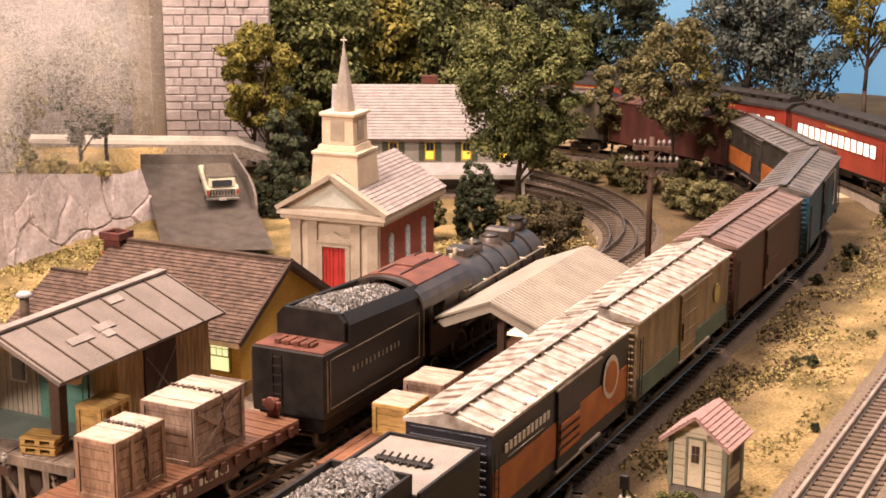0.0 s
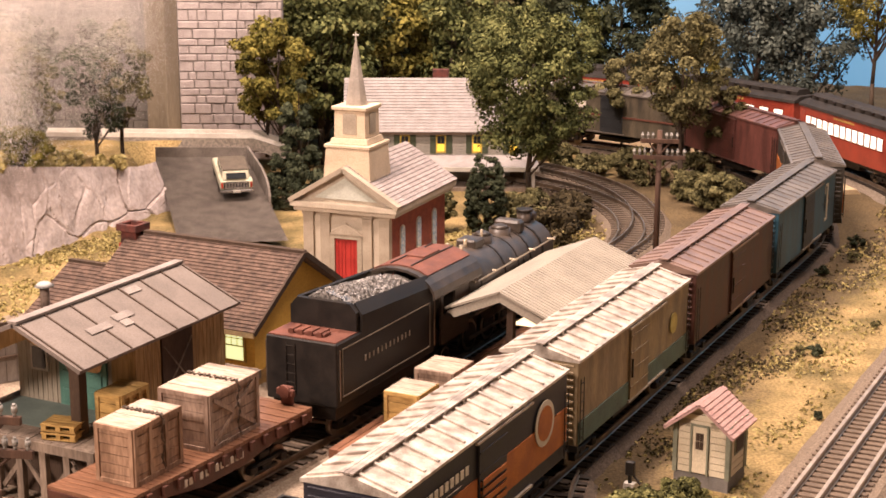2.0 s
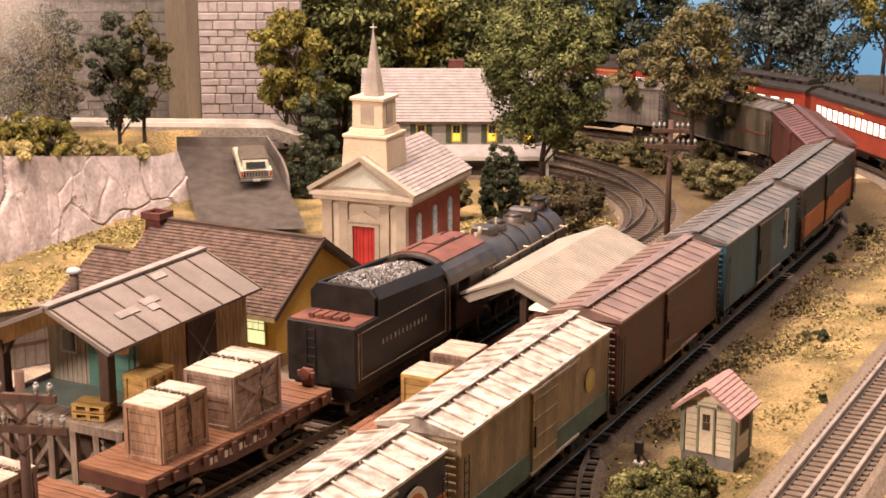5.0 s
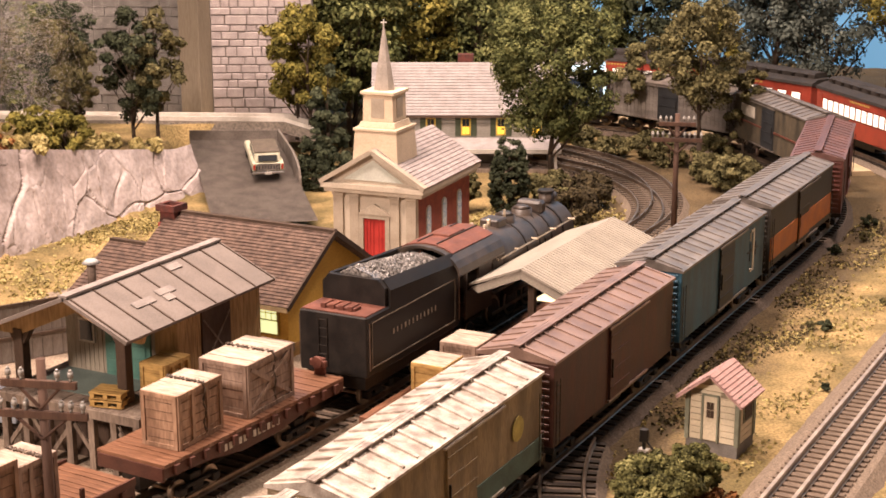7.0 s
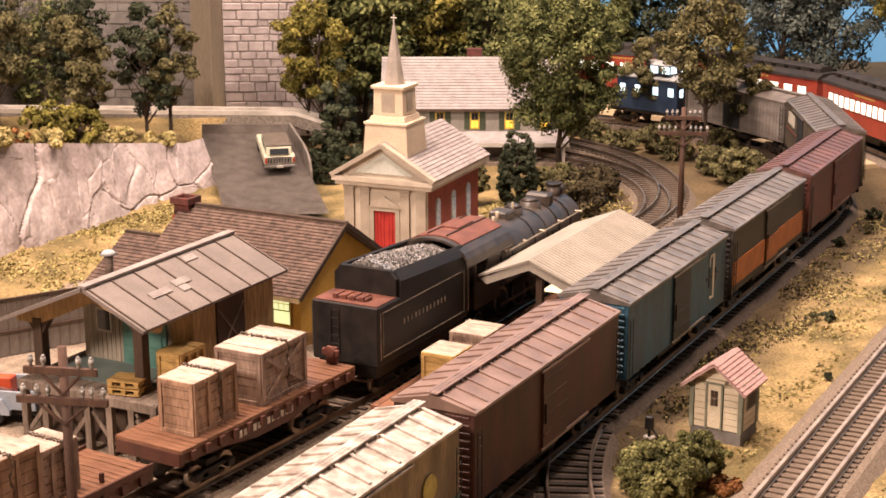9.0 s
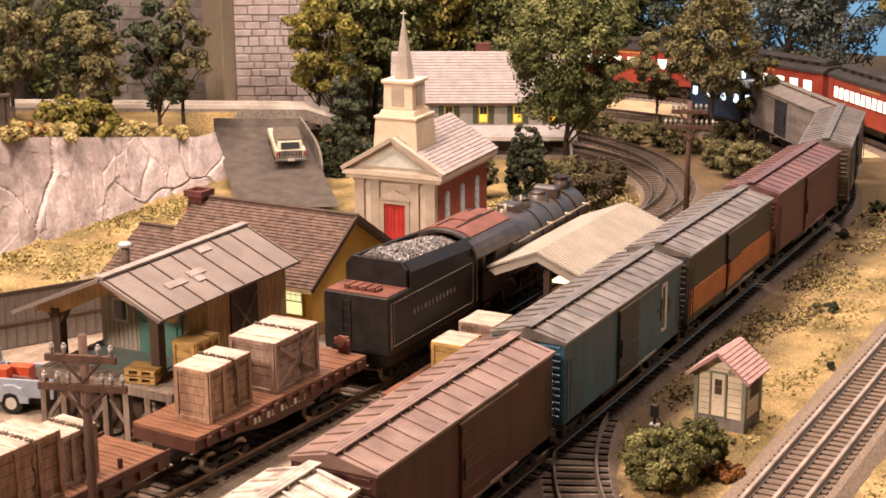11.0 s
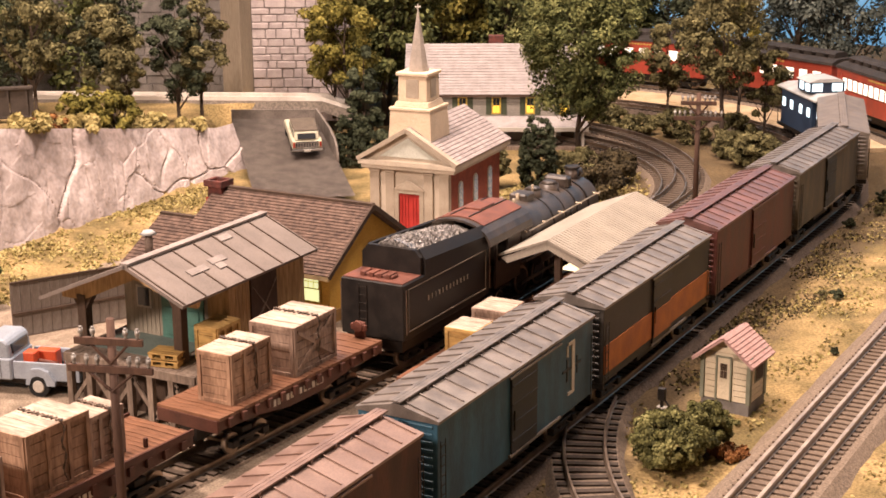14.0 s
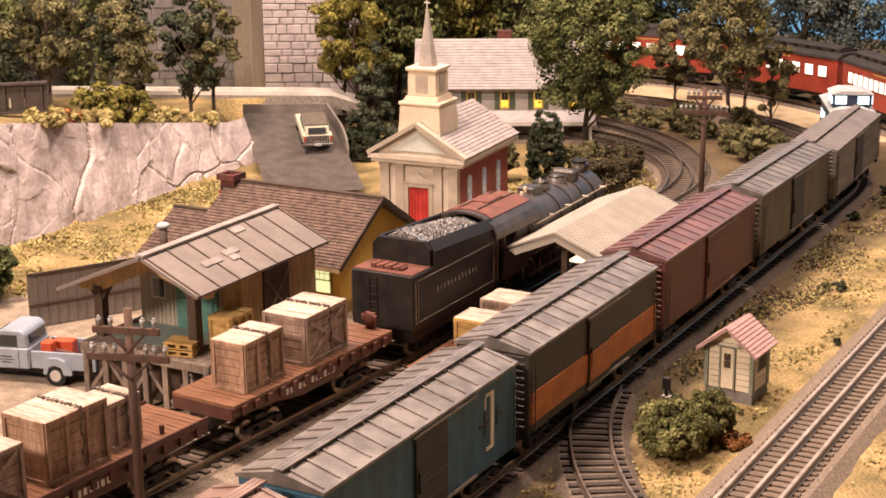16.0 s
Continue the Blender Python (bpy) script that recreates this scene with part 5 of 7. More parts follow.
def house():
    t = thing("house", "grey house with a pale shingle roof, green shutters and porch", "house", pose(-0.572, 1.165, 0, 0, 0, 27))
    w, d, z1, rz = 0.135, 0.11, 0.068, 0.134
    bm = bmesh.new()
    prism(bm, [(0, GROUND), (d, GROUND), (d, z1), (d / 2, rz - 0.004), (0, z1)], "x", -w, w)
    part("wall", bm, house_grey, t, "grey clapboard walls")
    for i in range(9):
        boxpart("clapboard", house_grey, t, (-w, w, -0.0008, 0, 0.030 + i * 0.0043, 0.0335 + i * 0.0043))
    for ya in (-0.008, d + 0.008):
        roof_plane("roof", house_shingle, t, (-w - 0.006, ya, z1 - 0.004), (w + 0.006, ya, z1 - 0.004), (-w - 0.006, d / 2, rz), (w + 0.006, d / 2, rz), 0.003, "pale shingle roof slope")
        shingles(house_shingle, t, (-w - 0.006, ya, z1 - 0.004), (w + 0.006, ya, z1 - 0.004), (-w - 0.006, d / 2, rz), (w + 0.006, d / 2, rz), 18, 34)
    boxpart("eave_trim", dark_wood, t, (-w - 0.006, w + 0.006, -0.0095, -0.007, z1 - 0.0075, z1 - 0.004))
    for xc in (-0.105, -0.052, 0.0, 0.052, 0.105):
        lit = amber_window
        win = boxpart("window", M("window_trim_yellow", (0.70, 0.50, 0.10)), t, (xc - 0.0072, xc + 0.0072, -0.0022, -0.0006, 0.033, 0.060), label="amber lit window")
        for i in range(2):
            for k in range(2):
                boxpart("pane", lit if k == 0 else glass_dark, win, (xc - 0.0050 + i * 0.0053, xc - 0.0004 + i * 0.0053, -0.0030, -0.0022, 0.0355 + k * 0.0115, 0.046 + k * 0.0115))
        for s in (-1, 1):
            boxpart("shutter", shutter_green, t, (xc + s * 0.0118 - 0.004, xc + s * 0.0118 + 0.004, -0.0022, -0.0006, 0.032, 0.061), label="dark green shutter")
    roof_plane("porch_roof", house_shingle, t, (-w, -0.052, 0.021), (w + 0.004, -0.052, 0.021), (-w, 0, 0.030), (w + 0.004, 0, 0.030), 0.003)
    boxpart("porch_fascia", white_paint, t, (-w, w + 0.004, -0.0535, -0.052, 0.0155, 0.0215))
    for i in range(7):
        x = -w + 0.004 + i * (2 * w - 0.008) / 6
        boxpart("porch_post", white_paint, t, (x - 0.002, x + 0.002, -0.051, -0.047, GROUND, 0.018))
    boxpart("porch_floor", grey_plank, t, (-w, w, -0.052, 0, GROUND - 0.004, GROUND + 0.006))
    for xc in (-0.08, 0.0, 0.07, 0.11):
        boxpart("lower_window", M("dim_window", (0.16, 0.11, 0.06)), t, (xc - 0.010, xc + 0.010, -0.002, -0.0004, -0.008, 0.018))
    bm = boxes((-0.012, 0.012, d / 2 + 0.012, d / 2 + 0.030, rz - 0.02, rz + 0.010))
    part("chimney", bm, chimney_dark, t)
    rodpart("roof_lamp", white_paint, t, ((-0.118, d / 2, rz), (-0.118, d / 2, rz + 0.008), 0.003, 0.0015), n=10)
    return t


def watchman_hut():
    t = thing("hut", "small cream clapboard hut with a pink shingle roof", "hut", pose(0.1085, 0.2420, GROUND + 0.005, 0, 0, -4) @ Matrix.Diagonal((0.75, 1.1, 1, 1)))
    w, d, z1, rz = 0.0275, 0.030, 0.047, 0.0635
    bm = bmesh.new()
    prism(bm, [(-w, 0.006), (w, 0.006), (w, z1), (0, rz - 0.002), (-w, z1)], "y", 0, d)
    part("wall", bm, hut_cream, t)
    boxpart("foundation", stone_grey, t, (-w - 0.001, w + 0.001, -0.001, d + 0.001, -0.008, 0.006))
    for k in range(8):
        z = 0.0065 + k * 0.0052
        boxpart("clapboard", hut_cream, t, (-w + 0.003, -0.0125, -0.0012, 0, z, z + 0.0046))
        boxpart("clapboard", hut_cream, t, (0.0085, w - 0.003, -0.0012, 0, z, z + 0.0046))
        boxpart("clapboard", hut_cream, t, (w, w + 0.0012, 0.003, d - 0.003, z, z + 0.0046))
    boxpart("clapboard", hut_cream, t, (-w + 0.003, w - 0.003, -0.0012, 0, 0.0435, 0.0475))
    boxpart("clapboard", hut_cream, t, (-0.020, 0.020, -0.0012, 0, 0.048, 0.0525))
    for x, y in ((-w, 0), (w, 0), (w, d), (-w, d)):
        boxpart("corner_board", hut_trim, t, (x - 0.0022, x + 0.0022, y - 0.0022, y + 0.0022, 0.0055, z1), label="olive corner board")
    dr = boxpart("door", hut_cream, t, (-0.0095, 0.0055, -0.0018, 0, 0.007, 0.0435), bevel=0.0003)
    boxpart("door_frame", hut_trim, t, (-0.0115, -0.0097, -0.0024, 0, 0.006, 0.045), (0.0057, 0.0075, -0.0024, 0, 0.006, 0.045), (-0.0097, 0.0057, -0.0024, 0, 0.0437, 0.045))
    for i in range(2):
        for k in range(2):
            boxpart("pane", dark_wood, dr, (-0.0058 + i * 0.0042, -0.0022 + i * 0.0042, -0.0024, -0.0018, 0.026 + k * 0.0066, 0.032 + k * 0.0066))
    win = boxpart("window", hut_trim, t, (w, w + 0.002, 0.008, 0.026, 0.022, 0.042))
    boxpart("pane", dark_wood, win, (w + 0.002, w + 0.0026, 0.010, 0.024, 0.024, 0.040))
    for s in (-1, 1):
        ea, eb, ra, rb = (s * (w + 0.009), -0.009, z1 - 0.0055), (s * (w + 0.009), d + 0.006, z1 - 0.0055), (0, -0.009, rz), (0, d + 0.006, rz)
        roof_plane("roof", pink_shingle, t, ea, eb, ra, rb, 0.002, "faded pink shingle slope")
        shingles(pink_shingle, t, ea, eb, ra, rb, 9, 14)
    return t


def canopy():
    t = thing("platform_canopy", "tan ribbed platform canopy with a shallow gable", "canopy")
    rx, rz, ya, yb = -0.1035, 0.0865, 0.342, 0.566
    for xe, ze in ((-0.155, 0.066), (-0.052, 0.066)):
        roof_plane("roof", canopy_tan, t, (xe, ya, ze), (xe, yb, ze), (rx, ya, rz), (rx, yb, rz), 0.002, "tan sheet roof slope")
        a = math.atan2(rz - ze, abs(rx - xe)) * (1 if xe > rx else -1)
        for i in range(40 if xe > rx else 0):
            y = ya + 0.003 + i * (yb - ya - 0.006) / 39
            bm = bmesh.new()
            tilted_box(bm, ((xe + rx) / 2, y, (ze + rz) / 2 + 0.0003), (math.hypot(xe - rx, rz - ze) * 0.99, 0.0022, 0.0009), Matrix.Rotation(a, 3, "Y"))
            part("roof_batten", bm, canopy_tan, t)
    bm = bmesh.new()
    prism(bm, [(-0.153, 0.0625), (-0.146, 0.058), (rx, 0.0765), (-0.061, 0.058), (-0.054, 0.0625), (rx, 0.0848)], "y", ya + 0.001, ya + 0.004)
    part("gable_board", bm, canopy_tan, t)
    for y in (0.368, 0.430, 0.490, 0.550):
        boxpart("post", dark_wood, t, (rx - 0.003, rx + 0.003, y - 0.003, y + 0.003, 0.0075, 0.085))
        bm = bmesh.new()
        prism(bm, [(-0.147, 0.0635), (rx, 0.078), (-0.060, 0.0635), (-0.060, 0.061), (rx, 0.072), (-0.147, 0.061)], "y", y - 0.002, y + 0.002)
        part("bracket", bm, dark_wood, t)
    # added glowing slab stands for warm light reflected off the platform deck
    lamp = boxpart("lamp", M("deck_light_glow", (1.0, 0.80, 0.5), emit=1.6, bump=0, dirt=0), t, (-0.090, -0.066, ya + 0.006, ya + 0.024, 0.0575, 0.0600), label="glowing slab under the roof for light reflected off the deck")
    return t


platform_wood = M("platform_boards", (0.26, 0.12, 0.065), (0.17, 0.075, 0.042), 60, 0.75, streak=(1, 0.2, 1))
t = thing("platform", "reddish-brown plank platform between the tracks", "platform")
for i in range(16):
    x = -0.152 + i * 0.0066
    boxpart("plank", platform_wood, t, (x + 0.0002, x + 0.0063, 0.14, 0.60, GROUND - 0.002, 0.0062 + random.uniform(0, 0.0008)))
freight_shed()
loading_dock()
station()
church()
house()
watchman_hut()
canopy()

crate(-0.1430, -0.1130, 0.212, 0.246, 0.0065, 0.026, yellow_wood, crate_top, "small yellow wooden crate on the platform", chain=False, boards=3)
crate(-0.1420, -0.1080, 0.262, 0.300, 0.0065, 0.030, crate_grey, crate_top, "pale wooden crate on the platform", chain=False, boards=4)
crate(-0.0990, -0.0700, 0.205, 0.250, 0.0065, 0.022, crate_wood, crate_top, "low wooden crate on the platform", chain=False, boards=3)
crate(-0.2700, -0.2480, 0.0165, 0.048, 0.0420, 0.0300, yellow_wood, yellow_wood, "yellow wooden crate on the dock", chain=False, boards=4)


def pallet(m):
    t = thing("pallet", "stacked yellow wooden pallets lying on the dock", "pallet", m)
    for z in (0, 0.0062):
        for x in (-0.011, 0, 0.011):
            boxpart("bearer", yellow_wood, t, (x - 0.0018, x + 0.0018, -0.010, 0.010, z + 0.0008, z + 0.004))
        for i in range(5):
            boxpart("slat", yellow_wood, t, (-0.0135, 0.0135, -0.010 + i * 0.0042, -0.0066 + i * 0.0042, z + 0.004, z + 0.0052))
        boxpart("slat", yellow_wood, t, (-0.0135, 0.0135, -0.010, -0.0066, z, z + 0.0008), (-0.0135, 0.0135, 0.0066, 0.010, z, z + 0.0008))
    return t


pallet(pose(-0.284, -0.002, 0.0422, 0, 0, 12))


def fence():
    t = thing("board_fence", "tall weathered grey board fence panels", "fence")
    a, b, n = Vector((-0.556, 0.100, 0)), Vector((-0.480, 0.235, 0)), 16
    d = (b - a) / n
    h = math.degrees(math.atan2(d.y, d.x))
    for i in range(n):
        p = a + d * (i + 0.5)
        bm = boxes((-d.length * 0.48, d.length * 0.48, -0.001, 0.001, GROUND, 0.0460 + random.uniform(-0.0006, 0.0006)))
        part("board", bm, M("fence_board", (0.30, 0.27, 0.24), (0.10, 0.072, 0.055), 45, 0.85, streak=(1, 1, 0.2)), t).matrix_basis = pose(p.x, p.y, 0, 0, 0, h)
    for z in (0.0450, 0.014, -0.010):
        p = (a + b) / 2
        part("rail", boxes((-(b - a).length / 2, (b - a).length / 2, -0.0032, -0.001, z, z + 0.002)), dark_wood, t).matrix_basis = pose(p.x, p.y, 0, 0, 0, h)
    return t


fence()


def telegraph_pole(x, y, top, arms, spin, label):
    t = thing("telegraph_pole", label, "telegraph pole", pose(x, y, 0, 0, 0, spin), group="telegraph poles")
    rodpart("pole", pole_wood, t, ((0, 0, GROUND - 0.01), (0, 0, top), 0.0036, 0.0029), n=10)
    for z, w, pins in arms:
        a = boxpart("crossarm", pole_wood, t, (-w, w, -0.0062, -0.0032, z - 0.0025, z + 0.0025), bevel=0.0003)
        for s in (-1, 1):
            rodpart("brace", pole_wood, t, ((s * w * 0.55, -0.004, z - 0.002), (0, -0.004, z - 0.016), 0.0011), n=6)
        for k in pins:
            bm = bmesh.new()
            rod(bm, (k * w, -0.0047, z + 0.0025), (k * w, -0.0047, z + 0.0055), 0.0011, n=8)
            rod(bm, (k * w, -0.0047, z + 0.005), (k * w, -0.0047, z + 0.0085), 0.0018, 0.0017, 10)
            rod(bm, (k * w, -0.0047, z + 0.0085), (k * w, -0.0047, z + 0.0100), 0.0014, 0.0008, 10)
            part("insulator", bm, glass_insul, t, "pale glass insulator")
    return t


telegraph_pole(-0.1730, -0.195, 0.153, ((0.1385, 0.024, (-0.8, -0.45, 0.5, 0.85)), (0.119, 0.030, (-0.85, -0.55, -0.3, 0.45, 0.65, 0.9))), 18, "brown wooden telegraph pole with insulators beside the flat cars")
telegraph_pole(-0.147, 0.880, 0.141, ((0.129, 0.022, (-0.9, -0.6, -0.35, 0.35, 0.6, 0.9)), (0.110, 0.030, (-0.95, -0.75, -0.55, -0.3, 0.3, 0.5, 0.7, 0.95))), 20, "dark wooden telegraph pole by the curved tracks")

# switch stand beside the branch
t = thing("switch_stand", "small black switch stand beside the track", "switch stand", pose(0.066, 0.205, GROUND + 0.006))
rodpart("mast", black_steel, t, ((0, 0, 0), (0, 0, 0.016), 0.0015), n=8)
boxpart("base", white_paint, t, (-0.004, 0.004, -0.003, 0.003, -0.006, 0.004))
boxpart("target", black_steel, t, (-0.0035, 0.0035, -0.002, 0.002, 0.010, 0.021), bevel=0.0008)
rodpart("lever", black_steel, t, ((0.001, 0, 0.012), (0.008, 0, 0.004), 0.0008), n=6)


def wheel_part(parent, x, y, z, r, w, s):
    a = rodpart("wheel", rubber, parent, ((x, y - w / 2, z), (x, y + w / 2, z), r), n=20)
    rodpart("hubcap", white_paint, a, ((x, y + s * w * 0.5, z), (x, y + s * w * 0.62, z), r * 0.6, r * 0.5), n=16)


def pickup(m):
    """A nineteen-fifties pickup, its nose at -x."""
    t = thing("pickup_truck", "pale blue-white vintage pickup truck carrying orange gear", "pickup truck", m)
    bm = bmesh.new()
    prism(bm, [(-0.074, 0.014), (-0.074, 0.029), (-0.066, 0.033), (-0.036, 0.035), (-0.030, 0.036), (0.010, 0.036), (0.010, 0.014)], "y", -0.024, 0.024)
    soften(bm, 0.0016)
    body = part("body", bm, truck_paint, t)
    bm = bmesh.new()
    prism(bm, [(-0.032, 0.035), (-0.024, 0.050), (-0.018, 0.054), (0.002, 0.054), (0.007, 0.050), (0.009, 0.035)], "y", -0.0225, 0.0225)
    soften(bm, 0.0016)
    cab = part("cab", bm, truck_paint, t, "white rounded cab roof")
    for s in (-1, 1):
        y = s * 0.0226
        bm = bmesh.new()
        prism(bm, [(-0.026, 0.037), (-0.0205, 0.0485), (-0.002, 0.0485), (-0.002, 0.037)], "y", min(y, y + s * 0.0006), max(y, y + s * 0.0006))
        part("side_window", bm, glass_dark, cab)
        boxpart("door_seam", glass_dark, body, (-0.0275, -0.027, min(s * 0.0238, s * 0.0243), max(s * 0.0238, s * 0.0243), 0.016, 0.035), (-0.001, -0.0005, min(s * 0.0238, s * 0.0243), max(s * 0.0238, s * 0.0243), 0.016, 0.035))
        boxpart("lettering", glass_dark, body, (-0.020, -0.008, min(s * 0.0238, s * 0.0243), max(s * 0.0238, s * 0.0243), 0.0262, 0.0275), (-0.022, -0.006, min(s * 0.0238, s * 0.0243), max(s * 0.0238, s * 0.0243), 0.0235, 0.0242), (-0.019, -0.009, min(s * 0.0238, s * 0.0243), max(s * 0.0238, s * 0.0243), 0.0205, 0.0215))
        boxpart("bed_side", truck_paint, t, (0.012, 0.080, min(s * 0.0215, s * 0.0235), max(s * 0.0215, s * 0.0235), 0.016, 0.034), bevel=0.0007)
        bm = bmesh.new()
        prism(bm, [(0.026, 0.012), (0.027, 0.022), (0.032, 0.028), (0.040, 0.029), (0.049, 0.026), (0.056, 0.016), (0.056, 0.012), (0.0475, 0.012), (0.045, 0.0195), (0.0385, 0.0215), (0.032, 0.0195), (0.0295, 0.012)], "y", min(s * 0.0230, s * 0.0275), max(s * 0.0230, s * 0.0275))
        part("fender", bm, truck_paint, t)
        for x in (-0.052, 0.0385):
            wheel_part(t, x, s * 0.0225, 0.0105, 0.0105, 0.008, s)
    boxpart("rear_window", glass_dark, cab, (0.0072, 0.0092, -0.016, 0.016, 0.039, 0.048))
    boxpart("windscreen", glass_dark, cab, (-0.0300, -0.0262, -0.018, 0.018, 0.038, 0.047))
    boxpart("bed_floor", truck_paint, t, (0.012, 0.080, -0.0215, 0.0215, 0.016, 0.018))
    boxpart("tailgate", truck_paint, t, (0.078, 0.080, -0.0215, 0.0215, 0.018, 0.0335), bevel=0.0005)
    boxpart("bumper", chrome, t, (0.082, 0.085, -0.024, 0.024, 0.011, 0.0155), bevel=0.0008)
    boxpart("bumper", chrome, t, (-0.078, -0.075, -0.024, 0.024, 0.011, 0.016), bevel=0.0008)
    boxpart("frame", dark_iron, t, (-0.07, 0.080, -0.016, 0.016, 0.009, 0.0155))
    return t


TR = pose(-0.461, 0.002, GROUND + 0.0055, 0, 0, 17) @ Matrix.Scale(0.9, 4)
pickup(TR)
g = thing("machine", "orange-red engine hoist gear lying in a truck bed", "machine", TR)
boxpart("housing", orange_red, g, (0.018, 0.030, -0.014, -0.002, 0.0183, 0.040), bevel=0.001)
boxpart("cover", orange_red, g, (0.024, 0.046, 0.000, 0.012, 0.0183, 0.038), bevel=0.001)
rodpart("shaft", rust_red, g, ((0.03, -0.006, 0.030), (0.050, -0.004, 0.027), 0.002), n=8)
rodpart("fitting", chrome, g, ((0.048, -0.012, 0.0183), (0.048, -0.012, 0.030), 0.003), ((0.054, 0.006, 0.0183), (0.054, 0.006, 0.028), 0.003), n=10)


def wagon(m):
    """A nineteen-fifties station wagon, its tail at -y."""
    t = thing("station_wagon", "pale yellow vintage station wagon with a grey roof", "car", m)
    bm = bmesh.new()
    prism(bm, [(-0.052, 0.009), (-0.053, 0.020), (-0.050, 0.0225), (0.030, 0.0225), (0.052, 0.020), (0.054, 0.010)], "x", -0.022, 0.022)
    soften(bm, 0.002)
    part("body", bm, wagon_yellow, t)
    bm = bmesh.new()
    prism(bm, [(-0.049, 0.022), (-0.043, 0.0345), (-0.038, 0.036), (0.006, 0.036), (0.012, 0.034), (0.022, 0.022)], "x", -0.0185, 0.0185)
    soften(bm, 0.0015)
    c = part("cabin", bm, wagon_yellow, t)
    boxpart("roof_panel", M("wagon_roof", (0.13, 0.105, 0.08)), c, (-0.0185, 0.0185, -0.043, 0.009, 0.0352, 0.0372), bevel=0.0009, label="brown-grey roof")
    bm = bmesh.new()
    tilted_box(bm, (0, -0.0475, 0.0285), (0.027, 0.0022, 0.0085), Matrix.Rotation(radians(-25), 3, "X"))
    part("rear_window", bm, glass_dark, c)
    for s in (-1, 1):
        for y0, y1 in ((-0.041, -0.018), (-0.015, 0.004)):
            boxpart("side_window", glass_dark, c, (min(s * 0.0182, s * 0.0190), max(s * 0.0182, s * 0.0190), y0, y1, 0.0245, 0.033))
        boxpart("tail_fin", wagon_yellow, t, (min(s * 0.0175, s * 0.0225), max(s * 0.0175, s * 0.0225), -0.055, -0.038, 0.0125, 0.024), bevel=0.0012)
        boxpart("tail_lamp", M("tail_lamp", (0.45, 0.05, 0.03), rough=0.2), t, (min(s * 0.0185, s * 0.0215), max(s * 0.0185, s * 0.0215), -0.0562, -0.0548, 0.0145, 0.0215))
        for y in (-0.031, 0.034):
            rodpart("wheel", rubber, t, ((s * 0.016, y, 0.0075), (s * 0.0215, y, 0.0075), 0.0075), n=16)
    boxpart("tailgate", chrome, t, (-0.0165, 0.0165, -0.0541, -0.0530, 0.0125, 0.0140), (-0.0165, 0.0165, -0.0541, -0.0530, 0.0200, 0.0215), *[(-0.0155 + i * 0.0041, -0.0130 + i * 0.0041, -0.0545, -0.0525, 0.0125, 0.0215) for i in range(8)], label="chrome ribbed tailgate")
    boxpart("tailgate_panel", glass_dark, t, (-0.0170, 0.0170, -0.0535, -0.0525, 0.012, 0.022))
    boxpart("bumper", chrome, t, (-0.0235, 0.0235, -0.058, -0.0545, 0.0075, 0.0115), bevel=0.0008)
    boxpart("number_plate", white_paint, t, (-0.005, 0.005, -0.0588, -0.058, 0.0078, 0.0112))
    return t


wagon(Matrix.Translation((-0.712, 0.838, 0.0345)) @ Matrix.Scale(0.92, 4) @ Matrix.Rotation(radians(41), 4, "Z") @ Matrix.Rotation(radians(10), 4, "X"))


def coach(a, label, windows):
    """A standing passenger coach on the outer curve, its middle at the angle a."""
    t = thing("passenger_coach", label, "passenger coach", Matrix.Translation((-0.62 + 0.78 * math.cos(a), 0.95 + 0.78 * math.sin(a), 0)) @ Matrix.Rotation(a, 4, "Z"), group="standing red coaches")
    h, w = 0.134, 0.030
    boxpart("body", red_coach, t, (-w, w, -h, h, 0.022, 0.082), bevel=0.0008)
    bm = bmesh.new()
    prism(bm, [(-w - 0.002, 0.081), (w + 0.002, 0.081), (w + 0.001, 0.085), (0.017, 0.0905), (-0.017, 0.0905), (-w - 0.001, 0.085)], "y", -h - 0.002, h + 0.002)
    part("roof", bm, coach_roof, t, "sooty dark roof")
    bm = bmesh.new()
    prism(bm, [(-0.015, 0.0895), (0.015, 0.0895), (0.015, 0.0965), (0.010, 0.0995), (-0.010, 0.0995), (-0.015, 0.0965)], "y", -h + 0.008, h - 0.008)
    c = part("clerestory", bm, coach_roof, t, "raised clerestory roof")
    for i in range(9):
        y = -h + 0.025 + i * (2 * h - 0.05) / 8
        for s in (-1, 1):
            boxpart("vent", dark_iron, c, (s * 0.0155 - 0.002, s * 0.0155 + 0.002, y - 0.004, y + 0.004, 0.0925, 0.0965))
    for i in range(windows):
        y = -h + 0.030 + i * (2 * h - 0.06) / (windows - 1)
        k = min(0.0085, 0.36 * (2 * h - 0.06) / (windows - 1))
        f = boxpart("window", M("window_trim_red", (0.16, 0.035, 0.025)), t, (-w - 0.0008, -w + 0.0005, y - k - 0.0012, y + k + 0.0012, 0.049, 0.0695))
        boxpart("pane", lit_window, f, (-w - 0.0014, -w - 0.0008, y - k, y + k, 0.051, 0.068))
    for y in (-h + 0.012, h - 0.012):
        boxpart("door", red_coach, t, (-w - 0.001, -w, y - 0.007, y + 0.007, 0.024, 0.075))
    bars(t, M("gold_lettering", (0.55, 0.36, 0.1)), -w - 0.0003, [(-0.03 + i * 0.006, -0.026 + i * 0.006, 0.0745, 0.0775) for i in range(10)])
    boxpart("underframe", dark_iron, t, (-0.026, 0.026, -h, h, 0.017, 0.022), (-0.020, 0.020, -0.035, 0.03, 0.009, 0.017))
    for y in (-0.095, 0.095):
        bogie(t, y)
    return t


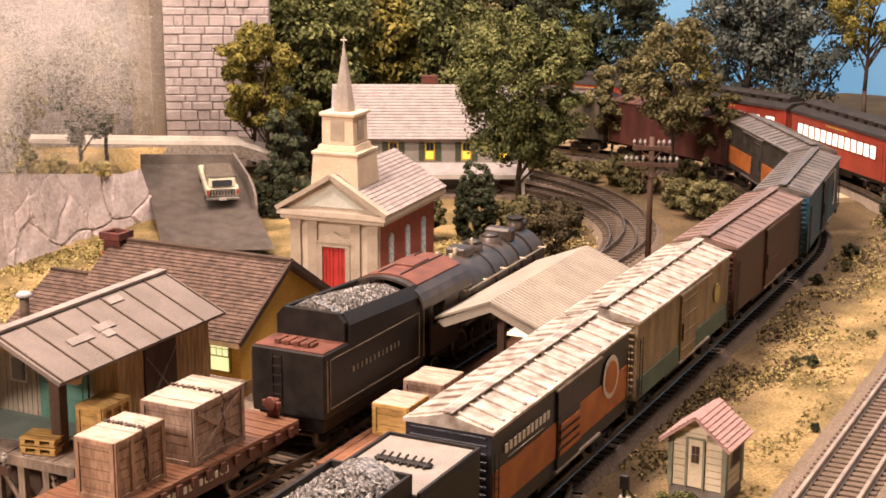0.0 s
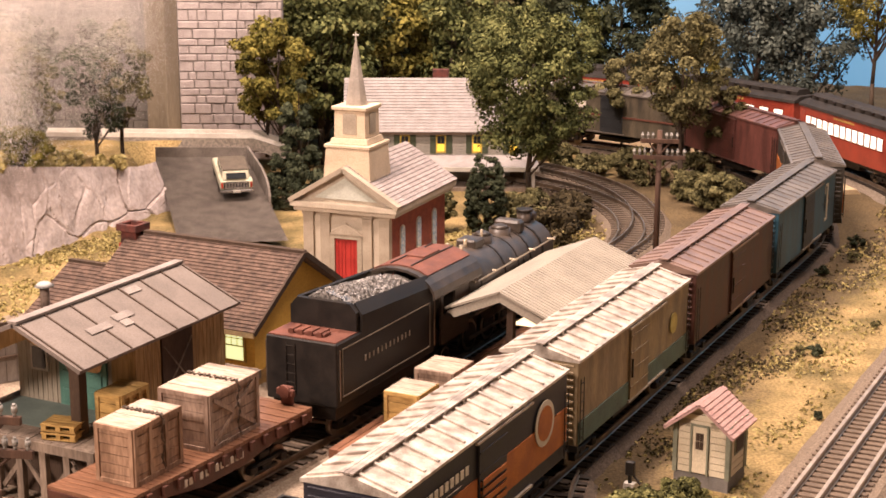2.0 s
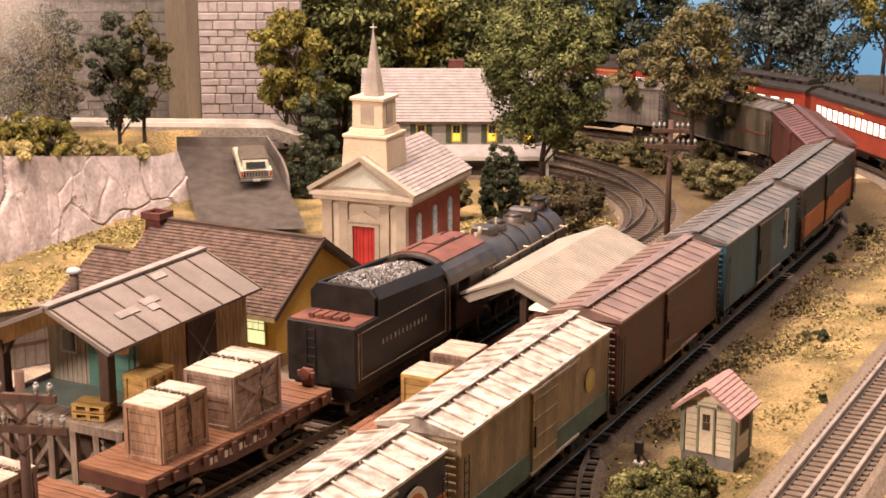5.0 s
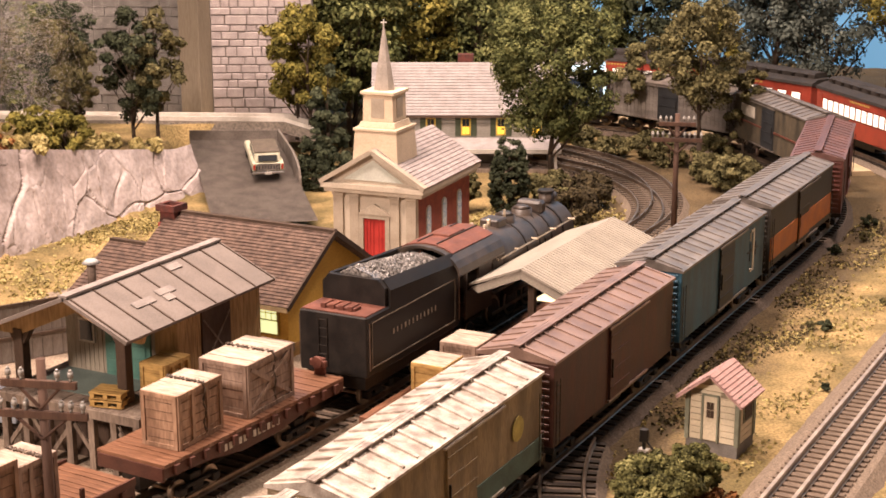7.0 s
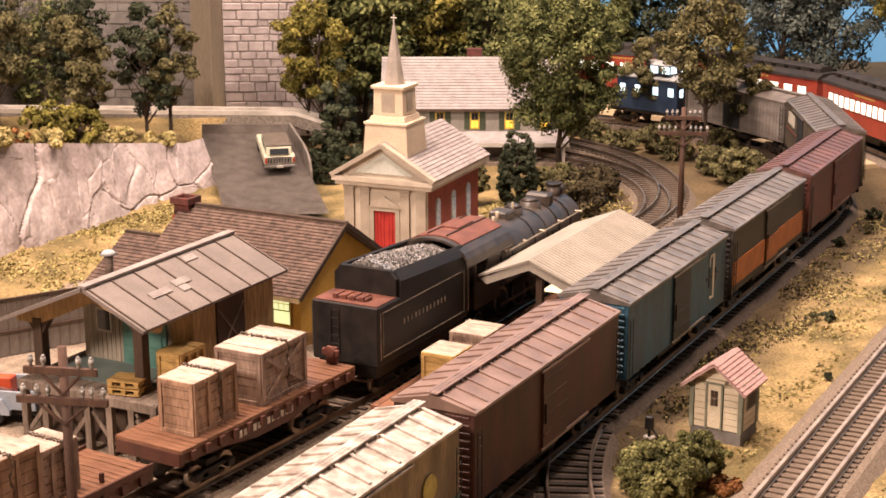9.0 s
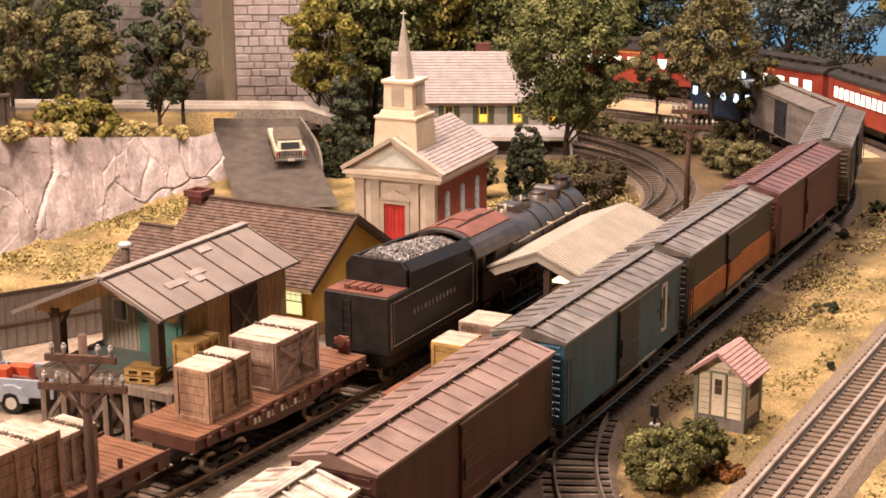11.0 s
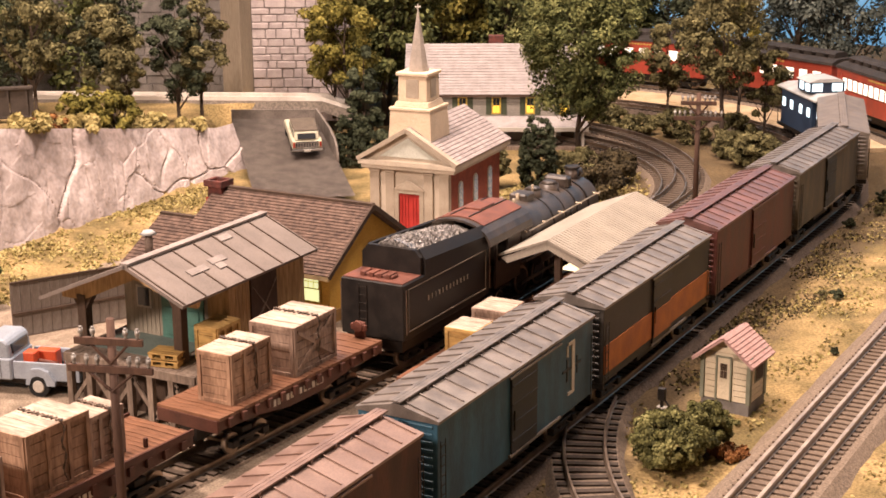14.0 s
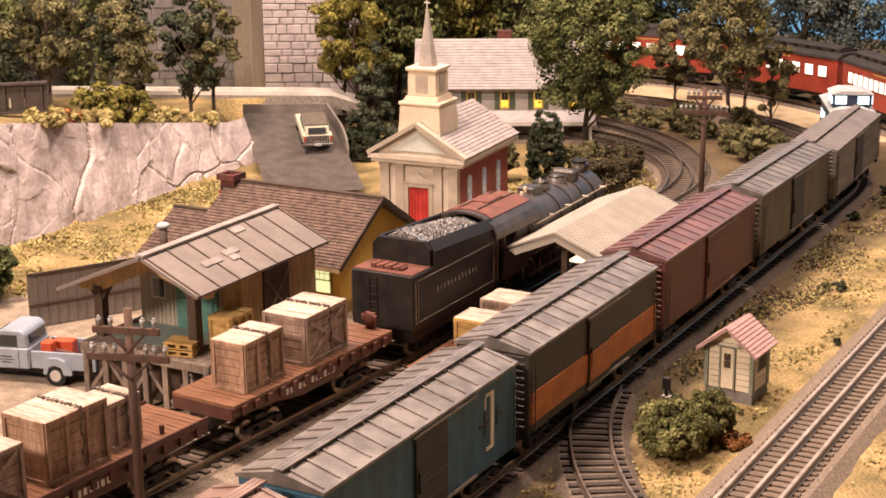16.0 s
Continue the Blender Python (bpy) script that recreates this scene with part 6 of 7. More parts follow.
coach(radians(63.0), "red passenger coach with lit windows, standing on the outer curve", 8)
coach(radians(41.6), "red passenger coach with a row of narrow lit windows", 13)
coach(radians(85.0), "red passenger coach half hidden behind the trees", 8)

# ---- plants ----


def leaf_material(name, a, b, c):
    """Foliage: three tones by clump and leaf."""
    m = bpy.data.materials.new(name)
    m.use_nodes = True
    n, l = m.node_tree.nodes, m.node_tree.links
    bsdf = n["Principled BSDF"]
    geo, tc, tex = n.new("ShaderNodeNewGeometry"), n.new("ShaderNodeTexCoord"), n.new("ShaderNodeTexNoise")
    tex.inputs["Scale"].default_value = 38
    l.new(tc.outputs["Object"], tex.inputs[0])
    mix = n.new("ShaderNodeMath")
    mix.operation = "MULTIPLY_ADD"
    mix.inputs[1].default_value = 0.45
    l.new(geo.outputs["Random Per Island"], mix.inputs[0])
    sub = n.new("ShaderNodeMath")
    sub.operation = "MULTIPLY_ADD"
    sub.inputs[1].default_value, sub.inputs[2].default_value = 1.3, -0.38
    l.new(tex.outputs[0], sub.inputs[0])
    l.new(sub.outputs[0], mix.inputs[2])
    ramp = n.new("ShaderNodeValToRGB")
    ramp.color_ramp.elements[0].color, ramp.color_ramp.elements[1].color = (*a, 1), (*c, 1)
    ramp.color_ramp.elements[0].position, ramp.color_ramp.elements[1].position = 0.15, 0.95
    e = ramp.color_ramp.elements.new(0.5)
    e.color = (*b, 1)
    l.new(mix.outputs[0], ramp.inputs[0])
    l.new(ramp.outputs[0], bsdf.inputs["Base Color"])
    bsdf.inputs["Roughness"].default_value = 0.85
    bsdf.inputs["Specular IOR Level"].default_value = 0.15
    return m


LEAF = {
    "green": leaf_material("green_foliage", (0.020, 0.025, 0.009), (0.080, 0.090, 0.030), (0.25, 0.25, 0.095)),
    "dark": leaf_material("dark_foliage", (0.014, 0.018, 0.010), (0.042, 0.050, 0.027), (0.095, 0.105, 0.06)),
    "yellow": leaf_material("yellow_green_foliage", (0.040, 0.036, 0.008), (0.14, 0.125, 0.028), (0.33, 0.27, 0.07)),
    "olive": leaf_material("olive_foliage", (0.034, 0.030, 0.012), (0.105, 0.094, 0.042), (0.25, 0.22, 0.10)),
    "blue": leaf_material("blue_green_foliage", (0.028, 0.036, 0.032), (0.075, 0.088, 0.074), (0.16, 0.175, 0.145)),
    "straw": leaf_material("straw_tufts", (0.15, 0.115, 0.04), (0.31, 0.25, 0.095), (0.48, 0.41, 0.19)),
    "flower": leaf_material("yellow_flowers", (0.45, 0.33, 0.02), (0.6, 0.46, 0.03), (0.75, 0.6, 0.06)),
    "moss": leaf_material("moss_foliage", (0.022, 0.022, 0.008), (0.105, 0.102, 0.034), (0.31, 0.285, 0.12)),
    "umber": leaf_material("umber_undergrowth", (0.020, 0.015, 0.008), (0.055, 0.043, 0.022), (0.13, 0.10, 0.05)),
    "rust": leaf_material("rust_foliage", (0.10, 0.04, 0.015), (0.2, 0.085, 0.03), (0.3, 0.15, 0.05)),
}
bark = M("bark", (0.085, 0.060, 0.042), (0.048, 0.034, 0.024), 120, 0.9, streak=(1, 1, 0.3))


def leaves(rng, centres, radii, per, size, up=0.35, flat=0.75):
    """Single leaf faces on the shells of many clumps, as one mesh."""
    n = len(centres) * per
    c = np.repeat(centres, per, 0)
    r = np.repeat(radii, per)
    d = rng.normal(size=(n, 3)) + np.array([0, 0, 0.3])
    d /= np.linalg.norm(d, axis=1)[:, None]
    d[:, 2] *= flat
    p = c + d * (r * rng.uniform(0.55, 1.12, n))[:, None]
    a = rng.normal(size=(n, 3))
    nrm = d + 0.42 * a + np.array([0, 0, up])
    nrm /= np.linalg.norm(nrm, axis=1)[:, None]
    t = np.cross(nrm, rng.normal(size=(n, 3)))
    t /= np.linalg.norm(t, axis=1)[:, None]
    b = np.cross(nrm, t)
    s = size * rng.uniform(0.6, 1.35, n)[:, None]
    v = np.stack([p - t * s, p - b * s * 0.55, p + t * s, p + b * s * 0.55], 1).reshape(-1, 3)
    me = bpy.data.meshes.new("crown")
    me.from_pydata(v.tolist(), [], np.arange(n * 4).reshape(-1, 4).tolist())
    return me


def crown_centres(rng, kind, n, w, z0, z1):
    out = []
    while len(out) < n:
        u = rng.uniform(-1, 1, 3)
        if kind == "cone":
            k = (u[2] + 1) / 2
            rad = math.hypot(u[0], u[1])
            lim = min(1, (1 - k) * 1.5 + 0.12) * min(1, 0.55 + k * 3)
            if rad > lim or rad < lim * 0.55:
                continue
        elif kind == "egg":
            k = (u[2] + 1) / 2
            rad = math.hypot(u[0], u[1])
            lim = (1 - k ** 2.6) ** 0.6 * (0.82 + 0.18 * min(1, k * 4))
            if rad > lim or rad < lim * 0.8:
                continue
        else:
            e = (u[0] ** 2 + u[1] ** 2) + u[2] ** 2
            if e > 1 or e < 0.25:
                continue
        wob = 1 + (0.06 if kind == "egg" else 0.34) * noise.noise((u[0] * 1.7 + n, u[1] * 1.7, u[2] * 1.7 + w * 90))
        out.append((u[0] * w * wob, u[1] * w * wob, (z0 + z1) / 2 + u[2] * (z1 - z0) / 2 * (0.9 + 0.1 * wob)))
    return np.array(out)


def tree(m, height, width, bare, leaf, seed, label, kind="round", clumps=70, per=180, size=0.0029, group="layout trees", category="tree", lump=0.23):
    """A model tree: tapered trunk with limbs, and a crown of small leaves in clumps. bare: the trunk's free height."""
    rng = np.random.default_rng(seed)
    t = thing("tree" if category == "tree" else "shrub", label, category, m, group=group)
    w = width / 2
    rc = w * {"round": lump, "cone": 0.26, "egg": 0.16}[kind]
    cs = crown_centres(rng, kind, clumps, w - rc * 0.5, bare + rc * 0.4, height - rc * 0.5)
    me = leaves(rng, cs, rc * rng.uniform(0.6, 1.25, len(cs)), per, size)
    me.materials.append(LEAF[leaf])
    c = new("crown", me)
    c.parent = t
    if category == "tree":
        bm = bmesh.new()
        r = max(0.0022, height * 0.016)
        pts = [Vector((0, 0, -0.012))]
        for i in range(1, 6):
            k = i / 5
            pts.append(Vector((rng.normal() * 0.03 * w, rng.normal() * 0.03 * w, height * 0.86 * k)))
        for i, (p, q) in enumerate(zip(pts, pts[1:])):
            rod(bm, p, q, r * (1 - 0.17 * i), r * (1 - 0.17 * (i + 1)), 7)
        for k in rng.choice(len(cs), min(14, len(cs)), replace=False):
            q = Vector(cs[k])
            z = max(bare * 0.7, q.z - abs(q.x) - abs(q.y) * 0.7 - 0.01)
            rod(bm, (0, 0, min(z, height * 0.8)), q, r * 0.4, r * 0.1, 5)
        part("trunk", bm, bark, t)
    else:
        bm = bmesh.new()
        for k in rng.choice(len(cs), min(8, len(cs)), replace=False):
            rod(bm, (0, 0, -0.002), Vector(cs[k]) * 0.92, 0.0012, 0.0004, 5)
        part("stem", bm, bark, t)
    return t


def P(x, y, z=None, turn=0):
    return pose(x, y, hill(x, y) if z is None else z, 0, 0, turn)


tree(P(-0.393, 1.075), 0.285, 0.178, 0.066, "green", 1, "large dark green leafy tree beside the grey house", clumps=190, per=210, size=0.0025, lump=0.19)
tree(P(-0.252, 1.290), 0.262, 0.125, 0.090, "olive", 2, "tall olive tree with a bare trunk by the tracks", clumps=85)
tree(P(-0.420, 1.500), 0.165, 0.100, 0.035, "olive", 3, "small olive tree in front of the red coach", clumps=44)
tree(P(-0.285, 1.470), 0.205, 0.070, 0.060, "yellow", 4, "thin yellow-green tree by the curve", clumps=34)
tree(P(-0.215, 1.385), 0.165, 0.080, 0.030, "olive", 5, "young olive tree beside the curve", clumps=34)
tree(P(-0.070, 1.700), 0.330, 0.130, 0.170, "yellow", 6, "tall yellowish tree with a long bare trunk behind the coaches", clumps=60, per=150)
# terrace trees, smaller
for i, (x, y, h, w, b, lf) in enumerate(((-0.955, 0.575, 0.185, 0.115, 0.055, "olive"), (-0.880, 0.640, 0.165, 0.095, 0.040, "olive"), (-0.985, 0.760, 0.200, 0.110, 0.05, "dark"),
                                         (-0.845, 0.735, 0.185, 0.090, 0.035, "dark"), (-0.825, 0.760, 0.195, 0.085, 0.045, "olive"), (-0.925, 0.720, 0.135, 0.060, 0.02, "olive"),
                                         (-1.06, 0.56, 0.21, 0.12, 0.06, "green"), (-1.09, 0.70, 0.21, 0.13, 0.06, "dark"))):
    tree(P(x, y), h, w, b, lf, 20 + i, "dusty olive tree on the rock terrace" if lf != "dark" else "dark evergreen tree on the rock terrace", clumps=40)
tree(P(-0.742, 1.000, 0.045), 0.195, 0.115, 0.035, "yellow", 40, "yellow-green bushy tree above the ramp", clumps=56)
tree(P(-0.775, 1.020, 0.045), 0.200, 0.100, 0.030, "yellow", 41, "yellow-green bushy tree by the stone wall", clumps=50)
tree(P(-0.700, 0.985, GROUND + 0.008), 0.180, 0.060, 0.0, "dark", 42, "tall dark ivy-like conifer beside the ramp", "cone", 50)
tree(P(-0.688, 0.935, GROUND), 0.088, 0.060, 0.0, "dark", 43, "round dark clipped bush", "egg", 220, 120, 0.0015, category="bush")
tree(P(-0.640, 0.985, GROUND), 0.060, 0.075, 0.0, "dark", 44, "spreading dark bush behind the church", clumps=36, category="bush")
tree(P(-0.393, 0.935, GROUND), 0.108, 0.056, 0.0, "dark", 45, "dark cone-shaped evergreen in front of the house", "egg", 260, 130, 0.0015)
tree(P(-0.445, 0.900, GROUND), 0.055, 0.050, 0.0, "olive", 46, "olive bush beside the church", category="bush")
tree(P(-0.290, 0.900, GROUND), 0.052, 0.080, 0.0, "umber", 47, "low dark spreading bush", category="bush", clumps=50)
tree(P(-0.310, 1.000, GROUND), 0.046, 0.070, 0.0, "umber", 48, "low dark bush beside the curved track", category="bush")
tree(P(-0.350, 0.985, GROUND), 0.050, 0.070, 0.0, "olive", 58, "olive bush beside the house porch", category="bush")
tree(P(-0.165, 1.180, GROUND), 0.055, 0.075, 0.0, "olive", 49, "olive bush beside the freight line", category="bush")
tree(P(-0.215, 1.225, GROUND), 0.045, 0.060, 0.0, "olive", 50, "low olive bush beside the freight line", category="bush")
tree(P(0.075, 1.245, GROUND), 0.058, 0.060, 0.0, "dark", 51, "round dark bush outside the curve", category="bush", clumps=40)
tree(P(0.108, 0.115, GROUND), 0.046, 0.072, 0.0, "moss", 52, "spreading mossy green shrub beside the hut", category="bush", clumps=210, per=190, size=0.0015, lump=0.15)
tree(P(0.122, 0.155, GROUND), 0.044, 0.046, 0.0, "moss", 53, "smaller mossy green shrub against the hut", category="bush", clumps=110, per=150, size=0.0015, lump=0.18)
tree(P(0.146, 0.148, GROUND), 0.010, 0.030, 0.0, "rust", 54, "dry russet shrub by the track bed", category="bush", clumps=24, per=90)
tree(P(-0.340, 0.790, GROUND), 0.020, 0.040, 0.0, "flower", 55, "bright yellow flowering bush beside the church", category="bush", clumps=20, per=90)
tree(P(-0.660, 0.140, GROUND), 0.085, 0.075, 0.0, "green", 56, "leafy green tree at the yard's edge", category="tree", clumps=50)
tree(P(-0.50, 0.665, GROUND), 0.022, 0.05, 0.0, "straw", 57, "straw-coloured tuft beside the ramp", category="bush", clumps=22, per=90)
for i, (x, y) in enumerate(((-0.40, 1.345), (-0.345, 1.335), (-0.30, 1.30), (-0.45, 1.36), (-0.36, 1.39), (-0.25, 1.36), (-0.50, 1.42))):
    tree(P(x, y, GROUND), 0.034 + 0.006 * (i % 3), 0.065, 0.0, "olive", 60 + i, "low olive shrub beside the sandy road", category="bush", clumps=26, per=110)
for i, (y, r, lf) in enumerate(((0.40, 0.026, "straw"), (0.46, 0.020, "straw"), (0.52, 0.028, "yellow"), (0.555, 0.026, "yellow"), (0.60, 0.024, "straw"), (0.65, 0.022, "straw"), (0.70, 0.020, "straw"), (0.44, 0.020, "rust"), (0.58, 0.03, "yellow"), (0.49, 0.024, "straw"))):
    tree(P(-0.800 - 0.012 * (i % 3), y, hill(-1, y) - 0.002), r * (2.0 if lf == "yellow" else 1.0), r * 2.4, 0.0, lf, 80 + i, "straw-coloured tuft on the cliff edge" if lf != "yellow" else "yellow-green bush on the cliff edge", category="bush", clumps=24, per=100)
for i, (x, y, r) in enumerate(((0.108, 0.602, 0.008), (0.094, 0.597, 0.006), (0.152, 0.43, 0.004), (0.14, 0.72, 0.005), (0.05, 1.05, 0.011), (0.062, 0.98, 0.009), (0.045, 0.90, 0.008))):
    tree(P(x, y, GROUND + 0.001), r * 1.4, r * 2.2, 0.0, "dark" if i % 2 == 0 else "olive", 100 + i, "tiny dark tuft on the sandy turf", category="bush", clumps=14, per=110, size=0.0012)
tree(P(-0.545, 0.415, 0.0), 0.014, 0.03, 0.0, "rust", 112, "russet tuft behind the station", category="bush", clumps=16, per=70, size=0.002)

# the wood behind: a few grown trees, then copies
wood = []
for i, (lf, h, w, b) in enumerate((("dark", 0.34, 0.20, 0.05), ("blue", 0.36, 0.22, 0.06), ("olive", 0.32, 0.19, 0.05), ("green", 0.33, 0.20, 0.05), ("yellow", 0.30, 0.17, 0.06))):
    wood.append(tree(P(-3.0 + i * 0.0 - 0.0, 0.0), h, w, b, lf, 130 + i, {"dark": "dark green", "blue": "blue-green", "olive": "olive", "green": "green", "yellow": "yellowish"}[lf] + " tree of the wood behind the layout", clumps=125, per=110, size=0.0042, group="background wood"))
spots = [(-0.80, 1.22, 3), (-0.90, 1.16, 2), (-0.76, 1.34, 4), (-0.86, 1.32, 3), (-0.68, 1.42, 3), (-1.02, 1.42, 2), (-0.92, 1.50, 4), (-0.83, 1.55, 0), (-0.74, 1.62, 2), (-0.66, 1.66, 0), (-0.98, 1.62, 0), (-0.86, 1.72, 3), (-0.76, 1.80, 0), (-0.58, 1.92, 0), (-0.66, 1.85, 3),
         (-0.31, 1.88, 1), (-0.215, 1.86, 1), (0.03, 1.86, 2), 
         (-1.10, 1.30, 0), (-1.2, 1.2, 3), (-1.12, 1.5, 2), (-1.3, 1.05, 0), (-1.34, 0.90, 2), (-1.45, 0.78, 0), (-1.2, 0.95, 3), (-1.25, 0.75, 0), (0.30, 1.65, 1)]
used = set()
for i, (x, y, k) in enumerate(spots):
    m = pose(x, y, GROUND, 0, 0, 67 * i) if k not in used else pose(x, y, GROUND - 0.02 * (i % 3), 0, 0, 67 * i)
    if k in used:
        copy_thing(wood[k], m)
    else:
        wood[k].matrix_basis = m
        used.add(k)

# scattered tufts and pebbles of the turf
rng = np.random.default_rng(7)


def scatter(name, n, area, size, mat, label, skip):
    pts = []
    while len(pts) < n:
        x, y = rng.uniform(area[0], area[1]), rng.uniform(area[2], area[3])
        if skip(x, y) or noise.noise((x * 14, y * 14, 2)) + rng.normal() * 0.25 < 0.0:
            continue
        pts.append((x, y, hill(x, y) + 0.001))
    me = leaves(rng, np.array(pts), np.full(n, size * 1.2), 5, size, 0.6, 0.6)
    me.name = name
    me.materials.append(mat)
    return tagged(new(name, me), label, "ground cover", kind="stuff")


def off_track(x, y):
    return abs(x) < 0.034 or abs(x - 0.197) < 0.05 or (y < 0.30 and abs(x - 0.5 * (1 - math.sqrt(max(0, 1 - ((0.30 - y) / 0.5) ** 2)))) < 0.03)


scatter("grass_tufts", 7000, (0.03, 0.45, -0.1, 1.5), 0.0016, LEAF["straw"], "straw-coloured scatter grass on the sandy ground", off_track)
scatter("grass_tufts", 2600, (0.03, 0.40, -0.1, 1.5), 0.0010, LEAF["olive"], "olive scatter grass on the sandy ground", off_track)
scatter("grass_tufts", 3600, (-0.76, -0.47, 0.10, 0.66), 0.0020, LEAF["straw"], "yellow turf below the cliff", lambda x, y: y < 0.15 + (x + 0.76) * 0.2 or (x > -0.56 and y < 0.42))
scatter("grass_tufts", 1800, (-0.42, -0.22, 0.66, 1.10), 0.0024, LEAF["straw"], "straw turf beside the curved tracks", lambda x, y: x > -0.23)
scatter("grass_tufts", 900, (-0.50, -0.33, -0.25, -0.06), 0.0024, LEAF["yellow"], "green turf beside the siding", lambda x, y: False)
scatter("dark_scatter", 2400, (0.032, 0.095, 0.25, 1.3), 0.0012, LEAF["umber"], "dark weeds along the freight line", off_track)

# ---- sandy road, stone walls, girder bridge ----
pale_sand = M("pale_sand", (0.60, 0.47, 0.30), (0.48, 0.36, 0.21), 30, 0.95, bump=0.5)
bm = bmesh.new()
arc = [(Vector((-0.62 + 0.705 * math.cos(a), 0.95 + 0.705 * math.sin(a), 0)), a) for a in (radians(35 + 3 * i) for i in range(24))]
sweep(bm, [p for p, _ in arc], [a for _, a in arc], 0.042, GROUND - 0.006, GROUND + 0.007, 0)
tagged(part("sandy_road", bm, pale_sand, None), "pale sandy road between the curved tracks", "road", kind="structure")


def stone_wall(name, a, b, z0, z1, course, mat, label, joined):
    """A wall of coursed blocks with recessed joints."""
    t = thing(name, label, "wall", kind="structure")
    a, b = Vector((*a, 0)), Vector((*b, 0))
    d = b - a
    m = Matrix.Translation(a) @ Matrix.Rotation(math.atan2(d.y, d.x), 4, "Z")
    L = d.length
    part("core", boxes((0, L, 0, 0.02, z0, z1)), mortar, t).matrix_basis = m
    r = random.Random(int(L * 1000))
    z, bm = z0, bmesh.new()
    while z < z1:
        h = course * r.uniform(0.75, 1.3)
        x = 0.0
        while x < L:
            w = course * r.uniform(0.9, 2.6)
            o = -0.0015 - r.uniform(0, 0.0022)
            q = (x + 0.0006, min(x + w, L) - 0.0006, o, 0.002, z + 0.0006, min(z + h, z1) - 0.0006)
            if q[1] > q[0] and q[5] > q[4]:
                if joined:
                    quad_box(bm, *q)
                else:
                    bb = boxes(q)
                    soften(bb, 0.0009)
                    part("stone", bb, mat, t).matrix_basis = m
            x += w
        z += h
    if joined:
        o = part("stones", bm, mat, t)
        o.matrix_basis = m
        tagged(o, kind="stuff")
    else:
        bm.free()
    return t


stone_wall("stone_wall", (-0.912, 1.006), (-0.780, 1.075), 0.02, 0.30, 0.0125, stone, "pale pinkish coursed stone retaining wall", False)
# left stretch in the darker stone, its shade put into the colour
stone_wall("stone_wall", (-1.74, 0.655), (-0.925, 1.022), 0.03, 0.36, 0.016, stone_grey, "grey stone retaining wall with shade put into its colour", True)
boxpart("pillar", brownish, None, (-0.948, -0.912, 0.975, 1.006, 0.02, 0.40), bevel=0.001)
tagged(bpy.data.objects["pillar"], "tall weathered brown pillar against the stone wall", "pillar", kind="structure")
t = thing("girder_bridge", "dark plate girder railway bridge side with pale lettering", "bridge", Matrix.Translation((-0.943, 0.478, 0.004)) @ Matrix.Rotation(radians(43), 4, "Z"))
boxpart("girder", M("girder_steel", (0.07, 0.055, 0.045)), t, (-0.12, 0.055, -0.004, 0.004, 0.108, 0.142))
boxpart("flange", MATS["girder_steel"], t, (-0.12, 0.055, -0.008, 0.008, 0.142, 0.1445), (-0.12, 0.055, -0.008, 0.008, 0.1055, 0.108))
for i in range(8):
    boxpart("stiffener", MATS["girder_steel"], t, (-0.115 + i * 0.023, -0.113 + i * 0.023, -0.007, -0.004, 0.108, 0.142))
boxpart("lettering", white_line, t, (0.006, 0.008, -0.0048, -0.004, 0.113, 0.125), (0.024, 0.026, -0.0048, -0.004, 0.113, 0.125), (-0.02, -0.018, -0.0048, -0.004, 0.113, 0.125))

# ---- the room round the layout ----
sky_paint = M("painted_sky", (0.10, 0.36, 0.72), (0.22, 0.48, 0.78), 1.6, 0.8, bump=0, dirt=0.0)
room_wall = M("room_wall", (0.22, 0.19, 0.16), (0.19, 0.165, 0.14), 2, 0.9, bump=0)
ceiling_paint = M("ceiling_paint", (0.34, 0.31, 0.28), (0.30, 0.275, 0.25), 2, 0.9, bump=0)
for nm, b, mat, lab in (("wall_north", (-2.45, 1.45, 2.50, 2.55, -0.9, 2.4), sky_paint, "blue painted sky backdrop wall"), ("wall_east", (1.42, 1.47, -2.6, 2.5, -0.9, 2.4), room_wall, "plain beige room wall"),
                        ("wall_west", (-2.5, -2.45, -2.6, 2.55, -0.9, 2.4), room_wall, "plain beige room wall"), ("wall_south", (-2.45, 1.42, -2.65, -2.6, -0.9, 2.4), room_wall, "plain beige room wall"),
                        ("floor", (-2.5, 1.47, -2.65, 2.55, -0.95, -0.9), room_wall, "plain room floor"), ("ceiling", (-2.5, 1.47, -2.65, 2.55, 2.4, 2.45), ceiling_paint, "off-white room ceiling")):
    tagged(part(nm, boxes(b), mat, None), lab, "floor" if nm == "floor" else "ceiling" if nm == "ceiling" else "wall", kind="structure")


# ---- smoke: loose flecks in rigid puffs ----
smoke_mat = M("smoke", (0.80, 0.75, 0.71), (0.72, 0.67, 0.63), 30, 1.0, bump=0, dirt=0)


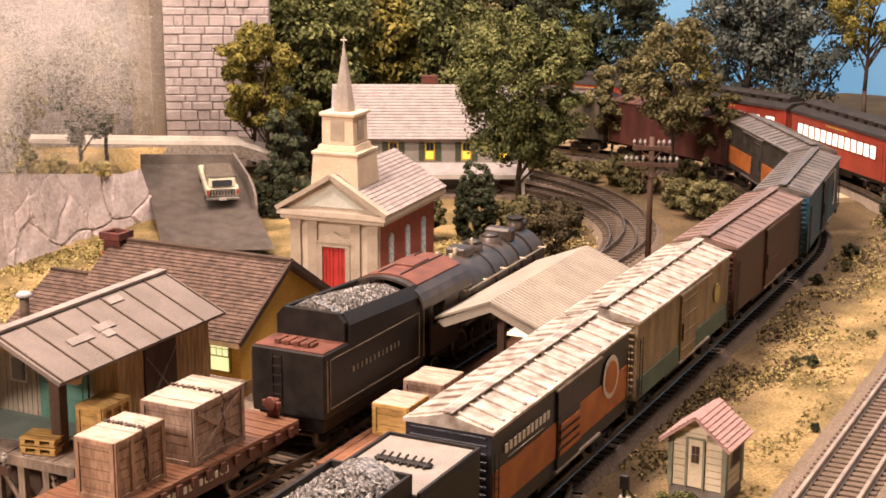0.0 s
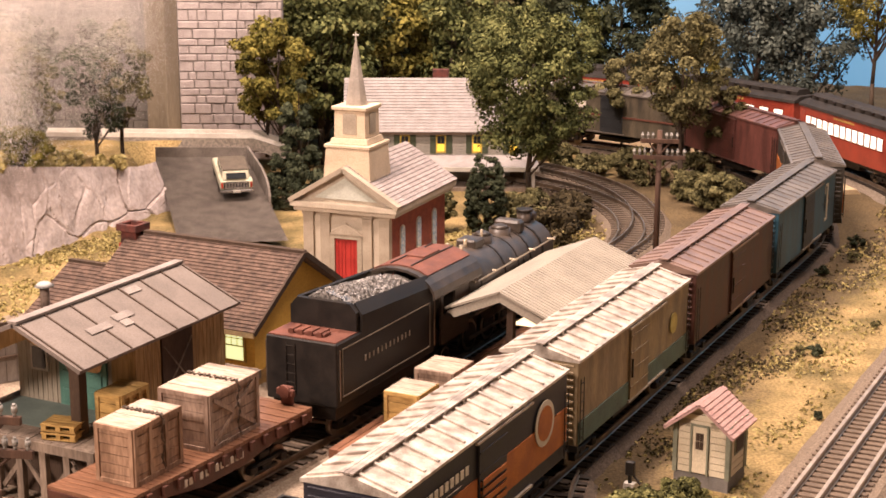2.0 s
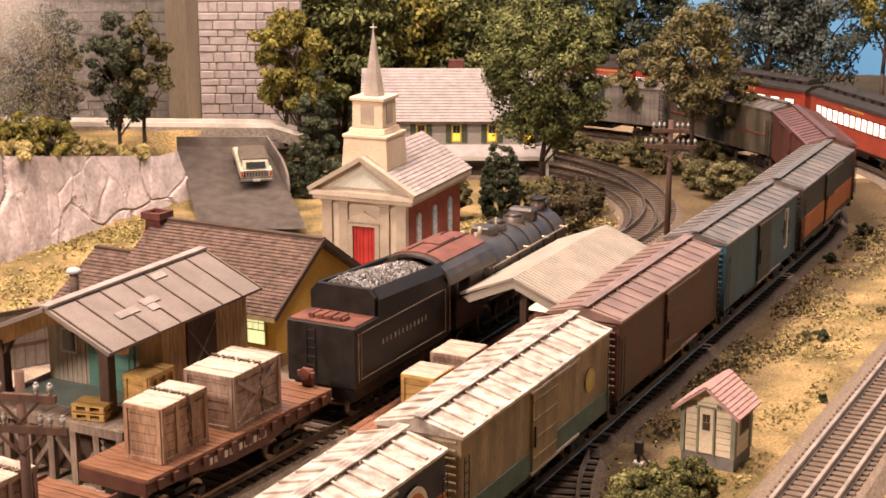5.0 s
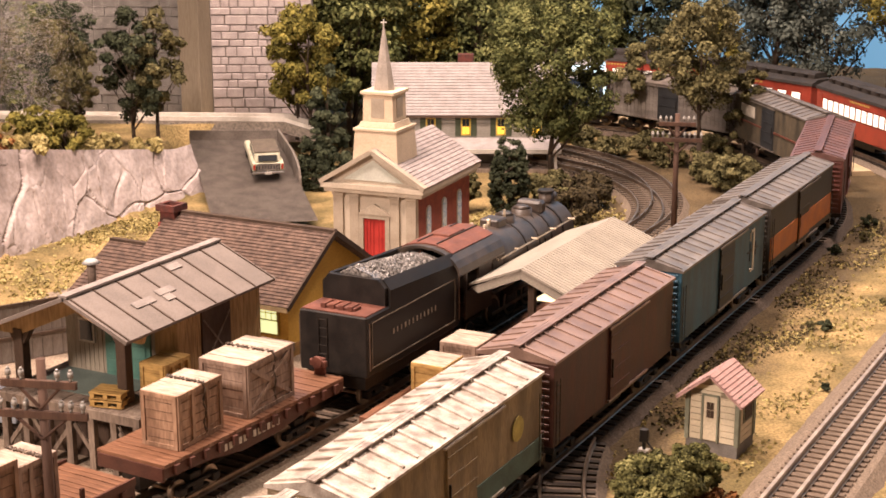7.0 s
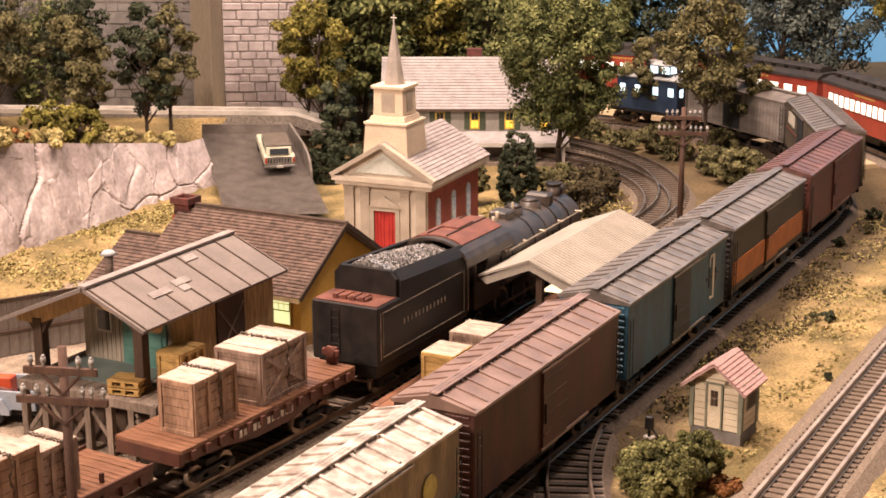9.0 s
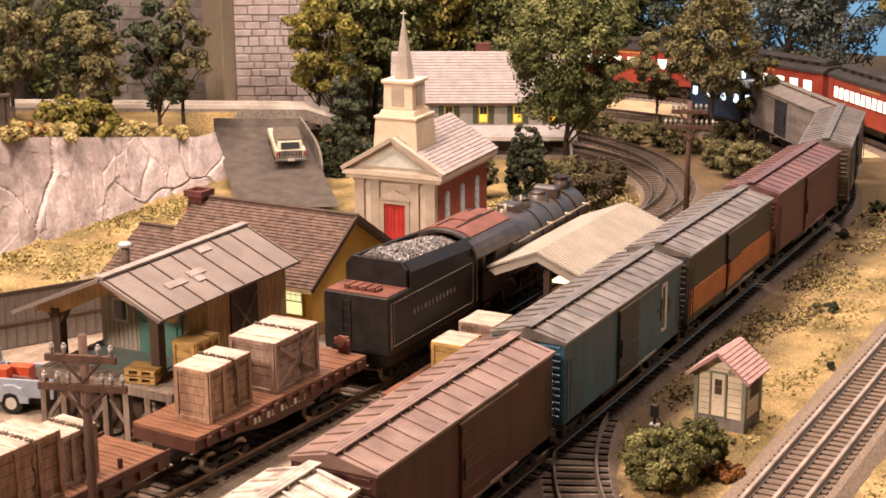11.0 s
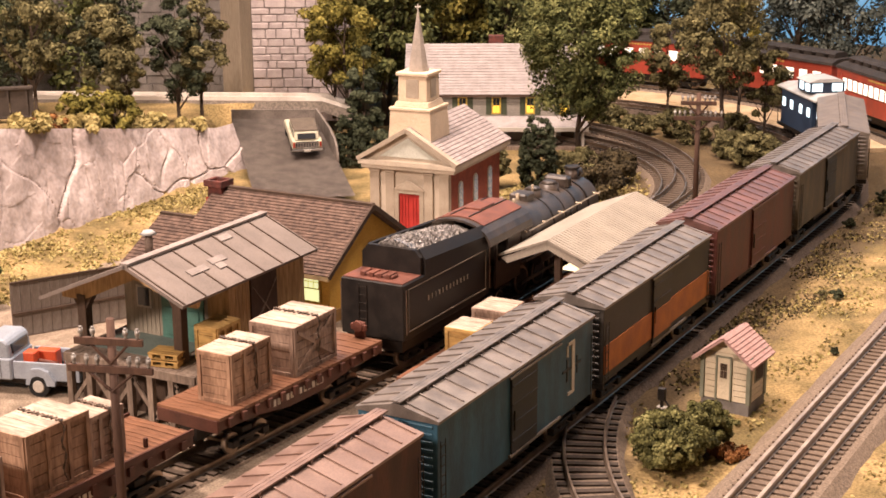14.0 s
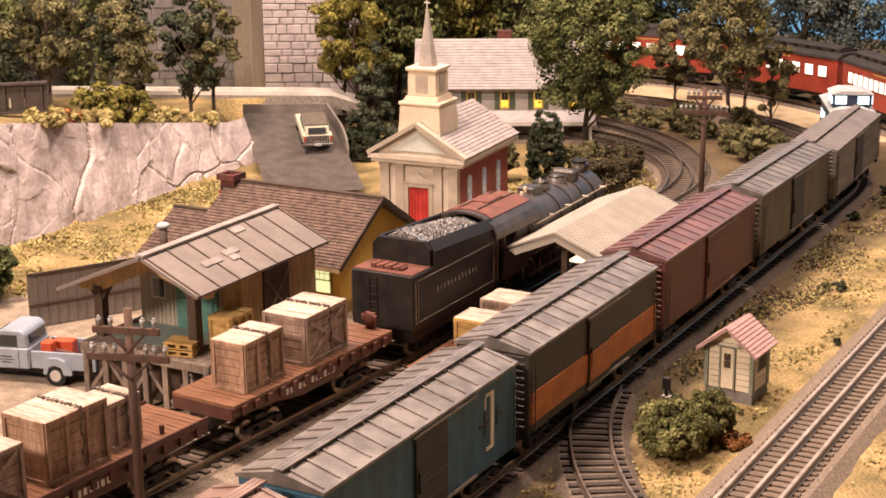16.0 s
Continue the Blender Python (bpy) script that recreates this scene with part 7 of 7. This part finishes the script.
def smoke_puff(seed, n, sx, sz):
    r = np.random.default_rng(seed)
    c = r.normal(size=(9, 3)) * (sx * 0.7, sx * 0.7, sz * 0.7)
    p = c[r.integers(0, 9, n)] + r.normal(size=(n, 3)) * (sx * 0.55, sx * 0.55, sz * 0.55)
    t = r.normal(size=(n, 3))
    t /= np.linalg.norm(t, axis=1)[:, None]
    b = np.cross(t, r.normal(size=(n, 3)))
    b /= np.linalg.norm(b, axis=1)[:, None]
    s = 0.00028 * r.uniform(0.6, 1.3, n)[:, None]
    v = np.stack([p - t * s, p + t * s, p + b * s * 1.6], 1).reshape(-1, 3)
    me = bpy.data.meshes.new("smoke_puff")
    me.from_pydata(v.tolist(), [], np.arange(n * 3).reshape(-1, 3).tolist())
    me.materials.append(smoke_mat)
    return tagged(new("smoke_puff", me), "drifting grey-white smoke puff above the terrace", "smoke", group="smoke", kind="stuff")


PUFFS = []
for i, (x, y, z, n) in enumerate(((-0.86, 0.50, 0.17, 12000), (-0.80, 0.53, 0.20, 12000), (-0.92, 0.46, 0.22, 12000), (-0.84, 0.56, 0.26, 10000), (-0.76, 0.60, 0.27, 8000), (-0.95, 0.46, 0.30, 9000), (-0.86, 0.55, 0.10, 8000), (-0.86, 0.55, 0.02, 6000), (-0.87, 0.56, -0.10, 5000), (-0.77, 0.63, 0.19, 9000), (-0.73, 0.66, 0.24, 8000), (-0.80, 0.50, 0.13, 8000), (-0.70, 0.52, 0.30, 6000))):
    PUFFS.append((smoke_puff(300 + i, n * 8, 0.046, 0.050), x, y, z, 0.017 + 0.003 * (i % 3), i))


# ---- assembly of the moving train ----
PITCH = 0.278
CARS = freight_cars()
TENDER = running_tender()
CABOOSE = caboose()
FRONT = ((0, 1.163), (4, 0.879), (8, 0.594), (12, 0.310), (14.5, 0.124), (16, 0.010))


def front_at(t):
    """Where the fifth boxcar's front stands on the line at t seconds."""
    for (a, p), (b, q) in zip(FRONT, FRONT[1:]):
        if t <= b:
            return p + (q - p) * (t - a) / (b - a)
    return FRONT[-1][1]


def on_line(s, half):
    """The pose of a car whose middle is at s, riding on two trucks half apart."""
    a, b = line(s - half)[0], line(s + half)[0]
    d = b - a
    return Matrix.Translation((a + b) / 2) @ Matrix.Rotation(math.atan2(-d.x, d.y), 4, "Z")


def motions():
    times = [0.5 * i for i in range(33)]
    for k, c in enumerate(CARS):
        walk(c, [(t, on_line(front_at(t) + (k - 4) * PITCH + 0.128, 0.092)) for t in times])
    walk(TENDER, [(t, on_line(front_at(t) - 4 * PITCH - 0.132, 0.085)) for t in times])
    for ob, x, y, z, speed, i in PUFFS:
        walk(ob, [(t, pose(x - 0.004 * t, y + 0.006 * math.sin(0.5 * t + i), z + speed * t + 0.0032 * t * t, 0, 0, 2.5 * t)) for t in range(0, 17, 2)])
    walk(CABOOSE, [(t, on_line(front_at(t) + 3 * PITCH + 0.340, 0.050)) for t in times])


motions()
